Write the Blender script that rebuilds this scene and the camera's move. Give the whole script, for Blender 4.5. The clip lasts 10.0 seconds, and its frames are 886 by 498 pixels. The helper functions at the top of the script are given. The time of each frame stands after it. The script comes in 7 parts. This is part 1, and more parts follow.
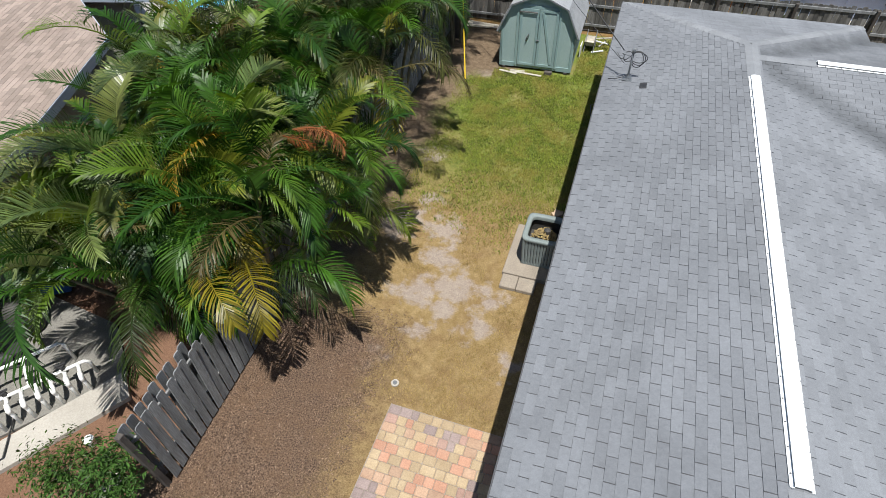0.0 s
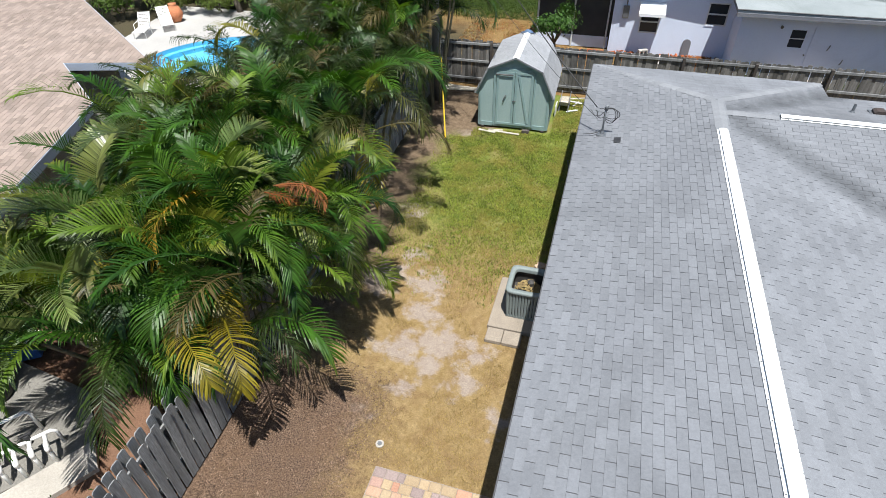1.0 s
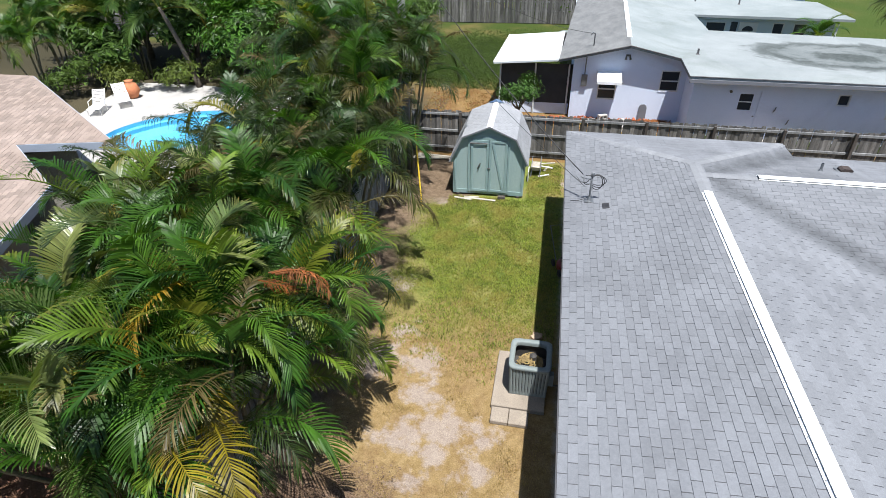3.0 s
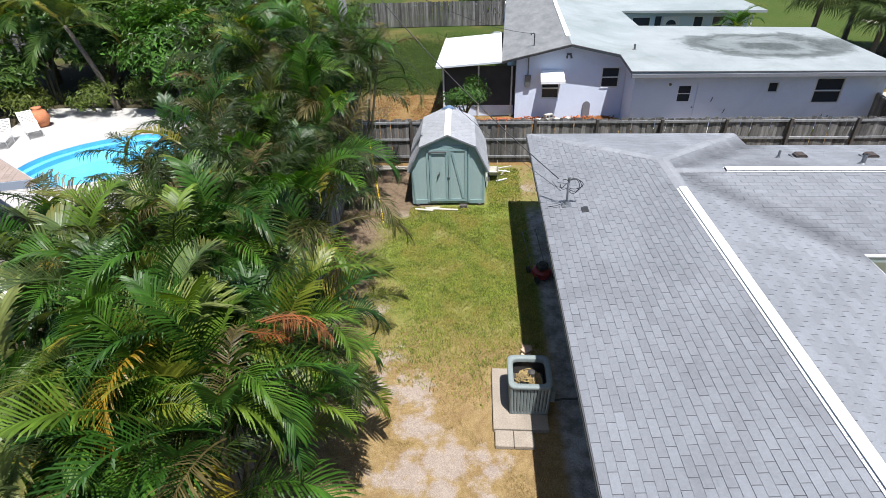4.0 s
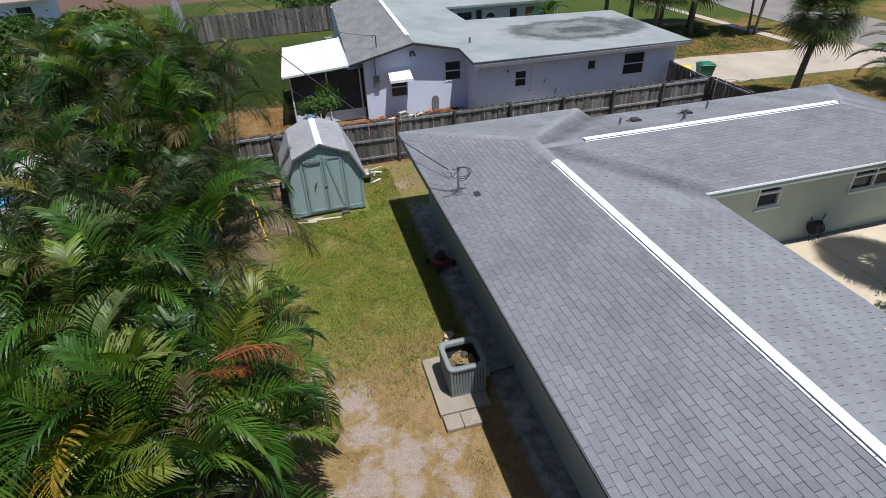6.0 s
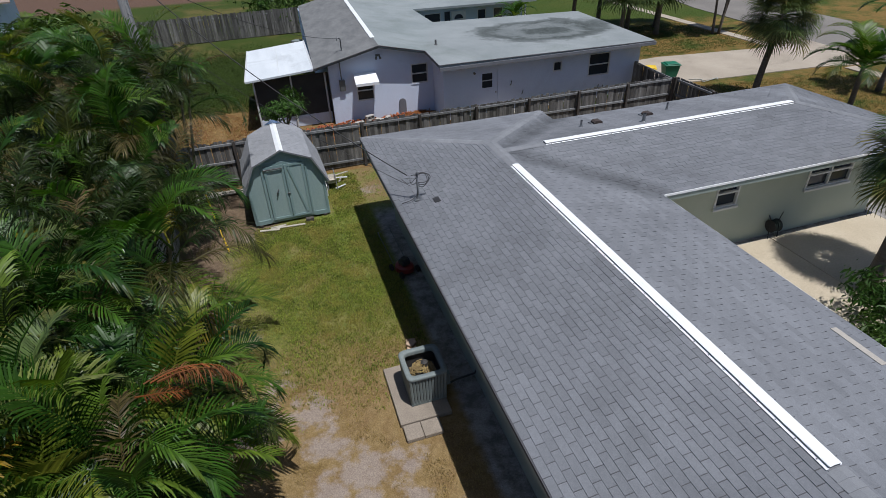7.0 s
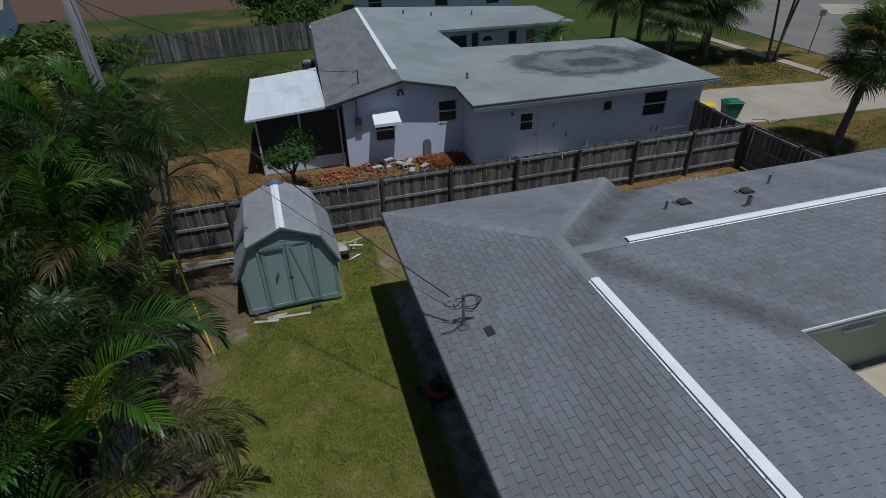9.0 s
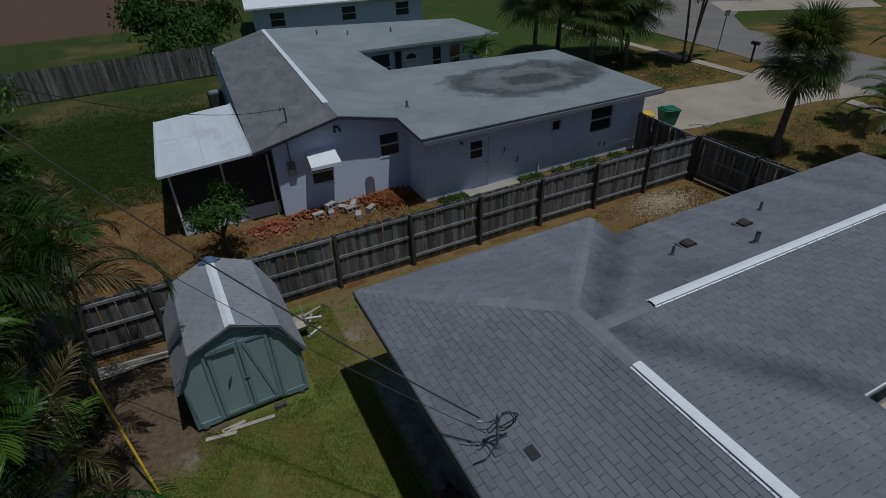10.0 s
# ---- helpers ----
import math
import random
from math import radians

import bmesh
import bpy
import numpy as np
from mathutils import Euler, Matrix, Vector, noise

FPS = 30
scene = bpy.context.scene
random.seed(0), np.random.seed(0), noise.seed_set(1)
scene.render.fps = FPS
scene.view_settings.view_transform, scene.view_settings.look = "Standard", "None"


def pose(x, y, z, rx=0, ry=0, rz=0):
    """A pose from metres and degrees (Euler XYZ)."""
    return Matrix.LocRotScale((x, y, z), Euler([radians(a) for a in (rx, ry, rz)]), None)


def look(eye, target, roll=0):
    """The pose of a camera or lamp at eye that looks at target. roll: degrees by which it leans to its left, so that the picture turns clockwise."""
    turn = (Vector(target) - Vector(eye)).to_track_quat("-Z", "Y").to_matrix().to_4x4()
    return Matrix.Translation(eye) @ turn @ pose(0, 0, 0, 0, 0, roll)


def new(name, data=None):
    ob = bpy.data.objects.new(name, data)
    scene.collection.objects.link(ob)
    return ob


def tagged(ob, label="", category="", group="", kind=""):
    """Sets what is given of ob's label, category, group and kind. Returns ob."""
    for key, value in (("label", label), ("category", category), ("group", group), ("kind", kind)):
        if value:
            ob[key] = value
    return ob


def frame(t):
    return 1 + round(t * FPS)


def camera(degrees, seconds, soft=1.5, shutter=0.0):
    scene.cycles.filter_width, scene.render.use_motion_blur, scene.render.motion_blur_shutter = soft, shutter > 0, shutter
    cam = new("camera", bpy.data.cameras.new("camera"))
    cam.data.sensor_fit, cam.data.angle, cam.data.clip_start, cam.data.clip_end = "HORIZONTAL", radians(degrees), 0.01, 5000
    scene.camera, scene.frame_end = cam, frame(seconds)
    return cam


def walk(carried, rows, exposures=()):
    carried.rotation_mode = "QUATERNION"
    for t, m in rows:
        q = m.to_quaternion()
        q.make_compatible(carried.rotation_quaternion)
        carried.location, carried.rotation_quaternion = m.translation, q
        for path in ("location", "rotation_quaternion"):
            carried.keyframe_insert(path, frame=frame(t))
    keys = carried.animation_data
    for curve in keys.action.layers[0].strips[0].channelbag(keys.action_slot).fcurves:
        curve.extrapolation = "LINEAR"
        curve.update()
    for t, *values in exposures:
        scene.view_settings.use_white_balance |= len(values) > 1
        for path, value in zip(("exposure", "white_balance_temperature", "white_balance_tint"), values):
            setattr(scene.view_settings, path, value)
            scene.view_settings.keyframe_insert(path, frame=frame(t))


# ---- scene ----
cam = camera(77.9, 10.0, soft=0.7)
PATH = [
    (0, (1.073, 0.682, 9.015), (0.596, 2.001, 7.589), -1.7),
    (0.5, (1.147, 0.763, 8.987), (0.665, 2.145, 7.624), -1.8),
    (1, (1.113, 0.645, 8.9), (0.648, 2.121, 7.633), -1.4),
    (1.5, (1.13, 0.495, 8.872), (0.682, 2.058, 7.707), -1.2),
    (2, (0.965, 0.446, 8.913), (0.545, 2.069, 7.822), -1.1),
    (2.5, (0.596, 0.61, 8.889), (0.209, 2.242, 7.801), -0.9),
    (3.8, (-0.629, 1.55, 8.843), (-0.805, 3.216, 7.751), -1.3),
    (4, (-0.87, 1.597, 8.819), (-0.982, 3.273, 7.733), -1.6),
    (4.5, (-1.497, 1.796, 8.826), (-1.445, 3.473, 7.737), -1.9),
    (5, (-1.934, 1.867, 8.839), (-1.735, 3.531, 7.748), -2.3),
    (5.5, (-2.135, 1.755, 8.869), (-1.821, 3.401, 7.776), -2.5),
    (6, (-2.098, 1.457, 8.918), (-1.686, 3.079, 7.823), -2.5),
    (7.5, (-1.314, 1.554, 8.989), (-0.832, 3.155, 7.892), -2.4),
    (8, (-1.131, 2.773, 9.036), (-0.669, 4.383, 7.943), -1.9),
    (8.5, (-0.972, 4.342, 9.084), (-0.514, 5.956, 7.995), -1.6),
    (9, (-1.076, 5.826, 9.168), (-0.619, 7.442, 8.081), -1.5),
    (9.5, (-1.337, 7.205, 9.291), (-0.799, 8.795, 8.204), -1.6),
    (10, (-1.54, 8.597, 9.411), (-0.807, 10.11, 8.328), -2.2),
]
EXPOSURES = [(0, .5, 6250, 8), (1, .75, 6200, 8.5), (2.5, .83, 6150, 9.5), (4.5, .86, 6100, 12), (6, .24, 6050, 12.5), (7.5, -.45, 5900, 11), (8.5, -.84, 5700, 8), (9.5, -1.1, 5700, 9), (10, -1.42, 5700, 8.5)]
walk(cam, [(t, look(eye, target, roll)) for t, eye, target, roll in PATH], EXPOSURES)

# ---- world and light ----
SUN_DIR = Vector((0.40, -0.75, 2.69)).normalized()
SUN_EL, SUN_AZ = math.asin(SUN_DIR.z), math.atan2(SUN_DIR.x, SUN_DIR.y)
world = bpy.data.worlds.new("sky")
scene.world = world
world.use_nodes = True
wn = world.node_tree
sky = wn.nodes.new("ShaderNodeTexSky")
sky.sky_type, sky.sun_disc = "NISHITA", False
sky.sun_elevation, sky.sun_rotation = SUN_EL, SUN_AZ
bg = wn.nodes["Background"]
bg.inputs["Strength"].default_value = 0.072
wn.links.new(sky.outputs["Color"], bg.inputs["Color"])
sun = new("sun", bpy.data.lights.new("sun", "SUN"))
sun.data.energy, sun.data.angle, sun.data.color = 5.0, radians(0.53), (1.0, 0.95, 0.87)
sun.matrix_world = look(SUN_DIR * 40, (0, 0, 0))


# ---- materials ----
def nodes_of(m):
    m.use_nodes = True
    t = m.node_tree
    return t.nodes, t.links, t.nodes["Principled BSDF"]


def noise_of(n, l, scale, detail=4.0, rough=0.55, pos=None, dist=0.0):
    t = n.new("ShaderNodeTexNoise")
    t.inputs["Scale"].default_value, t.inputs["Detail"].default_value = scale, detail
    t.inputs["Roughness"].default_value, t.inputs["Distortion"].default_value = rough, dist
    if pos:
        l.new(pos, t.inputs["Vector"])
    return t.outputs["Fac"]


def ramp_of(n, l, fac, stops, mode="LINEAR"):
    r = n.new("ShaderNodeValToRGB")
    r.color_ramp.interpolation = mode
    while len(r.color_ramp.elements) < len(stops):
        r.color_ramp.elements.new(0.5)
    for e, (p, c) in zip(r.color_ramp.elements, stops):
        e.position = p
        e.color = (*c, 1) if isinstance(c, tuple) else (c, c, c, 1)
    l.new(fac, r.inputs["Fac"])
    return r.outputs["Color"]


def mix_of(n, l, fac, a, b, mode="MIX"):
    m = n.new("ShaderNodeMix")
    m.data_type, m.blend_type = "RGBA", mode
    for key, v in ((0, fac), (6, a), (7, b)):
        if isinstance(v, (int, float)):
            m.inputs[key].default_value = v if key == 0 else (v, v, v, 1)
        elif isinstance(v, tuple):
            m.inputs[key].default_value = (*v, 1)
        else:
            l.new(v, m.inputs[key])
    return m.outputs[2]


def math_of(n, l, op, a, b=0.0, clamp=False):
    m = n.new("ShaderNodeMath")
    m.operation, m.use_clamp = op, clamp
    for i, v in enumerate((a, b)):
        if isinstance(v, (int, float)):
            m.inputs[i].default_value = v
        else:
            l.new(v, m.inputs[i])
    return m.outputs[0]


def mat(name, c1, c2, scale=1.5, fine=30.0, rough=0.8, bump=0.3, depth=0.01, metal=0.0, rand=0.0, island=0.0, stain=None, stretch=None, grain=0.25, spec=0.5):
    """Two-tone surface: broad tone noise, fine grain, optional stain colour, brightness spread by object or island."""
    m = bpy.data.materials.new(name)
    n, l, p = nodes_of(m)
    g = n.new("ShaderNodeNewGeometry")
    pos = g.outputs["Position"]
    if stretch:
        mp = n.new("ShaderNodeMapping")
        mp.inputs["Scale"].default_value = stretch
        l.new(pos, mp.inputs["Vector"])
        pos = mp.outputs["Vector"]
    broad = noise_of(n, l, scale, 5, 0.6, pos)
    tiny = noise_of(n, l, fine, 3, 0.6, pos)
    col = mix_of(n, l, ramp_of(n, l, broad, [(0.35, 0.0), (0.68, 1.0)]), c1, c2)
    if stain:
        st = noise_of(n, l, scale * 0.6, 6, 0.7, g.outputs["Position"], 0.6)
        col = mix_of(n, l, ramp_of(n, l, st, [(0.55, 0.0), (0.75, 0.75)]), col, stain)
    col = mix_of(n, l, 1.0, col, ramp_of(n, l, tiny, [(0.3, 1 - grain), (0.7, 1 + grain)]), "MULTIPLY")
    if rand:
        oi = n.new("ShaderNodeObjectInfo")
        col = mix_of(n, l, 1.0, col, ramp_of(n, l, oi.outputs["Random"], [(0, 1 - rand), (1, 1 + rand)]), "MULTIPLY")
    if island:
        col = mix_of(n, l, 1.0, col, ramp_of(n, l, g.outputs["Random Per Island"], [(0, 1 - island), (1, 1 + island)]), "MULTIPLY")
    l.new(col, p.inputs["Base Color"])
    p.inputs["Roughness"].default_value, p.inputs["Metallic"].default_value = rough, metal
    p.inputs["Specular IOR Level"].default_value = spec
    if bump:
        b = n.new("ShaderNodeBump")
        b.inputs["Strength"].default_value, b.inputs["Distance"].default_value = bump, depth
        l.new(tiny, b.inputs["Height"])
        l.new(b.outputs["Normal"], p.inputs["Normal"])
    return m


def leaf_mat(name, stops, rough=0.4, trans=0.25, jitter=0.35, spec=0.2, scorch=None):
    """Foliage: the colour runs along stops by object, varies by leaf, and some light comes through; scorch is the colour of withered outer ends."""
    m = bpy.data.materials.new(name)
    n, l, p = nodes_of(m)
    g, oi = n.new("ShaderNodeNewGeometry"), n.new("ShaderNodeObjectInfo")
    col = ramp_of(n, l, oi.outputs["Random"], stops)
    col = mix_of(n, l, 1.0, col, ramp_of(n, l, g.outputs["Random Per Island"], [(0, 1 - jitter), (1, 1 + jitter)]), "MULTIPLY")
    tone = noise_of(n, l, 2.2, 3, 0.6, g.outputs["Position"])
    col = mix_of(n, l, 1.0, col, ramp_of(n, l, tone, [(0.3, 0.75), (0.7, 1.25)]), "MULTIPLY")
    if scorch:
        tc, far = n.new("ShaderNodeTexCoord"), n.new("ShaderNodeVectorMath")
        far.operation = "LENGTH"
        l.new(tc.outputs["Object"], far.inputs[0])
        reach = math_of(n, l, "ADD", far.outputs["Value"], math_of(n, l, "MULTIPLY", math_of(n, l, "FRACT", math_of(n, l, "MULTIPLY", oi.outputs["Random"], 37.0)), 1.1))
        reach = math_of(n, l, "ADD", reach, math_of(n, l, "MULTIPLY", g.outputs["Random Per Island"], 0.35))
        col = mix_of(n, l, ramp_of(n, l, math_of(n, l, "MULTIPLY", reach, 0.25), [(0.70, 0.0), (0.86, 0.75)]), col, scorch)
    l.new(col, p.inputs["Base Color"])
    p.inputs["Roughness"].default_value = rough
    p.inputs["Specular IOR Level"].default_value = spec
    tr = n.new("ShaderNodeBsdfTranslucent")
    l.new(mix_of(n, l, 1.0, col, (1.25, 1.35, 0.45), "MULTIPLY"), tr.inputs["Color"])
    mx = n.new("ShaderNodeMixShader")
    mx.inputs[0].default_value = trans
    l.new(p.outputs[0], mx.inputs[1])
    l.new(tr.outputs[0], mx.inputs[2])
    l.new(mx.outputs[0], n["Material Output"].inputs["Surface"])
    return m


SHINGLE = mat("grey_shingle", (0.156, 0.164, 0.180), (0.176, 0.185, 0.201), 0.45, 130, 0.92, 0.5, 0.004, rand=0.085, island=0.085, grain=0.14, spec=0.25, stain=(0.138, 0.144, 0.156))
SHINGLE_DARK = mat("shingle_underlay", (0.060, 0.060, 0.066), (0.078, 0.078, 0.084), 1, 80, 0.95, 0.3, 0.004)
WHITE_METAL = mat("white_painted_metal", (0.82, 0.84, 0.86), (0.74, 0.76, 0.78), 2.5, 40, 0.45, 0.1, 0.002, grain=0.06)
WHITE_TRIM = mat("white_trim_paint", (0.558, 0.576, 0.585), (0.648, 0.657, 0.666), 1.2, 30, 0.6, 0.15, 0.003, grain=0.1)
# house stucco with shade put into its colour, darker than the patio wall's
WALL_SHADED = mat("shaded_green_stucco", (0.300, 0.352, 0.323), (0.345, 0.390, 0.352), 0.8, 60, 0.9, 0.5, 0.006, grain=0.12)
WALL_BLUE = mat("lavender_white_stucco", (0.60, 0.67, 0.82), (0.66, 0.73, 0.87), 0.5, 50, 0.9, 0.4, 0.006, grain=0.08, stain=(0.46, 0.51, 0.63))
SHED_GREEN = mat("sage_green_boards", (0.27, 0.37, 0.37), (0.32, 0.42, 0.415), 1.5, 50, 0.7, 0.3, 0.004, grain=0.12, stretch=(3, 3, 0.5))
SHED_TRIM = mat("sage_green_trim", (0.21, 0.31, 0.315), (0.25, 0.35, 0.35), 2.0, 50, 0.65, 0.25, 0.003, grain=0.1)
FENCE_WOOD = mat("weathered_fence_wood", (0.074, 0.070, 0.065), (0.180, 0.175, 0.168), 2.0, 22, 0.9, 0.6, 0.006, rand=0.5, grain=0.3, stretch=(4, 4, 0.35), stain=(0.060, 0.056, 0.052))
# weathered fence wood in a lighter copy, sunlight put into its colour
FENCE_LIT = mat("sunlit_weathered_wood", (0.150, 0.155, 0.160), (0.250, 0.256, 0.260), 2.0, 22, 0.9, 0.6, 0.006, rand=0.2, grain=0.3, stretch=(4, 4, 0.35), stain=(0.11, 0.105, 0.10))
FENCE_DARK = mat("dark_fence_post_wood", (0.048, 0.040, 0.036), (0.080, 0.072, 0.064), 3, 25, 0.9, 0.5, 0.005, rand=0.15, stretch=(4, 4, 0.4))
CONCRETE = mat("pale_concrete", (0.33, 0.305, 0.27), (0.40, 0.375, 0.335), 0.7, 35, 0.9, 0.35, 0.004, grain=0.14, stain=(0.26, 0.24, 0.21))
PAD_CONCRETE = mat("old_stained_concrete", (0.225, 0.190, 0.155), (0.285, 0.245, 0.198), 1.5, 35, 0.95, 0.4, 0.005, grain=0.18, stain=(0.15, 0.13, 0.105))
DRIVE = mat("beige_driveway_concrete", (0.320, 0.276, 0.220), (0.395, 0.345, 0.278), 0.5, 30, 0.92, 0.3, 0.004, grain=0.14, stain=(0.175, 0.150, 0.120))
ROAD = mat("pale_asphalt_road", (0.160, 0.148, 0.134), (0.205, 0.190, 0.172), 0.3, 20, 0.92, 0.3, 0.004, grain=0.15)
DECK = mat("white_pool_deck", (0.34, 0.33, 0.315), (0.40, 0.39, 0.375), 0.6, 25, 0.85, 0.3, 0.004, grain=0.08, stain=(0.26, 0.25, 0.235))
SAND = mat("bare_sandy_soil", (0.238, 0.205, 0.172), (0.290, 0.251, 0.205), 2, 40, 0.95, 0.6, 0.02, grain=0.25)


# ---- mesh helpers ----
class Geo:
    """Collects vertices and faces of one mesh."""

    def __init__(self):
        self.v, self.f = [], []

    def poly(self, *pts):
        i = len(self.v)
        self.v += [tuple(p) for p in pts]
        self.f.append(tuple(range(i, i + len(pts))))
        return self

    def raw(self, vs, fs, m=None):
        i = len(self.v)
        self.v += [tuple(m @ Vector(p)) for p in vs] if m else [tuple(p) for p in vs]
        self.f += [tuple(i + k for k in f) for f in fs]
        return self

    def box(self, x0, x1, y0, y1, z0, z1, c=0.0, m=None):
        """A box with chamfered edges c wide."""
        if c <= 0:
            vs = [(x, y, z) for z in (z0, z1) for y in (y0, y1) for x in (x0, x1)]
            return self.raw(vs, [(0, 2, 3, 1), (4, 5, 7, 6), (0, 1, 5, 4), (2, 6, 7, 3), (0, 4, 6, 2), (1, 3, 7, 5)], m)
        lo, hi = (x0, y0, z0), (x1, y1, z1)
        vs, idx = [], {}
        for corner in range(8):
            s = [(corner >> a) & 1 for a in range(3)]
            for axis in range(3):
                p = []
                for a in range(3):
                    e = hi[a] if s[a] else lo[a]
                    p.append(e if a == axis else e + (-c if s[a] else c))
                idx[corner, axis] = len(vs)
                vs.append(tuple(p))
        fs = []
        for a in range(3):
            b, d = (a + 1) % 3, (a + 2) % 3
            for s in (0, 1):
                k = s << a
                q = [idx[k, a], idx[k | 1 << b, a], idx[k | 1 << b | 1 << d, a], idx[k | 1 << d, a]]
                fs.append(tuple(q if s else q[::-1]))
            for sb in (0, 1):
                for sd in (0, 1):
                    k = sb << b | sd << d
                    q = [idx[k, b], idx[k | 1 << a, b], idx[k | 1 << a, d], idx[k, d]]
                    fs.append(tuple(q if sb == sd else q[::-1]))
        for corner in range(8):
            q = [idx[corner, a] for a in range(3)]
            fs.append(tuple(q if bin(corner).count("1") % 2 else q[::-1]))
        return self.raw(vs, fs, m)

    def tube(self, pts, r, k=8, cap=True):
        """A round tube along pts; r is one radius or one per point."""
        pts = [Vector(p) for p in pts]
        rs = [r] * len(pts) if isinstance(r, (int, float)) else list(r)
        base, up = len(self.v), None
        for i, p in enumerate(pts):
            d = (pts[min(i + 1, len(pts) - 1)] - pts[max(i - 1, 0)]).normalized()
            if up is None:
                up = Vector((0, 0, 1)) if abs(d.z) < 0.9 else Vector((1, 0, 0))
            side = d.cross(up).normalized()
            up = side.cross(d).normalized()
            for j in range(k):
                a = 2 * math.pi * j / k
                self.v.append(tuple(p + rs[i] * (math.cos(a) * side + math.sin(a) * up)))
        for i in range(len(pts) - 1):
            for j in range(k):
                a, b = base + i * k + j, base + i * k + (j + 1) % k
                self.f.append((a, b, b + k, a + k))
        if cap:
            self.f.append(tuple(base + j for j in range(k))[::-1])
            self.f.append(tuple(base + (len(pts) - 1) * k + j for j in range(k)))
        return self

    def prism(self, outline, y0, y1):
        """An x-z outline pushed along y."""
        n = len(outline)
        vs = [(x, y0, z) for x, z in outline] + [(x, y1, z) for x, z in outline]
        fs = [tuple(range(n)), tuple(range(2 * n - 1, n - 1, -1))] + [((i + 1) % n, i, n + i, n + (i + 1) % n) for i in range(n)]
        return self.raw(vs, fs)

    def slab(self, top, t):
        """A flat piece with its top outline given (counter-clockwise from above) and its thickness straight down."""
        n = len(top)
        vs = [tuple(p) for p in top] + [(p[0], p[1], p[2] - t) for p in top]
        fs = [tuple(range(n)), tuple(range(2 * n - 1, n - 1, -1))] + [((i + 1) % n, i, n + i, n + (i + 1) % n) for i in range(n)]
        return self.raw(vs, fs)

    def grid(self, xs, zs, y0, y1, solid, m=None):
        """One connected panel in the x-z plane, y0 to y1 thick, of the cells that solid(x, z) keeps."""
        idx, nx, nz = {}, len(xs) - 1, len(zs) - 1
        keep = lambda i, k: 0 <= i < nx and 0 <= k < nz and solid((xs[i] + xs[i + 1]) / 2, (zs[k] + zs[k + 1]) / 2)

        def at(i, k, b):
            if (i, k, b) not in idx:
                idx[i, k, b] = len(self.v)
                p = Vector((xs[i], y1 if b else y0, zs[k]))
                self.v.append(tuple(m @ p) if m else tuple(p))
            return idx[i, k, b]

        for i in range(nx):
            for k in range(nz):
                if not keep(i, k):
                    continue
                self.f.append((at(i, k, 0), at(i + 1, k, 0), at(i + 1, k + 1, 0), at(i, k + 1, 0)))
                self.f.append((at(i, k + 1, 1), at(i + 1, k + 1, 1), at(i + 1, k, 1), at(i, k, 1)))
                for di, dk, a, b in ((-1, 0, (0, 1), (0, 0)), (1, 0, (1, 0), (1, 1)), (0, -1, (0, 0), (1, 0)), (0, 1, (1, 1), (0, 1))):
                    if not keep(i + di, k + dk):
                        p, q = (i + a[0], k + a[1]), (i + b[0], k + b[1])
                        self.f.append((at(*p, 0), at(*p, 1), at(*q, 1), at(*q, 0)))
        return self

    def casing(self, x0, x1, z0, z1, e, y0, y1, bars=(), posts=(), m=None):
        """A window or door frame e wide, with level bars and upright posts, as one piece."""
        xs = sorted({x0, x0 + e, x1 - e, x1, *[v for p in posts for v in (p - e / 2, p + e / 2)]})
        zs = sorted({z0, z0 + e, z1 - e, z1, *[v for b in bars for v in (b - e / 2, b + e / 2)]})
        hit = lambda x, z: x < x0 + e or x > x1 - e or z < z0 + e or z > z1 - e or any(abs(z - b) < e / 2 for b in bars) or any(abs(x - p) < e / 2 for p in posts)
        return self.grid(xs, zs, y0, y1, hit, m)

    def mesh(self, name, material, smooth=False):
        me = bpy.data.meshes.new(name)
        me.from_pydata(self.v, [], self.f)
        me.materials.append(material)
        if smooth:
            me.shade_smooth()
        me.update()
        return me


def part(name, geo, material, parent, label="", smooth=False, at=None):
    ob = new(name, geo.mesh(name, material, smooth))
    ob.parent = parent
    if at is not None:
        ob.matrix_basis = at
    if label:
        ob["label"] = label
    return ob


def thing(name, label, category, at=(0, 0, 0), group="", kind="", turn=0.0):
    ob = new(name)
    ob.empty_display_size = 0.2
    ob.matrix_basis = pose(*at, 0, 0, turn)
    return tagged(ob, label, category, group, kind)


def single(name, geo, material, label, category, group="", kind="", smooth=False):
    return tagged(new(name, geo.mesh(name, material, smooth)), label, category, group, kind)


def holed(x0, x1, z0, z1, y0, y1, holes, m=None):
    """A wall panel with rectangular openings (from, to, sill, head)."""
    xs = sorted({x0, x1, *[v for h in holes for v in h[:2]]})
    zs = sorted({z0, z1, *[v for h in holes for v in h[2:]]})
    return Geo().grid(xs, zs, y0, y1, lambda x, z: not any(a < x < b and s < z < t for a, b, s, t in holes), m)


def clip(poly, area):
    """A convex 2D polygon cut to a convex counter-clockwise area."""
    for i in range(len(area)):
        (ax, ay), (bx, by) = area[i], area[(i + 1) % len(area)]
        side = lambda p: (bx - ax) * (p[1] - ay) - (by - ay) * (p[0] - ax)
        out = []
        for j in range(len(poly)):
            p, q = poly[j], poly[(j + 1) % len(poly)]
            sp, sq = side(p), side(q)
            if sp >= 0:
                out.append(p)
            if (sp >= 0) != (sq >= 0):
                k = sp / (sp - sq)
                out.append((p[0] + k * (q[0] - p[0]), p[1] + k * (q[1] - p[1])))
        poly = out
        if len(poly) < 3:
            return []
    return poly


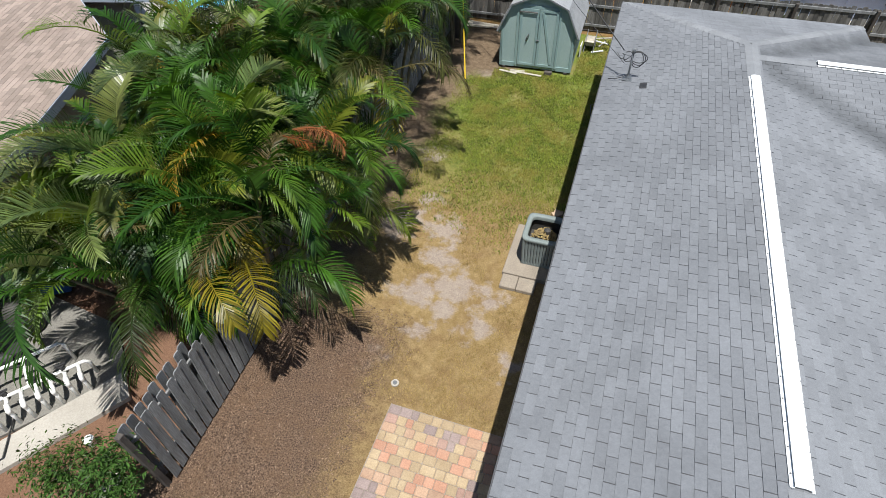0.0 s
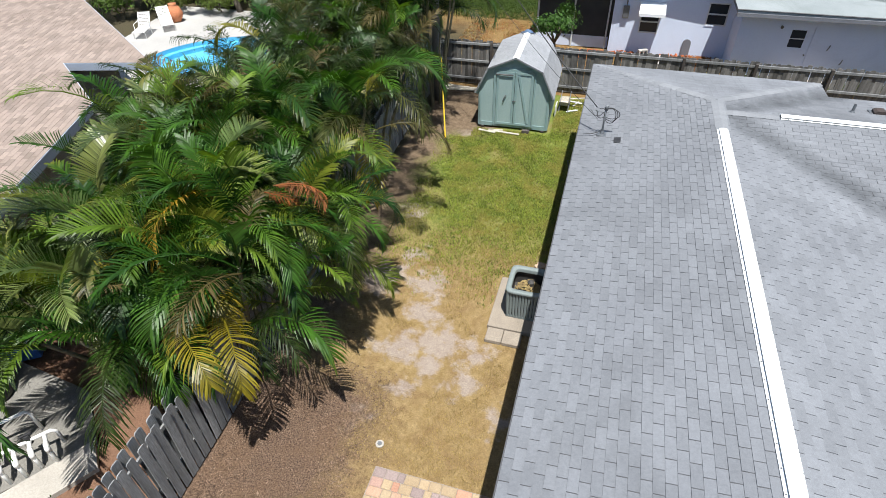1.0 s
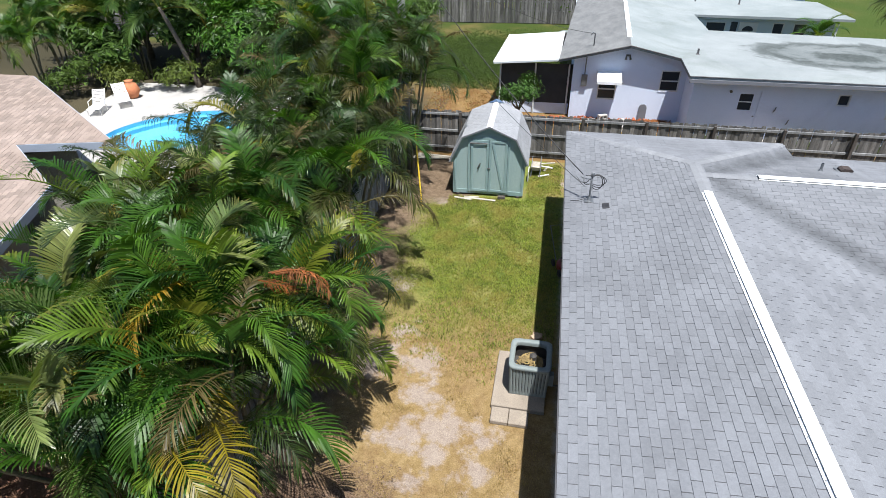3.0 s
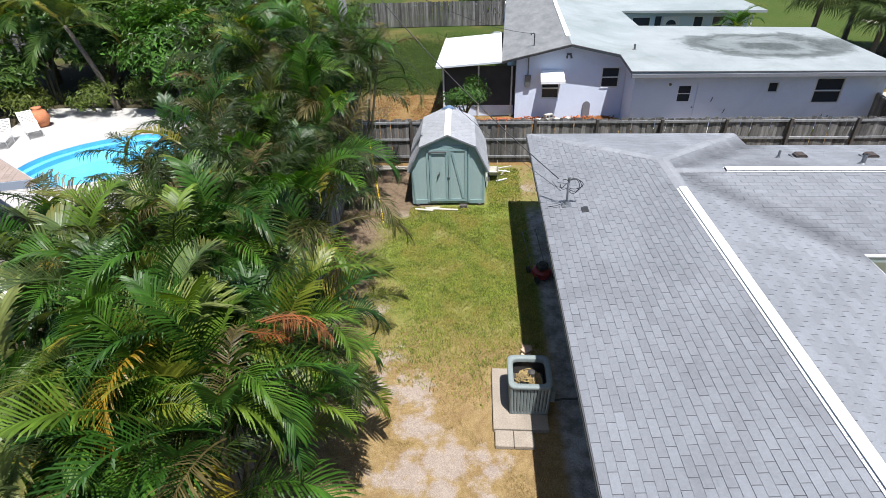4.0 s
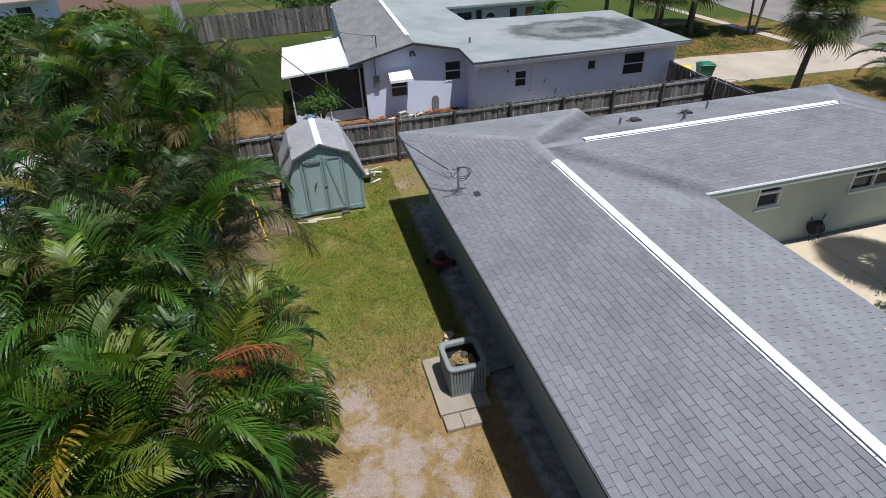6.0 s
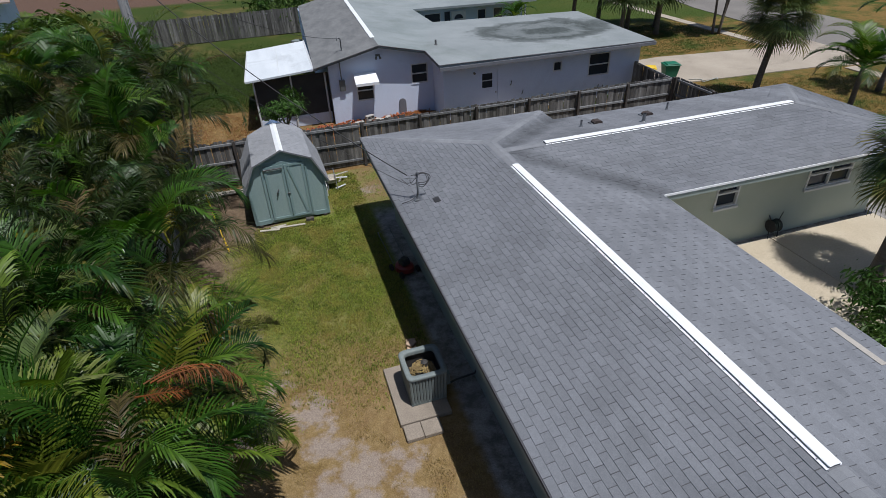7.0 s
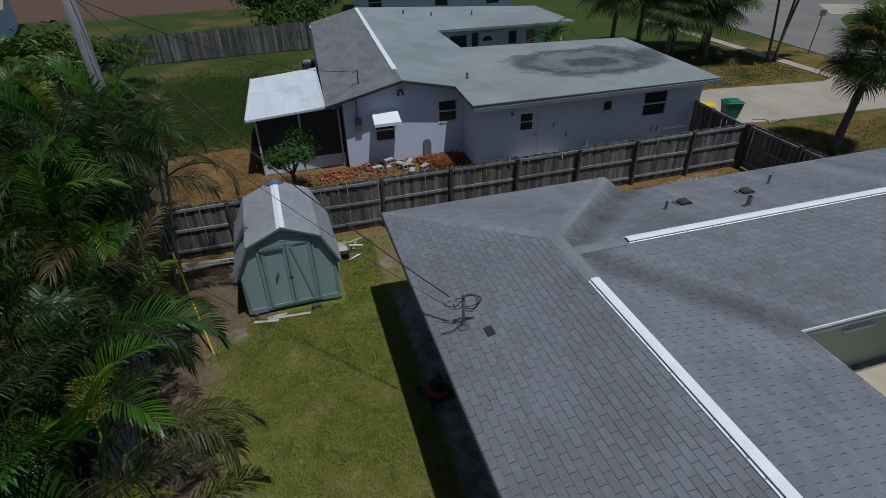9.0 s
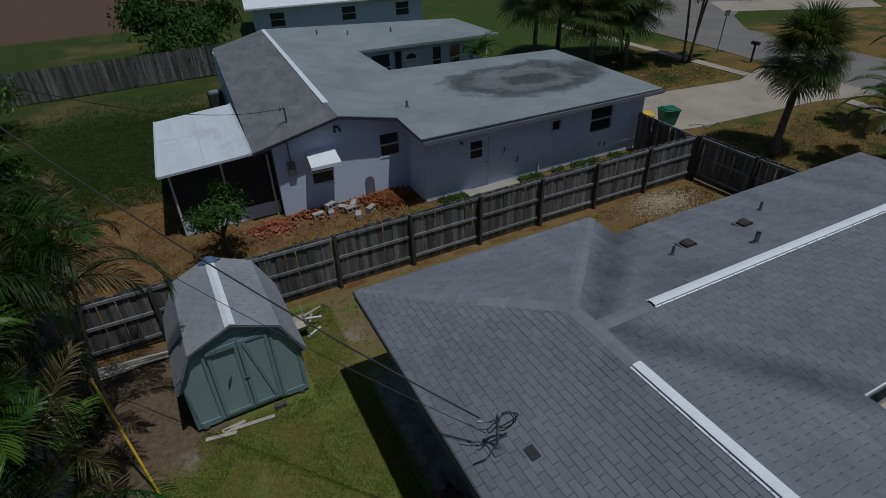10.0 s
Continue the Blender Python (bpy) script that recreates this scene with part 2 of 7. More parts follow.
def weather_roof(m):
    """Old algae along the two valleys and soft streaks down the slopes of the grey roof."""
    n, l, p = m.node_tree.nodes, m.node_tree.links, m.node_tree.nodes["Principled BSDF"]
    old = p.inputs["Base Color"].links[0].from_socket
    g = n.new("ShaderNodeNewGeometry")
    sep = n.new("ShaderNodeSeparateXYZ")
    l.new(g.outputs["Position"], sep.inputs[0])
    X, Y = sep.outputs["X"], sep.outputs["Y"]
    wob = math_of(n, l, "MULTIPLY", math_of(n, l, "SUBTRACT", noise_of(n, l, 1.3, 5, 0.65, g.outputs["Position"]), 0.5), 0.9)
    south = math_of(n, l, "ABSOLUTE", math_of(n, l, "ADD", math_of(n, l, "ADD", math_of(n, l, "ADD", X, math_of(n, l, "MULTIPLY", Y, 1.06)), -18.4), wob))
    north = math_of(n, l, "ABSOLUTE", math_of(n, l, "ADD", math_of(n, l, "ADD", math_of(n, l, "SUBTRACT", X, math_of(n, l, "MULTIPLY", Y, 1.095)), 11.38), wob))
    near = math_of(n, l, "MINIMUM", south, north)
    band = math_of(n, l, "MULTIPLY", ramp_of(n, l, near, [(0.0, 1.0), (0.35, 0.75), (0.75, 0.0)]), math_of(n, l, "GREATER_THAN", X, 3.95))
    band = math_of(n, l, "MULTIPLY", band, ramp_of(n, l, noise_of(n, l, 2.2, 5, 0.7, g.outputs["Position"]), [(0.3, 0.35), (0.65, 0.8)]))
    col = mix_of(n, l, band, old, (0.062, 0.066, 0.072))
    streak = ramp_of(n, l, noise_of(n, l, 0.55, 6, 0.65, g.outputs["Position"], 0.5), [(0.35, 0.88), (0.5, 1.0), (0.7, 1.07)])
    grit = ramp_of(n, l, noise_of(n, l, 22, 4, 0.7, g.outputs["Position"]), [(0.32, 0.91), (0.68, 1.08)])
    col = mix_of(n, l, 1.0, col, grit, "MULTIPLY")
    # long run-off streaks down the north slope of the wing
    mp = n.new("ShaderNodeMapping")
    mp.inputs["Scale"].default_value = (1.5, 0.12, 0.12)
    l.new(g.outputs["Position"], mp.inputs["Vector"])
    runs = ramp_of(n, l, noise_of(n, l, 1.0, 5, 0.6, mp.outputs["Vector"]), [(0.38, 1.16), (0.64, 0.86)])
    wing = math_of(n, l, "MULTIPLY", math_of(n, l, "GREATER_THAN", X, 4.3), math_of(n, l, "GREATER_THAN", Y, 13.95))
    col = mix_of(n, l, wing, col, mix_of(n, l, 1.0, col, runs, "MULTIPLY"))
    l.new(mix_of(n, l, 1.0, col, streak, "MULTIPLY"), p.inputs["Base Color"])


weather_roof(SHINGLE)
CAP = mat("worn_pale_cap_shingle", (0.178, 0.187, 0.202), (0.212, 0.221, 0.236), 1.2, 110, 0.92, 0.4, 0.004, island=0.08, grain=0.14, spec=0.25)
SHED_SHINGLE = mat("shed_shingle", (0.24, 0.249, 0.265), (0.28, 0.289, 0.305), 1.2, 110, 0.92, 0.5, 0.004, island=0.06, grain=0.16, spec=0.25)


# ---- ground ----
BARE = ((-2.15, 9.7, 0.53), (-1.96, 8.85, 0.45), (-1.40, 8.0, 0.62), (-1.95, 7.7, 0.50), (-1.40, 7.35, 0.43), (-2.5, 7.65, 0.33), (-0.6, 7.95, 0.40), (-0.6, 7.1, 0.38), (-2.37, 6.0, 0.30), (-1.73, 6.55, 0.28), (-3.3, 9.6, 0.69), (-2.75, 10.7, 0.38), (-3.4, 12.5, 0.50), (0.3, 6.5, 0.31), (1.1, 19.35, 0.53), (-3.2, 17.4, 0.44))


def ground_material():
    m = bpy.data.materials.new("yard_ground")
    n, l, p = nodes_of(m)
    g = n.new("ShaderNodeNewGeometry")
    pos = g.outputs["Position"]
    sep = n.new("ShaderNodeSeparateXYZ")
    l.new(pos, sep.inputs[0])
    X, Y = sep.outputs["X"], sep.outputs["Y"]
    wob = math_of(n, l, "MULTIPLY", math_of(n, l, "SUBTRACT", noise_of(n, l, 0.9, 5, 0.65, pos), 0.5), 2.6)
    wob2 = math_of(n, l, "MULTIPLY", math_of(n, l, "SUBTRACT", noise_of(n, l, 3.5, 4, 0.65, pos), 0.5), 0.9)

    def step(v, lo, hi):
        r = n.new("ShaderNodeMapRange")
        r.interpolation_type = "SMOOTHSTEP"
        r.inputs["From Min"].default_value, r.inputs["From Max"].default_value = lo, hi
        l.new(v, r.inputs["Value"])
        return r.outputs[0]

    def add(a, b):
        return math_of(n, l, "ADD", a, b)

    def mul(a, b):
        return math_of(n, l, "MULTIPLY", a, b)

    fine = noise_of(n, l, 38, 4, 0.7, pos)
    mid = noise_of(n, l, 7, 5, 0.65, pos)
    green = mix_of(n, l, ramp_of(n, l, mid, [(0.3, 0.0), (0.7, 1.0)]), (0.078, 0.122, 0.018), (0.190, 0.205, 0.048))
    straw = mix_of(n, l, ramp_of(n, l, mid, [(0.3, 0.0), (0.7, 1.0)]), (0.198, 0.134, 0.054), (0.292, 0.212, 0.104))
    straw = mix_of(n, l, ramp_of(n, l, noise_of(n, l, 1.7, 6, 0.7, pos), [(0.46, 0.0), (0.66, 0.65)]), straw, (0.185, 0.118, 0.058))
    sand = mix_of(n, l, ramp_of(n, l, mid, [(0.3, 0.0), (0.7, 1.0)]), (0.270, 0.222, 0.192), (0.335, 0.284, 0.248))
    mulch = mix_of(n, l, ramp_of(n, l, fine, [(0.38, 0.0), (0.62, 1.0)]), (0.050, 0.030, 0.020), (0.180, 0.124, 0.088))
    mulch = mix_of(n, l, ramp_of(n, l, noise_of(n, l, 1.6, 6, 0.7, pos), [(0.40, 0.0), (0.64, 0.6)]), mulch, (0.140, 0.088, 0.054))
    soil = mix_of(n, l, ramp_of(n, l, mid, [(0.3, 0.0), (0.7, 1.0)]), (0.110, 0.076, 0.048), (0.190, 0.142, 0.096))
    dry_share = ramp_of(n, l, noise_of(n, l, 0.85, 6, 0.68, pos), [(0.46, 0.0), (0.64, 0.8)])
    green = mix_of(n, l, dry_share, green, (0.200, 0.170, 0.065))
    # the lawn turns from straw to green away from the patio
    yw = add(Y, wob)
    col = mix_of(n, l, step(yw, 9.8, 13.2), straw, green)
    # sandy bare patches beside the condenser pad
    edge = math_of(n, l, "SUBTRACT", noise_of(n, l, 2.6, 6, 0.66, pos), 0.5)
    bare = None
    for bx, by, br in BARE:
        away = n.new("ShaderNodeVectorMath")
        away.operation = "DISTANCE"
        l.new(pos, away.inputs[0])
        away.inputs[1].default_value = (bx, by, 0)
        reach = math_of(n, l, "SUBTRACT", away.outputs["Value"], br)
        bare = reach if bare is None else math_of(n, l, "MINIMUM", bare, reach)
    bare = math_of(n, l, "SUBTRACT", mul(edge, 2.1), bare)
    col = mix_of(n, l, ramp_of(n, l, bare, [(0.0, 0.0), (0.30, 0.85)]), col, sand)
    # bare soil around the shed and along the hedge
    shed = mul(step(yw, 16.8, 17.6), math_of(n, l, "SUBTRACT", 1.0, step(add(X, wob), -2.6, -1.9)))
    col = mix_of(n, l, shed, col, soil)
    col = mix_of(n, l, math_of(n, l, "SUBTRACT", 1.0, step(add(X, mul(wob, 0.9)), -4.3, -3.1)), col, soil)
    side = mul(step(X, 0.2, 0.9), step(add(Y, wob2), 17.9, 18.6))
    col = mix_of(n, l, mul(side, ramp_of(n, l, noise_of(n, l, 1.6, 5, 0.65, pos), [(0.32, 0.0), (0.55, 0.85)])), col, (0.205, 0.140, 0.070))
    corner = mul(mul(step(X, 7.5, 9.5), step(add(Y, wob2), 16.8, 17.4)), ramp_of(n, l, noise_of(n, l, 1.1, 5, 0.65, pos), [(0.30, 1.0), (0.66, 0.35)]))
    col = mix_of(n, l, corner, col, (0.165, 0.098, 0.040))
    # brown mulch bed near the patio
    bed = mul(math_of(n, l, "SUBTRACT", 1.0, step(add(X, mul(wob2, 1.8)), -2.75, -1.15)), math_of(n, l, "SUBTRACT", 1.0, step(add(Y, wob2), 6.0, 7.2)))
    col = mix_of(n, l, mul(bed, step(X, -5.0, -4.6)), col, mulch)
    # bare strip along the house wall
    strip = step(add(X, mul(wob2, 0.3)), 0.75, 1.0)
    col = mix_of(n, l, mul(strip, math_of(n, l, "SUBTRACT", 1.0, step(Y, 17.0, 18.2))), col, mix_of(n, l, ramp_of(n, l, noise_of(n, l, 2.4, 6, 0.7, pos), [(0.4, 0.0), (0.6, 1.0)]), (0.17, 0.16, 0.145), (0.36, 0.345, 0.325)))
    # neighbouring plots behind the rear fence
    lawn = mix_of(n, l, step(add(noise_of(n, l, 0.22, 4, 0.6, pos), mul(wob2, 0.1)), 0.44, 0.72), (0.040, 0.062, 0.011), (0.118, 0.098, 0.034))
    dry = mix_of(n, l, ramp_of(n, l, noise_of(n, l, 1.3, 6, 0.7, pos), [(0.4, 0.0), (0.6, 1.0)]), (0.150, 0.080, 0.028), (0.225, 0.150, 0.062))
    back = mul(math_of(n, l, "SUBTRACT", 1.0, step(add(Y, wob), 29.0, 32.5)), math_of(n, l, "SUBTRACT", 1.0, step(X, 17.0, 18.0)))
    garden = mul(math_of(n, l, "SUBTRACT", 1.0, step(add(X, wob), -11.5, -9.5)), math_of(n, l, "SUBTRACT", 1.0, step(add(Y, wob), 37.0, 38.5)))
    back_col = mix_of(n, l, garden, mix_of(n, l, back, lawn, dry), (0.045, 0.04, 0.022))
    col = mix_of(n, l, step(Y, 21.15, 21.3), col, back_col)
    col = mix_of(n, l, step(X, 16.0, 17.0), col, mix_of(n, l, mul(math_of(n, l, "SUBTRACT", 1.0, step(add(Y, wob), 37.0, 40.0)), ramp_of(n, l, noise_of(n, l, 0.5, 5, 0.65, pos), [(0.37, 0.0), (0.55, 0.9)])), mix_of(n, l, 0.75, lawn, (0.048, 0.076, 0.013)), (0.195, 0.122, 0.040)))
    # red-brown bed beyond the hedge fence
    west = mix_of(n, l, math_of(n, l, "SUBTRACT", 1.0, step(Y, 9.0, 11.0)), (0.068, 0.058, 0.034), (0.184, 0.105, 0.068))
    col = mix_of(n, l, mul(math_of(n, l, "SUBTRACT", 1.0, step(X, -5.1, -4.9)), math_of(n, l, "SUBTRACT", 1.0, step(add(Y, wob), 26.0, 31.0))), col, west)
    # ploughed brown plot far behind
    col = mix_of(n, l, mul(step(add(Y, wob), 67.5, 69.5), math_of(n, l, "SUBTRACT", 1.0, step(X, 5.0, 8.0))), col, (0.115, 0.072, 0.052))
    col = mix_of(n, l, 1.0, col, ramp_of(n, l, fine, [(0.25, 0.62), (0.75, 1.38)]), "MULTIPLY")
    l.new(col, p.inputs["Base Color"])
    p.inputs["Roughness"].default_value, p.inputs["Specular IOR Level"].default_value = 0.95, 0.15
    b = n.new("ShaderNodeBump")
    b.inputs["Strength"].default_value, b.inputs["Distance"].default_value = 0.9, 0.03
    l.new(add(fine, mul(mid, 0.6)), b.inputs["Height"])
    l.new(b.outputs["Normal"], p.inputs["Normal"])
    return m


def build_ground():
    xs = [-900, -120, -40] + [-30 + 0.6 * i for i in range(101)] + [40, 60, 120, 900]
    ys = [-900, -120, -30, -12] + [-6 + 0.6 * i for i in range(101)] + [60, 80, 120, 900]
    g = Geo()
    for y in ys:
        for x in xs:
            z = 0.035 * noise.noise(Vector((x * 0.45, y * 0.45, 3.1))) if abs(x) < 35 and -10 < y < 60 else 0.0
            g.v.append((x, y, z - 0.02))
    w = len(xs)
    # the pool's basin goes down through the sheet
    def in_pool(x, y):
        d = Vector((x, y)) - POOL_C
        u, v = d.x * math.cos(POOL_T) + d.y * math.sin(POOL_T), d.y * math.cos(POOL_T) - d.x * math.sin(POOL_T)
        return (u / (POOL_A + 0.5)) ** 2 + (v / (POOL_B + 0.5)) ** 2 < 1

    g.f = [(j * w + i, j * w + i + 1, (j + 1) * w + i + 1, (j + 1) * w + i) for j in range(len(ys) - 1) for i in range(w - 1) if not in_pool((xs[i] + xs[i + 1]) / 2, (ys[j] + ys[j + 1]) / 2)]
    return tagged(new("ground", g.mesh("ground", ground_material(), True)), "dry straw and green lawn with bare sand patches", "ground", "", "structure")


POOL_C, POOL_A, POOL_B, POOL_T = Vector((-15.9, 21.75)), 3.4, 2.45, radians(34)
ground = build_ground()

# ---- the grey-roofed house ----
XW, XE, XR = 0.69, 6.78, 3.76
YS, YN, YA = -4.0, 17.48, 14.44
WS, WN, WR = 11.0, 16.55, 13.82
WE, WA = 16.05, 13.45
EAVE, RIDGE = 2.69, 3.2
RISE = RIDGE - EAVE

# each slope: plan outline (counter-clockwise), origin on the eave, way along the eave, way uphill, its run in plan
SLOPES = [
    ("west", [(XW, YS), (XR, YS), (XR, YA), (XW, YN)], (XW, YS), (0, 1), (1, 0), XR - XW),
    ("north", [(XW, YN), (XR, YA), (XE, YN)], (XE, YN), (-1, 0), (0, -1), YN - YA),
    ("east", [(XR, YS), (XE, YS), (XE, WS), (XR, WR)], (XE, WS), (0, -1), (-1, 0), XE - XR),
    ("bump", [(XR, WR), (XE, WN), (XE, YN), (XR, YA)], (XE, YN), (0, -1), (-1, 0), XE - XR),
    ("wing_south", [(XR, WR), (XE, WS), (WE, WS), (WA, WR)], (XE, WS), (1, 0), (0, 1), WR - WS),
    ("wing_north", [(XR, WR), (WA, WR), (WE, WN), (XE, WN)], (WE, WN), (-1, 0), (0, -1), WN - WR),
    ("wing_east", [(WA, WR), (WE, WS), (WE, WN)], (WE, WS), (0, 1), (-1, 0), WE - WA),
]


def build_house():
    house = thing("house", "single-storey house with low grey shingle hip roof", "house", (0, 0, 0))
    # walls, with thickness
    w = 0.2
    mx0, mx1, my1 = 1.42, 6.1, 16.85
    wy0, wy1, wx1 = 11.85, 15.9, 15.4
    part("wall", Geo().box(mx0, mx0 + w, YS + 0.5, my1, 0, 2.62), WALL_SHADED, house, "grey-green stucco wall, coloured darker for shade")
    part("wall", Geo().box(mx0 + w, mx1, my1 - w, my1, 0, 2.62), WALL_SHADED, house)
    part("wall", Geo().box(mx1 - w, mx1, YS + 0.5, wy0, 0, 2.62), WALL_SHADED, house)
    part("wall", Geo().box(mx0 + w, mx1 - w, YS + 0.5, YS + 0.5 + w, 0, 2.62), WALL_SHADED, house)
    part("wall", Geo().box(mx1, wx1, wy1, wy1 + w, 0, 2.62), WALL_SHADED, house)
    part("wall", Geo().box(wx1 - w, wx1, wy0 + w, wy1, 0, 2.62), WALL_SHADED, house)
    # the patio wall with two window openings
    wins = [(9.3, 10.06, 1.34, 1.98), (12.46, 14.1, 1.34, 1.98)]
    g = holed(mx1, wx1, 0, 2.62, wy0, wy0 + w, wins)
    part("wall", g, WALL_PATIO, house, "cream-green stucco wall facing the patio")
    for a, b, z0, z1 in wins:
        win = part("window", Geo().casing(a, b, z0, z1, 0.05, wy0 - 0.03, wy0 + 0.05, (z1 - 0.2,), ((a + b) / 2,) if b - a > 1.2 else ()), WHITE_TRIM, house, "white-framed window in the patio wall")
        part("pane", Geo().box(a + 0.05, b - 0.05, wy0 + 0.055, wy0 + 0.06, z0 + 0.05, z1 - 0.05), GLASS_DARK, win)
        part("sill", Geo().box(a - 0.04, b + 0.04, wy0 - 0.09, wy0 - 0.031, z0 - 0.06, z0 + 0.01, 0.008), WHITE_TRIM, win)
    # roof deck under the shingles
    g = Geo()
    for _, outline, o, along, up, run in SLOPES:
        pts = [(x, y, EAVE + RISE / run * ((x - o[0]) * up[0] + (y - o[1]) * up[1])) for x, y in outline]
        g.slab(pts, 0.05)
    roof = part("roof", g, SHINGLE_DARK, house, "low-slope grey asphalt shingle hip roof")
    # fascia boards and soffits along the eaves
    for x0, x1, y0, y1 in [(XW + 0.005, XW + 0.03, YS, YN), (XW + 0.03, XE - 0.03, YN - 0.03, YN - 0.005), (XE - 0.03, XE - 0.005, YS, WS), (XE - 0.03, XE - 0.005, WN, YN),
                           (XE - 0.03, WE, WS + 0.005, WS + 0.03), (XE - 0.03, WE, WN - 0.03, WN - 0.005), (WE - 0.03, WE - 0.005, WS + 0.03, WN - 0.03)]:
        part("fascia", Geo().box(x0, x1, y0, y1, EAVE - 0.2, EAVE - 0.052), FASCIA, house, "grey-green painted fascia board")
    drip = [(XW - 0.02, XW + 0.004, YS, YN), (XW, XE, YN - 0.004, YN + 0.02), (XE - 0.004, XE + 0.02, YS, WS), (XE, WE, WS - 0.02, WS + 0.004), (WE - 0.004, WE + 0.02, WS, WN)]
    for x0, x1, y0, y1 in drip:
        # west and north edges take the dark underlay colour
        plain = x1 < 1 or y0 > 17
        part("drip_edge", Geo().box(x0, x1, y0, y1, EAVE - 0.06, EAVE - 0.004), SHINGLE_DARK if plain else WHITE_METAL, house, "dark drip edge" if plain else "white metal drip edge")
    part("soffit", Geo().box(XW + 0.03, mx0, YS + 0.03, YN - 0.03, EAVE - 0.19, EAVE - 0.17), WHITE_TRIM, house)
    part("soffit", Geo().box(mx1, XE - 0.03, YS + 0.03, wy0, EAVE - 0.19, EAVE - 0.17), WHITE_TRIM, house)
    part("soffit", Geo().box(XE - 0.03, WE - 0.03, WS + 0.03, wy0, EAVE - 0.19, EAVE - 0.17), WHITE_TRIM, house)
    # white ridge vents with screw heads along one flange
    for a, b, turn in [((XR, 12.83), (XR, 3.88), 0), ((5.05, WR), (13.3, WR), 90)]:
        length = math.hypot(b[0] - a[0], b[1] - a[1])
        at = pose(XR, b[1], RIDGE + 0.012) if not turn else pose(a[0], WR, RIDGE + 0.012, 0, 0, -90)
        vent = part("ridge_vent", Geo().prism([(-0.125, -0.017), (-0.125, -0.011), (-0.080, -0.004), (-0.080, -0.012)], 0, length)
                    .prism([(0.080, -0.012), (0.080, -0.004), (0.115, -0.010), (0.115, -0.016)], 0, length), WHITE_METAL, house, "white painted metal ridge vent", at=at)
        # louvred sides in dark metal, shade below the cap put into the colour
        part("vent_slot", Geo().box(-0.084, 0.084, 0.005, length - 0.005, -0.03, 0.022), SCREW, vent, "vent slots coloured dark for the shade under the cap")
        part("vent_cap", Geo().prism([(-0.088, 0.018), (-0.088, 0.030), (0, 0.044), (0.088, 0.030), (0.088, 0.018), (0, 0.032)], 0, length), WHITE_METAL, vent, "bright white cap")
        s = Geo()
        for i in range(int(length / 0.305)):
            for sx in (-0.108, 0.104):
                s.tube([(sx, 0.15 + i * 0.305, -0.012), (sx, 0.15 + i * 0.305, 0.0)], 0.010, 6)
        part("screw", s, SCREW, vent, "row of dark screw heads")["kind"] = "stuff"
    return house, roof


def shingle_faces(g, poly, zof, lift_low, lift_high, low_of):
    """One tab: its outline in plan, proud of the deck, thicker at its lower edge."""
    top = [(x, y, zof(x, y) + lift_high + (lift_low - lift_high) * low_of(x, y)) for x, y in poly]
    bot = [(x, y, zof(x, y) - 0.001) for x, y in poly]
    n = len(poly)
    i = len(g.v)
    g.v += top + bot
    g.f.append(tuple(range(i, i + n)))
    g.f += [(i + (k + 1) % n, i + k, i + n + k, i + n + (k + 1) % n) for k in range(n)]


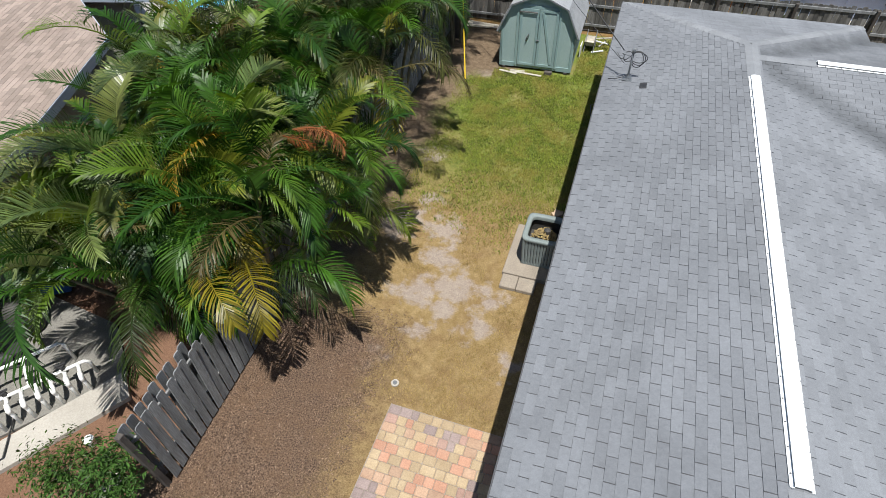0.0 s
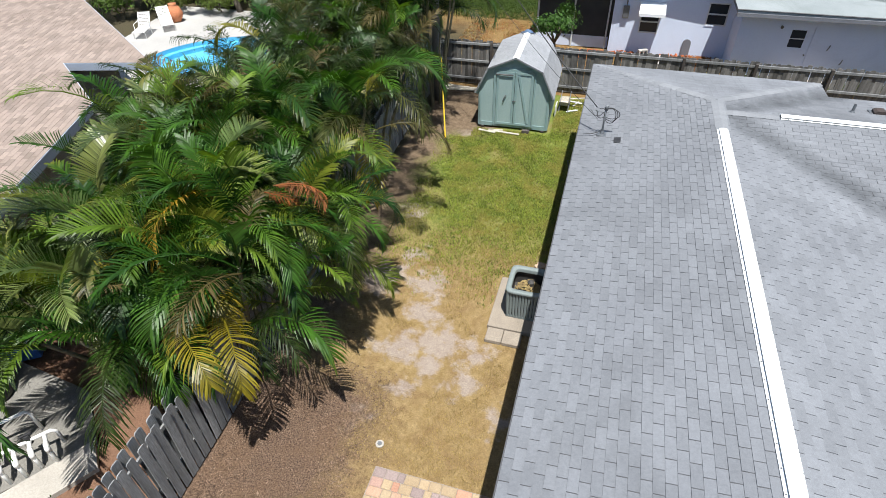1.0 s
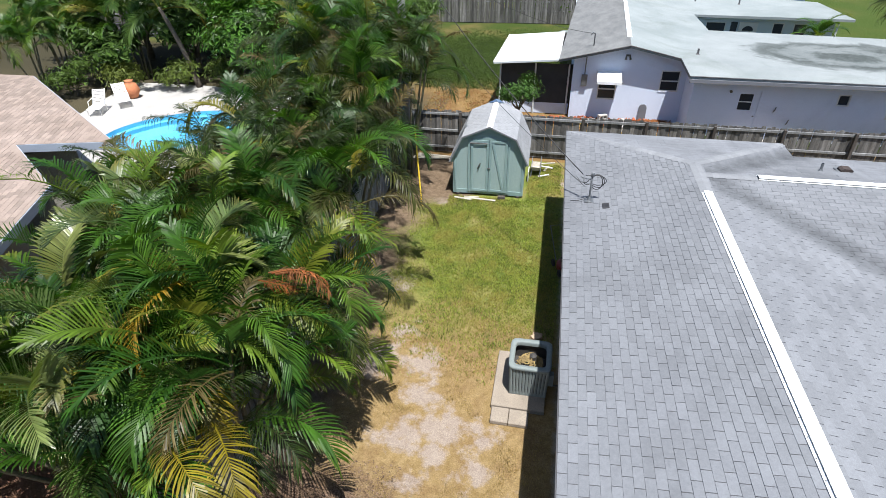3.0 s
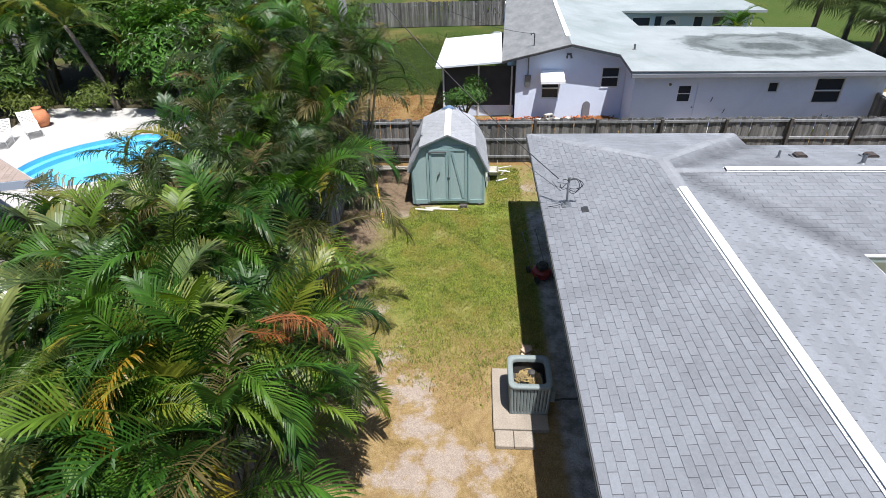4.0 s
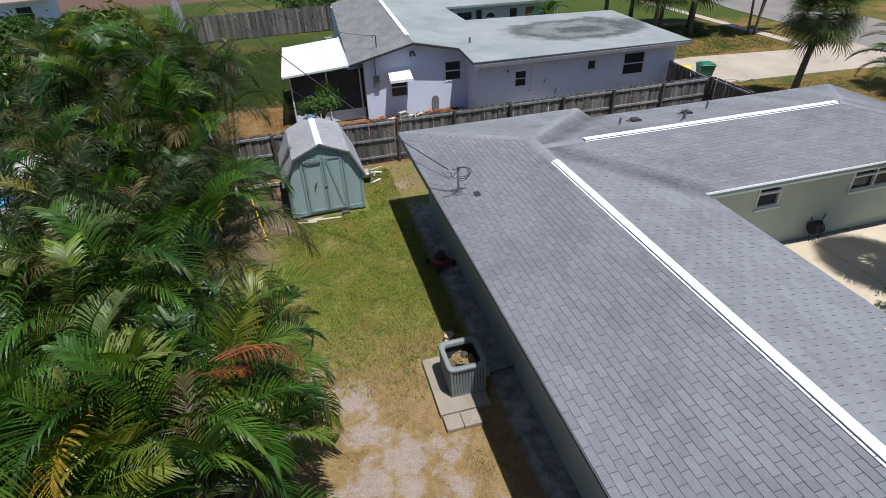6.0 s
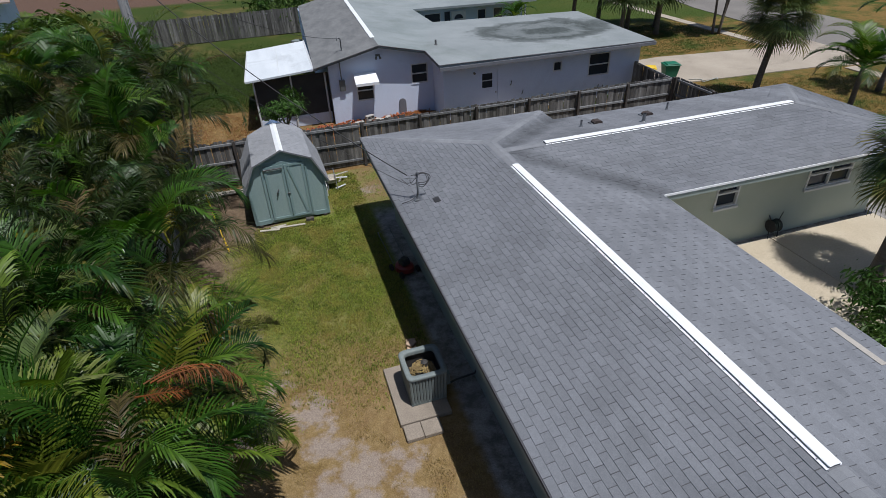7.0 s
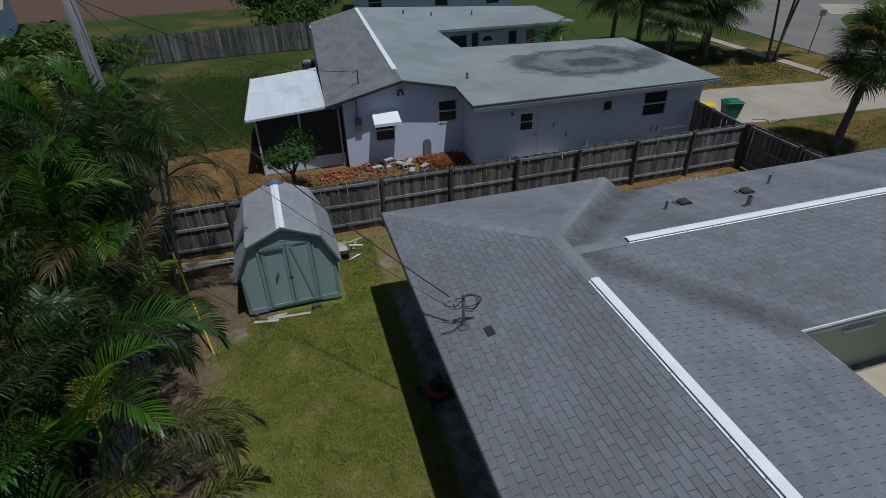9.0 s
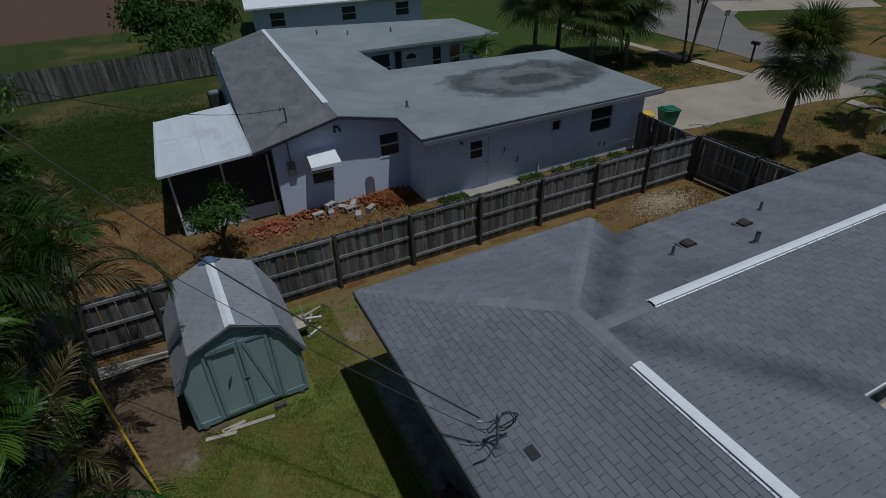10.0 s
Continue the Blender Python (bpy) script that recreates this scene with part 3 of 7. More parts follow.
def build_shingles(roof):
    """Three-tab shingles on every slope: the nearest stretch of the west slope piece by piece, the rest joined."""
    tab, exp = 0.305, 0.129
    rnd = random.Random(7)
    made = 0
    tabs = {}
    for name, outline, o, along, up, slope_run in SLOPES:
        g = Geo()
        pitch = RISE / slope_run
        # the slopes that drain north are worn smooth, their joints filled with grit
        gap = 0.003 if name in ("north", "bump", "wing_north") else 0.0095 if name == "wing_south" else 0.010 if name == "east" else 0.012
        run = [((x - o[0]) * along[0] + (y - o[1]) * along[1], (x - o[0]) * up[0] + (y - o[1]) * up[1]) for x, y in outline]
        ccw = sum(run[i][0] * run[(i + 1) % len(run)][1] - run[(i + 1) % len(run)][0] * run[i][1] for i in range(len(run))) > 0
        area = run if ccw else run[::-1]
        hi_u, lo_s, hi_s = max(p[1] for p in run), min(p[0] for p in run), max(p[0] for p in run)
        for row in range(int(hi_u / exp) + 1):
            off = (row % 2) * tab / 2 + rnd.uniform(-0.012, 0.012)
            u0, u1 = row * exp - (0.015 if row == 0 else 0), (row + 1) * exp
            k = math.floor((lo_s - off) / tab)
            while off + k * tab < hi_s:
                s0, s1 = off + k * tab + gap / 2, off + (k + 1) * tab - gap / 2
                k += 1
                quad = [(s0, u0), (s1, u0), (s1, u1), (s0, u1)]
                cut = quad if u0 >= 0 and name == "west" and s1 < 17.5 and s0 > 0 and u1 < 3.0 else clip(quad, area)
                if len(cut) < 3:
                    continue
                y_mid = o[1] + (s0 + s1) / 2 * along[1]
                lift = (0.006 if gap < 0.01 else 0.011) + rnd.uniform(-0.003, 0.004)
                if name == "west" and 3.0 < y_mid < 6.8 and cut is quad and made < 300:
                    key = rnd.randrange(4)
                    if key not in tabs:
                        t = Geo()
                        w, j = (tab - gap) / 2, 0.0015 * key
                        rise = pitch * exp
                        t.raw([(0, -w, 0.0095 + j), (exp, -w, rise + 0.003), (exp, w, rise + 0.003), (0, w, 0.0095 + j), (0, -w, -0.001), (exp, -w, rise - 0.001), (exp, w, rise - 0.001), (0, w, -0.001)],
                              [(0, 1, 2, 3), (0, 3, 7, 4), (3, 2, 6, 7), (2, 1, 5, 6), (1, 0, 4, 5)])
                        tabs[key] = t.mesh("shingle", SHINGLE)
                    ob = new("shingle", tabs[key])
                    ob.parent = roof
                    ob.location = (o[0] + u0, y_mid, EAVE + pitch * u0)
                    made += 1
                    continue
                pts = [(o[0] + s * along[0] + u * up[0], o[1] + s * along[1] + u * up[1]) for s, u in cut]
                if sum(pts[i][0] * pts[(i + 1) % len(pts)][1] - pts[(i + 1) % len(pts)][0] * pts[i][1] for i in range(len(pts))) < 0:
                    pts.reverse()
                zof = lambda x, y: EAVE + pitch * ((x - o[0]) * up[0] + (y - o[1]) * up[1])
                low = lambda x, y: 1.0 - min(1.0, max(0.0, (((x - o[0]) * up[0] + (y - o[1]) * up[1]) - u0) / exp))
                shingle_faces(g, pts, zof, lift, 0.003, low)
        field = part("shingle_field", g, SHINGLE, roof, "overlapping grey three-tab shingles")
        field["kind"] = "stuff"
    # hip and ridge caps
    caps = [((XR, YA), (XW, YN)), ((XR, YA), (XE, YN)), ((WA, WR), (WE, WS)), ((WA, WR), (WE, WN)), ((XR, 12.83), (XR, YA)), ((XR, 3.86), (XR, YS)), ((XR, WR), (5.05, WR))]
    g = Geo()
    for a, b in caps:
        a, b = Vector(a), Vector(b)
        n = int((b - a).length / 0.14)
        d = (b - a).normalized()
        side = Vector((d.y, -d.x))
        za = RIDGE
        zb = EAVE if abs(d.x) > 0.3 and abs(d.y) > 0.3 else RIDGE
        half = 0.14
        drop = 0.010 + (0.165 * half * 0.7 if zb < za else 0.165 * half)
        for i in range(n):
            p, q = a + d * (i * 0.14), a + d * ((i + 1) * 0.14 + 0.004)
            z0, z1 = za + (zb - za) * i / n, za + (zb - za) * (i + 1) / n
            l0, l1 = 0.017, 0.028
            ring = []
            for c, z, lift in ((p, z0, l0), (q, z1, l1)):
                ring += [(c + side * half, z + lift - drop), (c, z + lift), (c - side * half, z + lift - drop)]
            g.raw([(v.x, v.y, z) for v, z in ring], [(0, 1, 4, 3), (1, 2, 5, 4), (3, 4, 5)])
    part("ridge_cap", g, CAP, roof, "grey shingle hip and ridge caps")["kind"] = "stuff"


# the same stucco toned lighter for the sunlit patio side
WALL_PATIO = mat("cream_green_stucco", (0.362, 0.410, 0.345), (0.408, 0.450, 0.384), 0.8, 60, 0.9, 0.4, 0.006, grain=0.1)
FASCIA = mat("grey_green_fascia_paint", (0.247, 0.300, 0.285), (0.285, 0.338, 0.315), 1.5, 40, 0.7, 0.15, 0.003, grain=0.1)
SCREW = mat("dark_screw_metal", (0.08, 0.08, 0.085), (0.12, 0.12, 0.12), 5, 40, 0.5, 0, 0.001)
GLASS_DARK = bpy.data.materials.new("dark_window_glass")
_n, _l, _p = nodes_of(GLASS_DARK)
_p.inputs["Base Color"].default_value, _p.inputs["Roughness"].default_value = (0.034, 0.040, 0.048, 1), 0.12
house, roof = build_house()


# ---- palms and trees ----
FROND = leaf_mat("areca_frond", [(0.0, (0.016, 0.052, 0.006)), (0.35, (0.028, 0.080, 0.007)), (0.68, (0.050, 0.118, 0.010)), (0.90, (0.096, 0.152, 0.014)), (1.0, (0.160, 0.165, 0.018))], 0.44, 0.28, 0.35, 0.36, (0.190, 0.130, 0.020))
FROND_YOUNG = leaf_mat("young_green_frond", [(0.0, (0.030, 0.096, 0.006)), (1.0, (0.060, 0.132, 0.010))], 0.36, 0.32, 0.3, 0.4)
# pale grey-green fronds with sunlight and sheen put into the colour
FROND_SUNLIT = leaf_mat("sunlit_pale_frond", [(0.0, (0.080, 0.124, 0.038)), (0.6, (0.118, 0.158, 0.050)), (1.0, (0.172, 0.180, 0.046))], 0.34, 0.30, 0.3, 0.5, (0.190, 0.130, 0.020))
FROND_YELLOW = leaf_mat("yellowing_frond", [(0.0, (0.130, 0.130, 0.010)), (0.6, (0.190, 0.155, 0.012)), (1.0, (0.260, 0.150, 0.012))], 0.40, 0.30, 0.45, 0.4, (0.28, 0.13, 0.012))
FROND_DEAD = leaf_mat("dead_orange_frond", [(0.0, (0.17, 0.044, 0.009)), (0.5, (0.14, 0.048, 0.014)), (1.0, (0.11, 0.056, 0.024))], 0.7, 0.08, 0.8)
FAN = leaf_mat("fan_palm_leaf", [(0.0, (0.050, 0.086, 0.026)), (0.7, (0.092, 0.128, 0.040)), (0.93, (0.120, 0.130, 0.040)), (1.0, (0.190, 0.150, 0.050))], 0.45, 0.25)
# olive old fronds, darkened further to stand for shade inside the hedge
FROND_OLD_SHADED = leaf_mat("shaded_old_frond", [(0.0, (0.014, 0.028, 0.005)), (0.5, (0.024, 0.040, 0.008)), (0.8, (0.050, 0.054, 0.014)), (1.0, (0.105, 0.078, 0.033))], 0.42, 0.25, 0.55)
COCO = leaf_mat("tall_palm_frond", [(0.0, (0.035, 0.074, 0.015)), (0.5, (0.076, 0.116, 0.021)), (0.8, (0.14, 0.15, 0.026)), (1.0, (0.27, 0.20, 0.036))], 0.4, 0.25)
LEAF_LIGHT = leaf_mat("yellow_green_leaf", [(0.0, (0.062, 0.105, 0.019)), (1.0, (0.099, 0.124, 0.025))], 0.45, 0.2, 0.4)
LEAF = leaf_mat("broad_leaf", [(0.0, (0.034, 0.078, 0.014)), (1.0, (0.066, 0.110, 0.022))], 0.42, 0.25, 0.5)
LEAF_BRIGHT = leaf_mat("bright_green_leaf", [(0.0, (0.056, 0.128, 0.018)), (1.0, (0.056, 0.128, 0.018))], 0.38, 0.3, 0.6, 0.35)
LIME_LEAF = leaf_mat("glossy_citrus_leaf", [(0.0, (0.050, 0.105, 0.022)), (1.0, (0.050, 0.105, 0.022))], 0.4, 0.25, 0.5)
CANE = mat("palm_cane_bark", (0.112, 0.105, 0.063), (0.168, 0.147, 0.091), 4, 40, 0.8, 0.4, 0.006, stretch=(1, 1, 6))
BARK = mat("grey_brown_bark", (0.091, 0.073, 0.056), (0.147, 0.126, 0.101), 3, 30, 0.9, 0.6, 0.01, stretch=(1, 1, 5))


def frond_mesh(name, length, a0, a1, pairs, leaf, seed, material, petiole=0.16, width=0.030, lift=0.45, droop=0.2, loose=1.0):
    """A feather leaf: an arching midrib in the x-z plane and two stiff ranks of long narrow leaflets that form a shallow V."""
    r = random.Random(seed)
    g = Geo()
    n = 22
    pts, dirs = [Vector((0, 0, 0))], []
    yaw = 0.0
    bend = r.uniform(-0.022, 0.022)
    for i in range(n):
        s = (i + 0.5) / n
        a = radians(a0 + (a1 - a0) * s ** 1.5)
        yaw += bend
        d = Vector((math.cos(a) * math.cos(yaw), math.cos(a) * math.sin(yaw), math.sin(a)))
        dirs.append(d)
        pts.append(pts[-1] + d * (length / n))
    g.tube(pts[::3] + [pts[-1]], [0.022 * (1 - 0.85 * i / 8) for i in range(len(pts[::3]) + 1)], 4, False)
    # one rank hangs a little more than the other
    hang = [r.uniform(-0.10, 0.10), 0.0]
    hang[1] = -hang[0]
    skip = set(r.sample(range(pairs), max(1, pairs // 16)))
    for k in range(pairs):
        s = petiole + (0.985 - petiole) * (k + 0.5) / pairs
        i = min(n - 1, int(s * n))
        p = pts[i].lerp(pts[i + 1], s * n - i)
        d = dirs[i]
        side = d.cross(Vector((0, 0, 1))).normalized()
        up = side.cross(d).normalized()
        q = (s - petiole) / (1 - petiole)
        ll = leaf * (0.62 + 0.38 * min(1.0, q / 0.22)) * (1.0 if q < 0.55 else 1 - 0.62 * ((q - 0.55) / 0.45) ** 1.4)
        for e, sg in enumerate((-1, 1)):
            if k in skip and e == k % 2:
                continue
            ang = radians(62 - 34 * q + r.uniform(-4, 4) * loose)
            out = (side * sg * math.sin(ang) + d * math.cos(ang) + up * (lift * (1 - 0.45 * q) + hang[e] + r.uniform(-0.04, 0.04) * loose)).normalized()
            L = ll * r.uniform(0.92, 1.06)
            w = width * (1 - 0.25 * q) * r.uniform(0.88, 1.1)
            flat = out.cross(up).normalized() if abs(out.dot(up)) < 0.98 else d
            flat = (Matrix.Rotation(radians(sg * 14 + r.uniform(-8, 8) * loose), 3, out) @ flat).normalized()
            dr = droop * r.uniform(0.6, 1.5)
            c = [p, p + out * L * 0.40 + Vector((0, 0, -dr * L * 0.06)), p + out * L * 0.74 + Vector((0, 0, -dr * L * 0.30)), p + out * L * 0.99 + Vector((0, 0, -dr * L * 0.75))]
            h = flat * w * 0.5
            g.raw([c[0] - h * 0.55, c[0] + h * 0.55, c[1] - h, c[1] + h, c[2] - h * 0.85, c[2] + h * 0.85, c[3]], [(0, 1, 3, 2), (2, 3, 5, 4), (4, 5, 6)])
    return g.mesh(name, material)


def fan_mesh(name, size, seed, material, droop=0.5):
    """A costapalmate leaf: a stalk and a pleated round blade split into long drooping fingers."""
    r = random.Random(seed)
    g = Geo()
    stalk = size * 0.85
    g.tube([(0, 0, 0), (stalk * 0.5, 0, 0.05 * size), (stalk, 0, -0.02 * size)], [0.02, 0.016, 0.012], 4, False)
    n = 44
    for k in range(n):
        a = radians(-125 + 250 * (k + 0.5) / n)
        L = size * (0.62 + 0.38 * math.cos(a * 0.62)) * r.uniform(0.92, 1.06)
        d = Vector((math.cos(a), math.sin(a), 0.10 + 0.12 * (k % 2)))
        t = Vector((-math.sin(a), math.cos(a), 0))
        base = Vector((stalk + 0.08 * size * math.cos(a), 0, -0.02 * size))
        dr = droop * r.uniform(0.7, 1.3)
        c = [base, base + d * L * 0.5 + Vector((0, 0, -dr * L * 0.08)), base + d * L * 0.8 + Vector((0, 0, -dr * L * 0.35)), base + d * L * 0.95 + Vector((0, 0, -dr * L * 0.8))]
        w = L * math.sin(radians(250 / n)) * 0.5
        g.raw([c[0] - t * 0.004, c[0] + t * 0.004, c[1] - t * w * 0.5, c[1] + t * w * 0.5, c[2] - t * w * 0.3, c[2] + t * w * 0.3, c[3]], [(0, 1, 3, 2), (2, 3, 5, 4), (4, 5, 6)])
    return g.mesh(name, material)


UPRIGHT = [frond_mesh("frond", 2.2, 84, a1, 42, 0.55, s, FROND, width=0.036, lift=0.75, droop=0.40) for s, a1 in ((11, -5), (12, -30), (13, 10))]
ARCHING = [frond_mesh("frond", 2.4, 70, a1, 44, 0.56, s, FROND, width=0.036, lift=0.70, droop=0.45) for s, a1 in ((21, -50), (22, -82), (23, -68), (24, -98))]
HANGING = [frond_mesh("frond", 2.1, 38, -100, 40, 0.52, s, FROND, width=0.034, lift=0.50, droop=0.55) for s in (31, 32, 33)]
YOUNG = [frond_mesh("frond", 1.9, a0, a1, 36, 0.52, s, FROND_YOUNG, width=0.036, lift=0.65, droop=0.35) for s, a0, a1 in ((14, 68, -45), (15, 60, -75), (16, 75, -20))]
SUNLIT = [frond_mesh("frond", 2.3, a0, a1, 56, 0.60, s, FROND_SUNLIT, width=0.036, lift=0.95, droop=0.25) for s, a0, a1 in ((25, 66, -62), (26, 58, -80), (27, 74, -40))]
YELLOWED = [frond_mesh("frond", 2.1, a0, a1, 38, 0.54, s, FROND_YELLOW, width=0.036, lift=0.45, droop=0.5) for s, a0, a1 in ((17, 52, -92), (18, 38, -96))]
SHADED_OLD_FRONDS = [frond_mesh("frond", 2.1, a0, a1, 46, 0.52, s, FROND_OLD_SHADED, width=0.024, lift=0.30, droop=0.8, loose=2.6) for s, a0, a1 in ((35, 72, -40), (36, 52, -74), (37, 25, -86), (38, 82, 5))]
DEAD = [frond_mesh("frond", 1.25, 20, -42, 34, 0.30, s, FROND_DEAD, width=0.020, lift=0.1, droop=1.2, loose=5.0) for s in (41, 42)]
COCO_FRONDS = [frond_mesh("frond", 3.2, 45, -60, 50, 0.7, s, COCO, width=0.05, lift=0.15) for s in (51, 52)] + [frond_mesh("frond", 3.0, 75, -10, 50, 0.65, 53, COCO, width=0.05, lift=0.2)]
QUEEN_FRONDS = [frond_mesh("frond", 2.2, 55, -45, 60, 0.55, s, FROND, width=0.035, lift=0.3) for s in (61, 62)]
FANS = [fan_mesh("leaf_fan", 0.74, s, FAN, 0.5) for s in (71, 72, 73)]


def leaf_object(name, mesh, parent, at, az, tilt=0.0, roll=0.0, scale=1.0):
    ob = new(name, mesh)
    ob.parent = parent
    ob.matrix_basis = Matrix.Translation(at) @ Euler((radians(roll), radians(tilt), az), "XYZ").to_matrix().to_4x4() @ Matrix.Scale(scale, 4)
    return ob


def areca_palm(x, y, top, stems, seed, label, spread=0.6, per=6, old=0.12, east=0.0):
    r = random.Random(seed)
    palm = thing("areca_palm", label, "palm", (x, y, 0), "palms of the hedge")
    for k in range(stems):
        a = 2 * math.pi * (k + r.random() * 0.7) / stems
        h = top * r.uniform(0.52, 0.78)
        lean = spread * r.uniform(0.4, 1.3)
        foot = Vector((0.25 * math.cos(a), 0.25 * math.sin(a), -0.05))
        head = Vector((lean * math.cos(a) * 1.6 + east, lean * math.sin(a) * 1.6, h))
        mid = foot.lerp(head, 0.5) - Vector((0.12 * math.cos(a), 0.12 * math.sin(a), 0))
        part("trunk", Geo().tube([foot, mid, head], [0.05, 0.042, 0.035], 7), CANE, palm)
        n = per + r.randrange(-1, 2)
        for i in range(n):
            q = i / (n - 1)
            kind = UPRIGHT if q < 0.25 else ARCHING if q < 0.72 else HANGING
            az = a + i * 2.4 + r.uniform(-0.35, 0.35)
            chance = r.random()
            if chance < old:
                kind = SHADED_OLD_FRONDS
            elif chance > 0.965 and y < 13:
                kind = YELLOWED
            elif chance > 0.90 and q < 0.6 and y < 13:
                kind = YOUNG
            # lighter-coloured fronds stand for the sunlit south-west of the hedge
            elif chance > (0.50 if x < -6 and y < 9 else 0.74) and q < 0.8 and x < -5.2 and y < 11:
                kind = SUNLIT
            leaf_object("frond", r.choice(kind), palm, head + Vector((0, 0, -0.15 * q)), az, r.uniform(-12, 12), r.uniform(-22, 22), r.uniform(0.75, 1.15))
    return palm


def crowned_palm(name, label, x, y, h, lean, fronds, n, seed, girth=0.16, scale=1.0, fan=False, part_name="frond", group=""):
    r = random.Random(seed)
    palm = thing(name, label, "palm tree", (x, y, 0), group)
    head = Vector((lean[0], lean[1], h))
    pts = [Vector((0, 0, -0.05)).lerp(head, t) + Vector((-0.12 * lean[0], -0.12 * lean[1], 0)) * math.sin(math.pi * t) for t in (0, 0.12, 0.3, 0.5, 0.75, 1)]
    part("trunk", Geo().tube(pts, [girth * 1.25, girth, girth * 0.85, girth * 0.8, girth * 0.78, girth * 0.6], 10), BARK, palm, smooth=True)
    for i in range(n):
        az, q = i * 2.39996 + r.uniform(-0.2, 0.2), (i + 0.5) / n
        if fan:
            tilt = -80 + 122 * q ** 0.85 + r.uniform(-8, 8)
            leaf_object(part_name, r.choice(fronds), palm, head + Vector((0, 0, 0.15 - 0.4 * q)), az, tilt, r.uniform(-20, 20), scale * r.uniform(0.85, 1.15))
        else:
            leaf_object(part_name, r.choice(fronds), palm, head + Vector((0, 0, 0.1 - 0.25 * q)), az, -25 + 55 * q + r.uniform(-8, 8), r.uniform(-15, 15), scale * r.uniform(0.85, 1.1))
    return palm


def broad_tree(name, label, x, y, trunk_h, top, radius, leaves, seed, leaf=0.14, material=None, girth=0.09, category="tree"):
    """Tapered trunk, forking limbs and a loose crown of many small bent leaves round the limb ends."""
    r = random.Random(seed)
    tree = thing(name, label, category, (x, y, 0))
    wood, ends = Geo(), []
    fork = Vector((r.uniform(-0.1, 0.1), r.uniform(-0.1, 0.1), trunk_h))
    wood.tube([(0, 0, -0.05), fork * 0.5 + Vector((0.03, 0.02, 0)), fork], [girth, girth * 0.8, girth * 0.65], 8)
    for k in range(6):
        a = 2 * math.pi * (k + r.random() * 0.6) / 6
        e = Vector((math.cos(a) * radius * r.uniform(0.35, 0.75), math.sin(a) * radius * r.uniform(0.35, 0.75), trunk_h + (top - trunk_h) * r.uniform(0.35, 0.85)))
        m = fork.lerp(e, 0.5) + Vector((0, 0, -0.06 * radius))
        wood.tube([fork, m, e], [girth * 0.5, girth * 0.34, girth * 0.12], 6)
        for j in range(4):
            b = r.uniform(0, 2 * math.pi)
            f = e + Vector((math.cos(b), math.sin(b), r.uniform(-0.3, 0.7))) * radius * r.uniform(0.2, 0.42)
            wood.tube([m.lerp(e, 0.6), f], [girth * 0.16, girth * 0.06], 5)
            ends.append(f)
        ends.append(e)
    part("trunk", wood, BARK, tree, smooth=True)
    crown = Geo()
    for i in range(leaves):
        c = r.choice(ends)
        p = c + Vector((r.gauss(0, 1), r.gauss(0, 1), r.gauss(0, 0.8))) * radius * 0.17
        n = (Vector((p.x, p.y, 0.6 * (p.z - trunk_h))) + Vector((r.gauss(0, 1), r.gauss(0, 1), r.gauss(0.6, 1))) * radius * 0.4).normalized()
        t = n.cross(Vector((r.gauss(0, 1), r.gauss(0, 1), r.gauss(0, 1)))).normalized()
        u = n.cross(t)
        s = leaf * r.uniform(0.65, 1.3)
        crown.raw([p - t * s, p - u * s * 0.35 + n * s * 0.12, p + t * s - n * s * 0.2, p + u * s * 0.35 + n * s * 0.12], [(0, 1, 2), (0, 2, 3)])
    part("crown", crown, material or LEAF, tree)
    return tree


# the areca hedge beyond the side fence
HEDGE = [(-8.3, 7.5, 3.0, 5), (-8.0, 9.5, 4.6, 6), (-4.75, 19.1, 5.8, 5), (-7.3, 5.7, 3.0, 5), (-5.9, 5.5, 3.3, 4), (-6.6, 5.5, 3.9, 6), (-4.95, 6.6, 4.3, 7), (-7.6, 6.3, 3.1, 5), (-6.4, 7.2, 4.8, 6), (-4.9, 8.1, 4.6, 7), (-7.2, 8.6, 4.4, 5), (-8.4, 14.2, 3.6, 5), (-6.2, 9.5, 4.9, 6), (-5.0, 10.0, 4.8, 6),
         (-5.15, 11.6, 5.0, 6), (-7.3, 10.7, 5.0, 6), (-7.5, 12.5, 4.8, 6), (-6.4, 12.2, 5.7, 6), (-5.35, 13.2, 5.1, 6), (-5.4, 14.7, 4.8, 5), (-7.0, 13.6, 4.4, 5), (-6.4, 14.9, 5.6, 6), (-5.6, 16.0, 5.2, 6), (-7.3, 16.3, 5.6, 6), (-6.6, 17.6, 6.1, 7),
         (-7.8, 18.8, 6.4, 6), (-5.3, 18.2, 7.3, 6), (-6.1, 17.0, 6.8, 5), (-6.6, 22.6, 5.8, 6), (-8.4, 21.6, 6.2, 6), (-9.6, 21.8, 5.4, 5), (-7.4, 25.0, 5.6, 5), (-9.7, 25.0, 5.6, 5), (-5.0, 6.3, 2.7, 5), (-4.95, 7.7, 2.9, 4)]
# the dark old share rises northwards, colouring in the hedge's inner shade
for i, (hx, hy, top, stems) in enumerate(HEDGE):
    areca_palm(hx, hy, top, stems, 100 + i, "dense green clumping areca palm with yellowing fronds" if i % 3 else "tall green clumping areca palm in the hedge", per=5 if hy < 9.6 or hy > 15 or hx < -7 else 4, old=0.12 if hy < 9.6 else 0.4 if hy < 10.4 else 0.8 if hy < 17 else 0.58, east=(0.35 if hy < 9.5 else 0.15 if hy < 15 else 0.0) if -5.7 < hx < -4.8 and top > 3 and 5.5 < hy < 17 else 0.0)
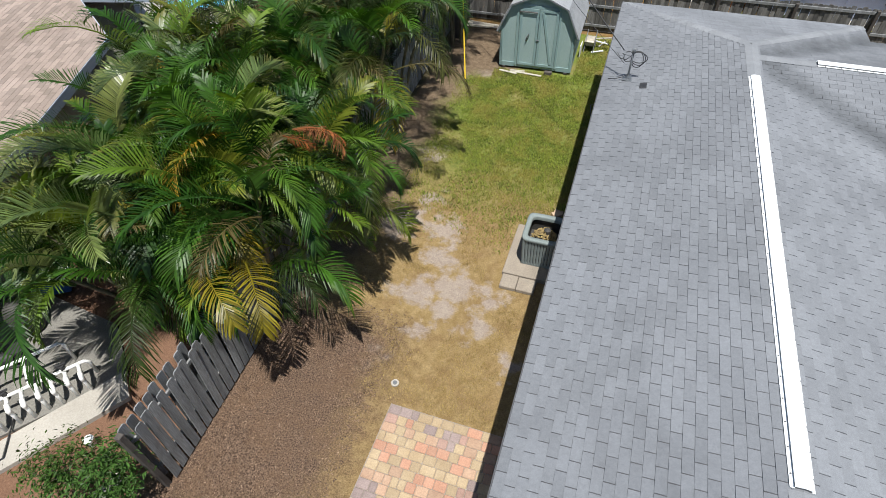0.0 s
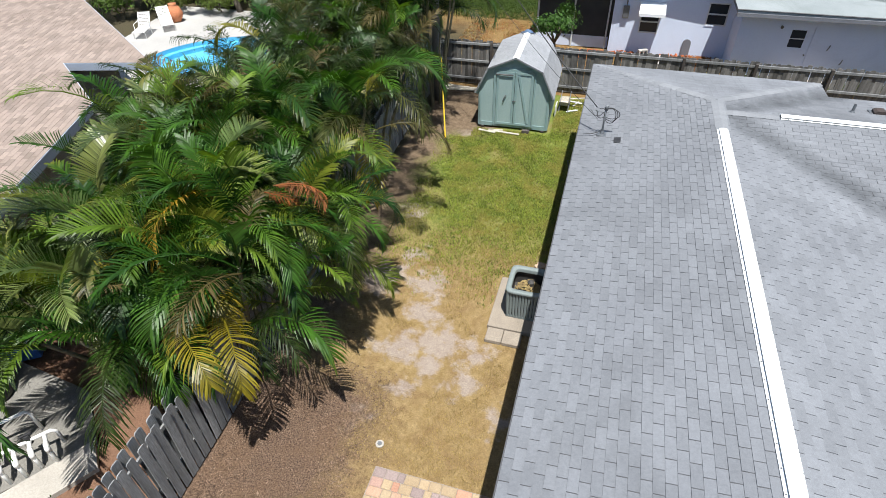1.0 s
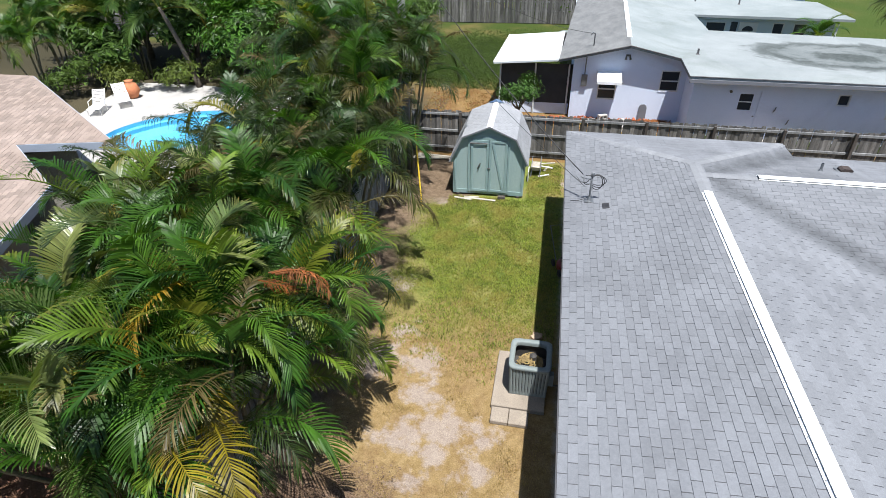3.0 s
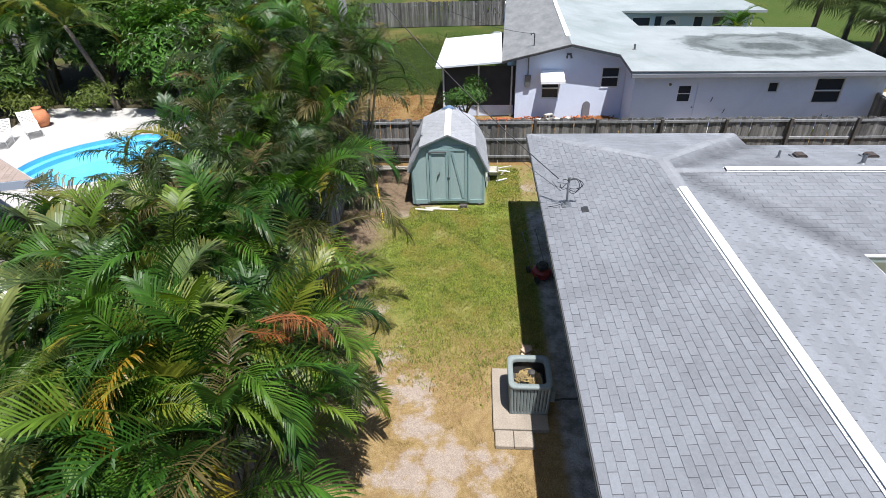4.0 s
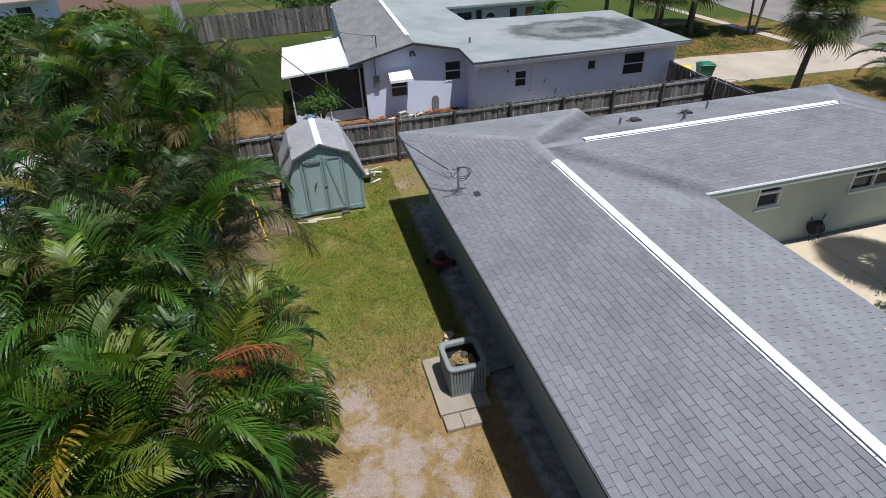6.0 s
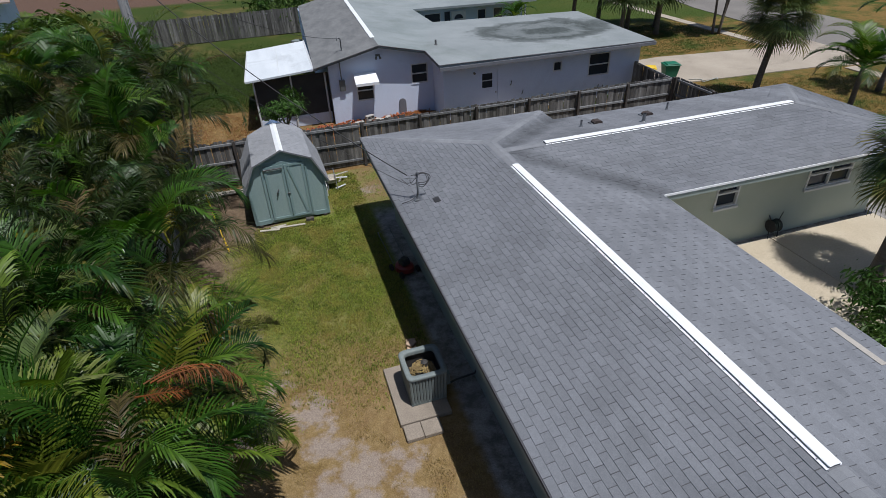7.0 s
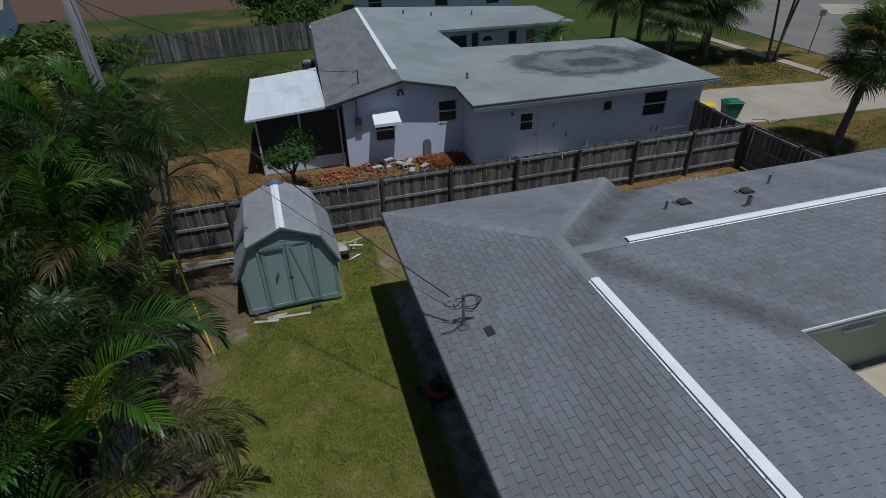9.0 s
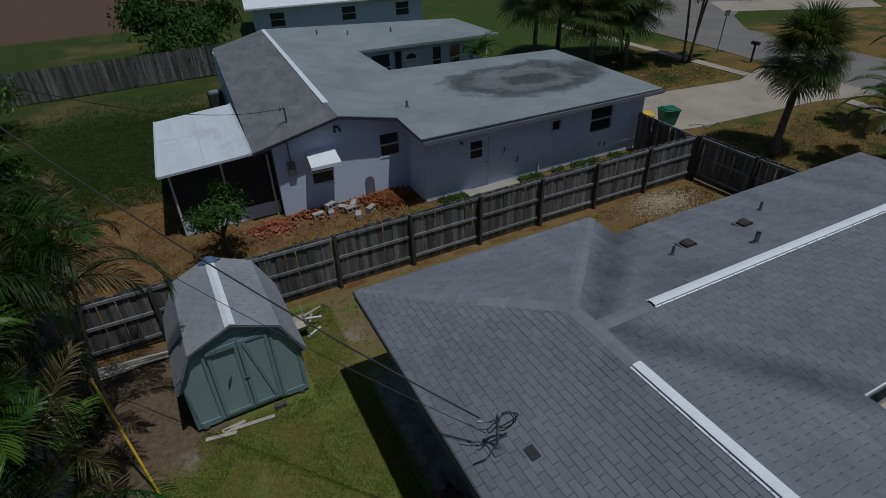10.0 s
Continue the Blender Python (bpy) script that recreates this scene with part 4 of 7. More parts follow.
# the one dead orange cluster over the yard, and fronds that stand out by their colour
palm = areca_palm(-4.9, 7.3, 4.4, 3, 77, "areca palm with dead orange fronds over the lawn", per=5, east=0.6)
for k in range(4):
    leaf_object("frond", DEAD[k % 2], palm, Vector((1.35 - 0.10 * k, -0.40 + 0.07 * (k % 3), 4.22 - 0.05 * k)), -0.12 + 0.20 * (k % 3), 2 + 5 * (k // 3), 25 * k - 45, 0.80 - 0.10 * k)
for (fx, fy, fz), az, tilt, size, kind in (((0.75, 4.0, 3.75), -0.35, 0, 0.95, YOUNG), ((0.7, 4.05, 3.7), 0.9, 6, 0.85, YOUNG), ((0.65, 3.9, 3.72), -1.5, 0, 0.9, YOUNG),
                                         ((0.4, -2.4, 2.65), -0.6, 0, 0.8, YELLOWED)):
    leaf_object("frond", kind[0], palm, Vector((fx, fy, fz)), az, tilt, 0, size)


crowned_palm("cane_palm", "palm with a bare grey ringed trunk at the hedge's end", -5.3, 16.35, 3.4, (0.15, 0.2), ARCHING, 11, 452, 0.12, 0.8)


# ---- fences ----
def fence(name, label, a, b, height, spacing=2.4, face=1, both=False, pitch=0.15, board=0.135, rails=(0.25, 0.95, 1.6), seed=1, ragged=0.03, wood=None):
    """A board fence from a to b: posts, rails and single pickets on one face, or staggered on both."""
    r = random.Random(seed)
    wood = wood or FENCE_WOOD
    a, b = Vector(a), Vector(b)
    length = (b - a).length
    turn = math.degrees(math.atan2(b.y - a.y, b.x - a.x))
    f = thing(name, label, "fence", (a.x, a.y, 0), turn=turn)
    n = max(1, round(length / spacing))
    post = Geo().box(-0.05, 0.05, -0.05, 0.05, -0.05, height + 0.02, 0.008).mesh("post", FENCE_DARK)
    for i in range(n + 1):
        ob = new("post", post)
        ob.parent = f
        ob.matrix_basis = pose(length * i / n, 0, 0, r.uniform(-1.2, 1.2), r.uniform(-1.2, 1.2), 0)
    # rails in the lighter wood, for their sunlit tops
    for z in rails:
        for i in range(n):
            part("rail", Geo().box(0, length / n, -0.02, 0.02, -0.045, 0.045, 0.005), FENCE_LIT, f, at=pose(length * i / n, face * 0.072, z, 0, r.uniform(-0.4, 0.4), 0))
    shapes = []
    for k in range(5):
        h = height + r.uniform(-ragged, ragged)
        w = board / 2 * r.uniform(0.94, 1.02)
        e = r.uniform(0.02, 0.035)
        shapes.append(Geo().raw([(x, y, z) for y in (-0.009, 0.009) for x, z in ((-w, 0.03), (w, 0.03), (w, h - e), (w - e, h), (-w + e, h), (-w, h - e))],
                                [(0, 1, 2, 3, 4, 5), (11, 10, 9, 8, 7, 6)] + [((i + 1) % 6, i, 6 + i, 6 + (i + 1) % 6) for i in range(6)]).mesh("picket", wood))
    for row, off in ((face, 0.0), (-face, 0.5)) if both else ((face, 0.0),):
        for i in range(int(length / pitch)):
            ob = new("picket", r.choice(shapes))
            ob.parent = f
            ob.matrix_basis = pose((i + 0.5 + off) * pitch, 0.072 * row + 0.031 * row, 0, r.uniform(-0.8, 0.8), r.uniform(-1.0, 1.0), r.uniform(-1.5, 1.5))
    return f


fence("rear_fence", "weathered grey board fence with dark posts", (-5.6, 21.35), (15.3, 21.5), 1.70, 2.38, 1, False, 0.1405, 0.1415, seed=3, ragged=0.06)
fence("side_fence", "weathered grey shadowbox fence beside the palms", (-4.53, 2.55), (-5.55, 21.1), 1.72, 2.4, 1, True, 0.185, 0.152, (0.35, 1.3), seed=4, wood=FENCE_LIT)
fence("return_fence", "dark weathered board fence beside the house", (15.36, 21.42), (15.5, 16.9), 1.72, 2.2, 1, False, 0.1405, 0.1415, seed=5, ragged=0.02)
fence("return_fence", "dark weathered board fence reaching the neighbouring house", (15.4, 21.6), (15.6, 24.7), 1.6, 2.2, 1, False, 0.1405, 0.1415, seed=6, ragged=0.01)
fence("far_fence", "tall grey board fence across the far lawn", (-34, 46.4), (4.5, 48.2), 1.85, 2.4, -1, False, 0.16, 0.15, seed=7)


# ---- the shed ----
def build_shed():
    s = thing("shed", "sage green gambrel garden shed with double doors", "shed", (-1.73, 17.98, 0), turn=1.5)
    D, B = 2.55, 0.05
    out = [(-1.21, B), (1.21, B), (1.21, 1.38), (0.86, 2.08), (0, 2.46), (-0.86, 2.08), (-1.21, 1.38)]
    for x in (-1.1, 0.98):
        part("skid", Geo().box(x, x + 0.12, -0.05, D, 0, B, 0.01), FENCE_DARK, s, "dark timber skid")
    part("wall", Geo().prism(out, 0, 0.05), SHED_GREEN, s, "sage green plywood front")
    part("wall", Geo().prism(out, D - 0.05, D), SHED_GREEN, s)
    part("wall", Geo().box(-1.21, -1.17, 0.05, D - 0.05, B, 1.38), SHED_GREEN, s)
    part("wall", Geo().box(1.17, 1.21, 0.05, D - 0.05, B, 1.38), SHED_GREEN, s)
    # four roof planes with eave overhang
    prof = [(-1.33, 1.24), (-0.90, 2.12), (0, 2.52), (0.90, 2.12), (1.33, 1.24)]
    for i in range(4):
        (x0, z0), (x1, z1) = prof[i], prof[i + 1]
        nx, nz = -(z1 - z0), x1 - x0
        k = 0.04 / math.hypot(nx, nz)
        ext = [(x0, z0), (x1, z1), (x1 - nx * k, z1 - nz * k), (x0 - nx * k, z0 - nz * k)]
        plane = part("roof_plane", Geo().prism(ext, -0.12, D + 0.12), SHED_SHINGLE, s, "grey shingle gambrel roof plane")
        g = Geo()
        rows = max(3, round(math.hypot(x1 - x0, z1 - z0) / 0.13))
        up = Vector((x1 - x0, 0, z1 - z0)) if z1 > z0 else Vector((x0 - x1, 0, z0 - z1))
        low = Vector((x0, 0, z0)) if z1 > z0 else Vector((x1, 0, z1))
        nrm = Vector((nx, 0, nz)).normalized()
        for row in range(rows):
            y = -0.13 - 0.15 * (row % 2)
            while y < D + 0.12:
                y0, y1 = max(y + 0.004, -0.125), min(y + 0.3, D + 0.125)
                y += 0.305
                if y1 - y0 < 0.03:
                    continue
                p, q = low + up * (row / rows), low + up * ((row + 1) / rows)
                a, b = nrm * 0.011, nrm * 0.003
                Y = lambda v, yy: (v.x, yy, v.z)
                f = [(0, 1, 2, 3), (0, 3, 7, 4), (3, 2, 6, 7), (2, 1, 5, 6), (1, 0, 4, 5)]
                g.raw([Y(p + a, y0), Y(q + b, y0), Y(q + b, y1), Y(p + a, y1), Y(p, y0), Y(q, y0), Y(q, y1), Y(p, y1)], f)
        part("shingle_field", g, SHED_SHINGLE, plane)["kind"] = "stuff"
    part("ridge_cap", Geo().prism([(-0.10, 2.490), (0, 2.538), (0.10, 2.490), (0.095, 2.482), (0, 2.53), (-0.095, 2.482)], -0.1, D + 0.02), WHITE_METAL, s, "white metal ridge cap")
    # barge boards along the front edge
    for sx in (-1, 1):
        for (x0, z0), (x1, z1) in (((1.29, 1.22), (0.88, 2.07)), ((0.88, 2.07), (0, 2.46))):
            g = Geo().prism([(sx * x0, z0), (sx * x1, z1), (sx * x1, z1 - 0.1), (sx * (x0 - 0.05), z0 - 0.06)], -0.04, -0.003)
            part("barge_board", g, SHED_TRIM, s)
    for x in (-1.19, 1.12):
        part("corner_board", Geo().box(x, x + 0.07, -0.022, -0.002, B, 1.42, 0.004), SHED_TRIM, s)
    for x0, x1 in ((-1.12, -0.70), (0.70, 1.12)):
        part("bottom_board", Geo().box(x0, x1, -0.022, -0.002, B, 0.2, 0.004), SHED_TRIM, s)
    # two doors, each with a frame of boards; one with a diagonal brace
    for x0, x1, brace in ((-0.6, 0.0, False), (0.02, 0.62, True)):
        d = part("door", Geo().box(x0, x1, -0.03, -0.004, 0.16, 2.02), SHED_GREEN, s, "sage green shed door")
        part("door_frame", Geo().casing(x0, x1, 0.16, 2.02, 0.075, -0.048, -0.031), SHED_TRIM, d)
        if brace:
            part("brace", Geo().prism([(x0 + 0.08, 1.92), (x0 + 0.15, 1.92), (x1 - 0.08, 0.26), (x1 - 0.15, 0.26)], -0.05, -0.032), SHED_TRIM, d)
        if not brace:
            part("handle", Geo().tube([(-0.27, -0.06, 1.22), (-0.33, -0.085, 1.12), (-0.36, -0.06, 1.0)], 0.016, 6), SCREW, d, "dark pull handle")
            part("hanging_bar", Geo().box(x0 - 0.02, x1 - 0.05, -0.075, -0.05, 1.90, 1.94, 0.004), SCREW, d, "dark hanging bar")
    part("latch", Geo().box(-0.03, 0.07, -0.07, -0.05, 1.02, 1.05, 0.004), SCREW, s, "dark metal latch")
    part("header_board", Geo().box(-0.68, 0.70, -0.03, -0.004, 2.03, 2.12, 0.003), SHED_TRIM, s)
    for x in (-0.70, 0.64):
        part("jamb_board", Geo().box(x, x + 0.06, -0.03, -0.004, 0.12, 2.03, 0.003), SHED_TRIM, s)
    g, n, m = Geo(), 10, 8
    for i in range(n):
        for j in range(m):
            u, v = i / (n - 1) - 0.5, j / (m - 1) - 0.5
            x, y = 0.42 * u * (1 + 0.25 * math.sin(5 * v)), D - 0.03 + 0.26 * v * (1 + 0.3 * math.cos(7 * u))
            g.v.append((x, y, 2.545 - 0.44 * abs(x) + 0.028 * (1 + math.sin(17 * u + 9 * v)) * (1 - 2 * max(abs(u), abs(v)) ** 2)))
    g.f = [(i * m + j, (i + 1) * m + j, (i + 1) * m + j + 1, i * m + j + 1) for i in range(n - 1) for j in range(m - 1)]
    part("rag", g, BLUE_RAG, s, "faded blue crumpled rag on the ridge end", True)
    return s


BLUE_RAG = mat("faded_blue_cloth", (0.05, 0.09, 0.17), (0.12, 0.18, 0.27), 6, 60, 0.9, 0.4, 0.006)
build_shed()


# ---- condenser and pad ----
AC_GREY = mat("grey_green_sheet_metal", (0.165, 0.195, 0.195), (0.205, 0.235, 0.230), 2, 40, 0.65, 0.1, 0.002, grain=0.14, spec=0.3)
AC_DARK = mat("dark_coil_metal", (0.03, 0.03, 0.03), (0.06, 0.055, 0.05), 8, 60, 0.7, 0.4, 0.004)
DEBRIS = mat("yellow_brown_debris", (0.315, 0.240, 0.098), (0.188, 0.128, 0.060), 12, 60, 0.9, 0.6, 0.01)
slab = single("equipment_pad", Geo().box(-0.46, 0.62, 8.68, 10.3, -0.03, 0.085, 0.012), PAD_CONCRETE, "old stained concrete equipment pad", "concrete pad")
for x0, x1, lift in ((-0.43, -0.08, 0.0), (-0.07, 0.32, -0.006)):
    single("paving_slab", Geo().box(x0, x1, 8.29, 8.66, -0.03, 0.07 + lift, 0.012), PAD_CONCRETE, "worn concrete slab beside the equipment pad", "paving slab", "slabs by the pad")


def build_condenser():
    ac = thing("air_conditioner", "grey outdoor air conditioner with its top grille missing", "air conditioner", (0.25, 9.45, 0.085))
    W, D, H = 0.40, 0.42, 0.80
    part("base_pan", Geo().box(-0.38, 0.38, -0.41, 0.41, 0, 0.06, 0.01), AC_GREY, ac)
    # louvred side panels that widen upwards
    def panel(a, b, n):
        g = Geo()
        for i in range(n):
            t0, t1 = (i + 0.08) / n, (i + 0.92) / n
            lo0, lo1 = Vector((a[0] * 0.93, a[1] * 0.97, 0.06)).lerp(Vector((b[0] * 0.93, b[1] * 0.97, 0.06)), t0), Vector((a[0] * 0.93, a[1] * 0.97, 0.06)).lerp(Vector((b[0] * 0.93, b[1] * 0.97, 0.06)), t1)
            hi0, hi1 = Vector((*a, H - 0.06)).lerp(Vector((*b, H - 0.06)), t0), Vector((*a, H - 0.06)).lerp(Vector((*b, H - 0.06)), t1)
            out = Vector((b[1] - a[1], a[0] - b[0], 0)).normalized() * 0.012
            g.raw([lo0, lo1, hi1, hi0, (lo0 + lo1) / 2 + out, (hi0 + hi1) / 2 + out], [(0, 4, 5, 3), (4, 1, 2, 5)])
        return g
    corners = [(-W, -D), (W, -D), (W, D), (-W, D)]
    for i in range(4):
        part("louvre_panel", panel(corners[i], corners[(i + 1) % 4], 12), AC_GREY, ac, "grey ribbed sheet metal side")
    part("coil", Geo().raw([(x * s * 0.93, y * s * 0.93, z) for z, s in ((0.06, 0.95), (H - 0.05, 1.0)) for x, y in corners], [(0, 1, 5, 4), (1, 2, 6, 5), (2, 3, 7, 6), (3, 0, 4, 7)]), AC_DARK, ac, "dark coil")
    # rounded top rim, open in the middle
    rim, n = Geo(), 40
    ring = []
    for i in range(n):
        a = 2 * math.pi * i / n
        c, s = math.cos(a), math.sin(a)
        e = 0.28
        ring.append((math.copysign(abs(c) ** e, c), math.copysign(abs(s) ** e, s)))
    prof = [(1.0, H - 0.08), (1.03, H - 0.06), (1.03, H - 0.02), (1.0, H), (0.83, H), (0.80, H - 0.03), (0.80, H - 0.1)]
    for k, (f, z) in enumerate(prof):
        rim.v += [(x * (W + 0.02 if f >= 1 else W) * f, y * (D + 0.02 if f >= 1 else D) * f, z) for x, y in ring]
    rim.f = [(k * n + i, k * n + (i + 1) % n, (k + 1) * n + (i + 1) % n, (k + 1) * n + i) for k in range(len(prof) - 1) for i in range(n)]
    part("top_rim", rim, AC_GREY, ac, "pale grey moulded top rim", True)
    part("fan_motor", Geo().tube([(0.05, 0.05, 0.45), (0.05, 0.05, 0.72)], 0.075, 14).tube([(0.05, 0.05, 0.72), (0.05, 0.05, 0.75)], [0.07, 0.03], 14), AC_DARK, ac, "dark exposed fan motor")
    g = Geo()
    for k in range(3):
        a = radians(20 + 120 * k)
        g.raw([(0.05 + math.cos(a + d) * q, 0.05 + math.sin(a + d) * q, 0.5 + h) for q, d, h in ((0.07, -0.5, 0), (0.24, -0.35, -0.03), (0.24, 0.35, 0.05), (0.07, 0.4, 0.03))], [(0, 1, 2, 3)])
    part("fan_blade", g, DEBRIS, ac, "yellowed fan blades")
    g = Geo()
    rd = random.Random(17)
    for i in range(150):
        a, q = rd.uniform(0, 6.28), math.sqrt(rd.random()) * 0.28
        z = 0.50 + 0.20 * max(0.0, 1 - ((math.cos(a) * q + 0.08) ** 2 + (math.sin(a) * q + 0.08) ** 2) / 0.04) + rd.random() * 0.04
        b = a + rd.uniform(0.2, 0.9)
        g.tube([(math.cos(a) * q, math.sin(a) * q * 1.2, z), (math.cos(b) * q * 0.9, math.sin(b) * q * 1.1, z + rd.uniform(-0.02, 0.05))], [0.018, 0.008], 4)
    part("leaf_litter", g, DEBRIS, ac, "dry yellow leaf litter")["kind"] = "stuff"
    part("inner_tray", Geo().box(-0.32, 0.32, -0.34, 0.34, 0.36, 0.38), AC_DARK, ac)
    part("service_box", Geo().box(W * 0.9, W + 0.10, -0.30, -0.16, 0.25, 0.55, 0.008), AC_GREY, ac)
    part("pipe", Geo().tube([(W + 0.05, -0.23, 0.2), (W + 0.3, -0.1, 0.12), (W + 0.75, 0.0, 0.05), (W + 0.85, 0, 0.3)], 0.022, 8), AC_DARK, ac, "dark insulated pipe", True)
    return ac


build_condenser()

# ---- the neighbouring house behind the fence ----
NB_ROOF = mat("pale_grey_flat_roof", (0.196, 0.226, 0.230), (0.262, 0.290, 0.296), 0.45, 30, 0.9, 0.3, 0.004, grain=0.1, stain=(0.145, 0.170, 0.160))
NB_SHINGLE = mat("dark_grey_shingle", (0.122, 0.126, 0.128), (0.186, 0.190, 0.190), 0.8, 25, 0.9, 0.4, 0.004, grain=0.16, stretch=(3.0, 1.2, 1.0))
SCREEN = mat("dark_insect_screen", (0.025, 0.028, 0.03), (0.045, 0.048, 0.05), 1, 80, 0.8, 0.1, 0.002)
PORCH_WHITE = mat("weathered_white_roof_panel", (0.66, 0.70, 0.73), (0.56, 0.60, 0.63), 0.7, 30, 0.6, 0.1, 0.002, grain=0.08, stain=(0.36, 0.38, 0.39), stretch=(2.5, 0.5, 1))
FASCIA_GREY = mat("grey_fascia", (0.140, 0.147, 0.168), (0.182, 0.189, 0.210), 1, 30, 0.7, 0.1, 0.002)


def wall_run(p, q, z0, z1, t, holes):
    """A straight wall with window holes given along its run as (from, to, sill, head)."""
    p, q = Vector(p), Vector(q)
    d = (q - p).normalized()
    m = Matrix.Translation((p.x, p.y, 0)) @ Matrix.Rotation(math.atan2(d.y, d.x), 4, "Z")
    return holed(0.0, (q - p).length, z0, z1, 0, t, holes, m), m


def window_in(parent, m, a, b, s, h, bars, label):
    """A set-in window: frame with bars, dark pane and sill, in the run's own axes."""
    e = 0.045
    f = Geo().casing(a, b, s, h, e, -0.015, 0.05, [s + (h - s) * k / (bars + 1) for k in range(1, bars + 1)], m=m)
    w = part("window", f, WHITE_TRIM, parent, label)
    part("pane", Geo().box(a + 0.01, b - 0.01, 0.052, 0.058, s + 0.01, h - 0.01, m=m), GLASS_DARK, w)
    part("sill", Geo().box(a - 0.02, b + 0.02, -0.022, -0.016, s - 0.03, s, m=m), WALL_BLUE, w)
    return w


def build_neighbour():
    nb = thing("neighbour_house", "lavender-white stucco house with pale low-slope roof", "house", (0, 0, 0))
    # the gabled front
    g, m = wall_run((0.95, 26.45), (5.75, 26.45), 0, 2.66, 0.2, [(1.15, 1.95, 0.92, 1.85), (3.75, 4.55, 1.4, 2.3)])
    part("wall", g, WALL_BLUE, nb, "stained lavender-white stucco gable wall")
    g = Geo().poly((0.95, 26.45, 2.66), (5.75, 26.45, 2.66), (5.75, 26.45, 2.82), (3.2, 26.45, 3.34), (0.95, 26.45, 2.84))
    part("gable", g, WALL_BLUE, nb)
    window_in(nb, m, 1.15, 1.95, 0.92, 1.85, 1, "small window under a white awning")
    window_in(nb, m, 3.75, 4.55, 1.4, 2.3, 1, "white-framed window with horizontal bars")
    awn = part("awning", Geo().slab([(2.02, 26.42, 2.2), (3.02, 26.42, 2.2), (3.05, 25.75, 1.88), (1.99, 25.75, 1.88)][::-1], 0.03), WHITE_METAL, nb, "white metal window awning")
    part("valance", Geo().box(1.99, 3.05, 25.73, 25.75, 1.78, 1.9), WHITE_METAL, awn)
    # the long flat-roofed part: door, small window, large window
    g, m = wall_run((5.75, 24.85), (15.85, 24.85), 0, 2.5, 0.2, [(1.78, 2.62, 0.05, 2.05), (5.42, 5.87, 1.6, 2.06), (7.3, 8.45, 1.15, 2.2)])
    part("wall", g, WALL_BLUE, nb, "stained lavender-white stucco wall")
    window_in(nb, m, 5.42, 5.87, 1.6, 2.06, 0, "small square window")
    window_in(nb, m, 7.3, 8.45, 1.15, 2.2, 1, "large window with horizontal bars")
    door = part("door", holed(7.53, 8.37, 0.05, 2.05, 24.90, 24.94, [(7.62, 8.12, 1.25, 1.9)]), WALL_BLUE, nb, "lavender-white side door with a small window")
    part("door_window", Geo().box(7.62, 8.12, 24.912, 24.92, 1.25, 1.9), GLASS_DARK, door)
    part("glazing_bar", Geo().box(7.62, 8.12, 24.90, 24.911, 1.56, 1.6), WHITE_TRIM, door)
    part("handle", Geo().tube([(8.3, 24.87, 1.0), (8.3, 24.9, 1.0)], 0.03, 8), SCREW, door)
    part("wall", Geo().box(5.75, 5.95, 25.05, 26.65, 0, 2.66), WALL_BLUE, nb)
    part("wall", Geo().box(15.65, 15.85, 25.05, 31.0, 0, 2.6), WALL_BLUE, nb)
    part("wall", Geo().box(1.1, 1.3, 26.65, 42.0, 0, 2.66), WALL_BLUE, nb)
    part("wall", Geo().box(5.95, 15.65, 30.8, 31.0, 0, 2.6), WALL_BLUE, nb)
    # courtyard wall with the front door
    g, m = wall_run((7.6, 37.2), (15.3, 37.2), 0, 2.6, 0.2, [(0.9, 2.0, 0.9, 2.4), (4.5, 5.1, 0.9, 2.4), (5.6, 6.3, 0.9, 2.4)])
    part("wall", g, NB_COURT, nb, "pale blue stucco courtyard wall")
    for a, b, s, h in ((0.9, 2.0, 0.9, 2.4), (4.5, 5.1, 0.9, 2.4), (5.6, 6.3, 0.9, 2.4)):
        window_in(nb, m, a, b, s, h, 1, "white-framed courtyard window")
    fd = part("front_door", Geo().box(10.3, 11.3, 37.14, 37.19, 0.05, 2.42, 0.01), WHITE_TRIM, nb, "white front door with a fan light")
    half = [(10.8 + 0.3 * math.cos(math.pi * k / 10), 1.95 + 0.27 * math.sin(math.pi * k / 10)) for k in range(11)]
    part("fan_light", Geo().prism(half, 37.125, 37.137), GLASS_DARK, fd, "half-round fan light")
    part("side_light", Geo().box(9.85, 10.2, 37.14, 37.19, 0.1, 2.42, 0.006), GLASS_DARK, fd, "narrow dark side light")
    for x in (15.0,):
        part("porch_post", Geo().box(x, x + 0.09, 36.2, 36.29, 0, 2.65, 0.008), WHITE_TRIM, nb)
    part("wall", Geo().box(7.5, 7.7, 32.4, 37.2, 0, 2.6), NB_COURT, nb)
    part("wall", Geo().box(1.3, 15.3, 41.0, 41.2, 0, 2.6), WALL_BLUE, nb)
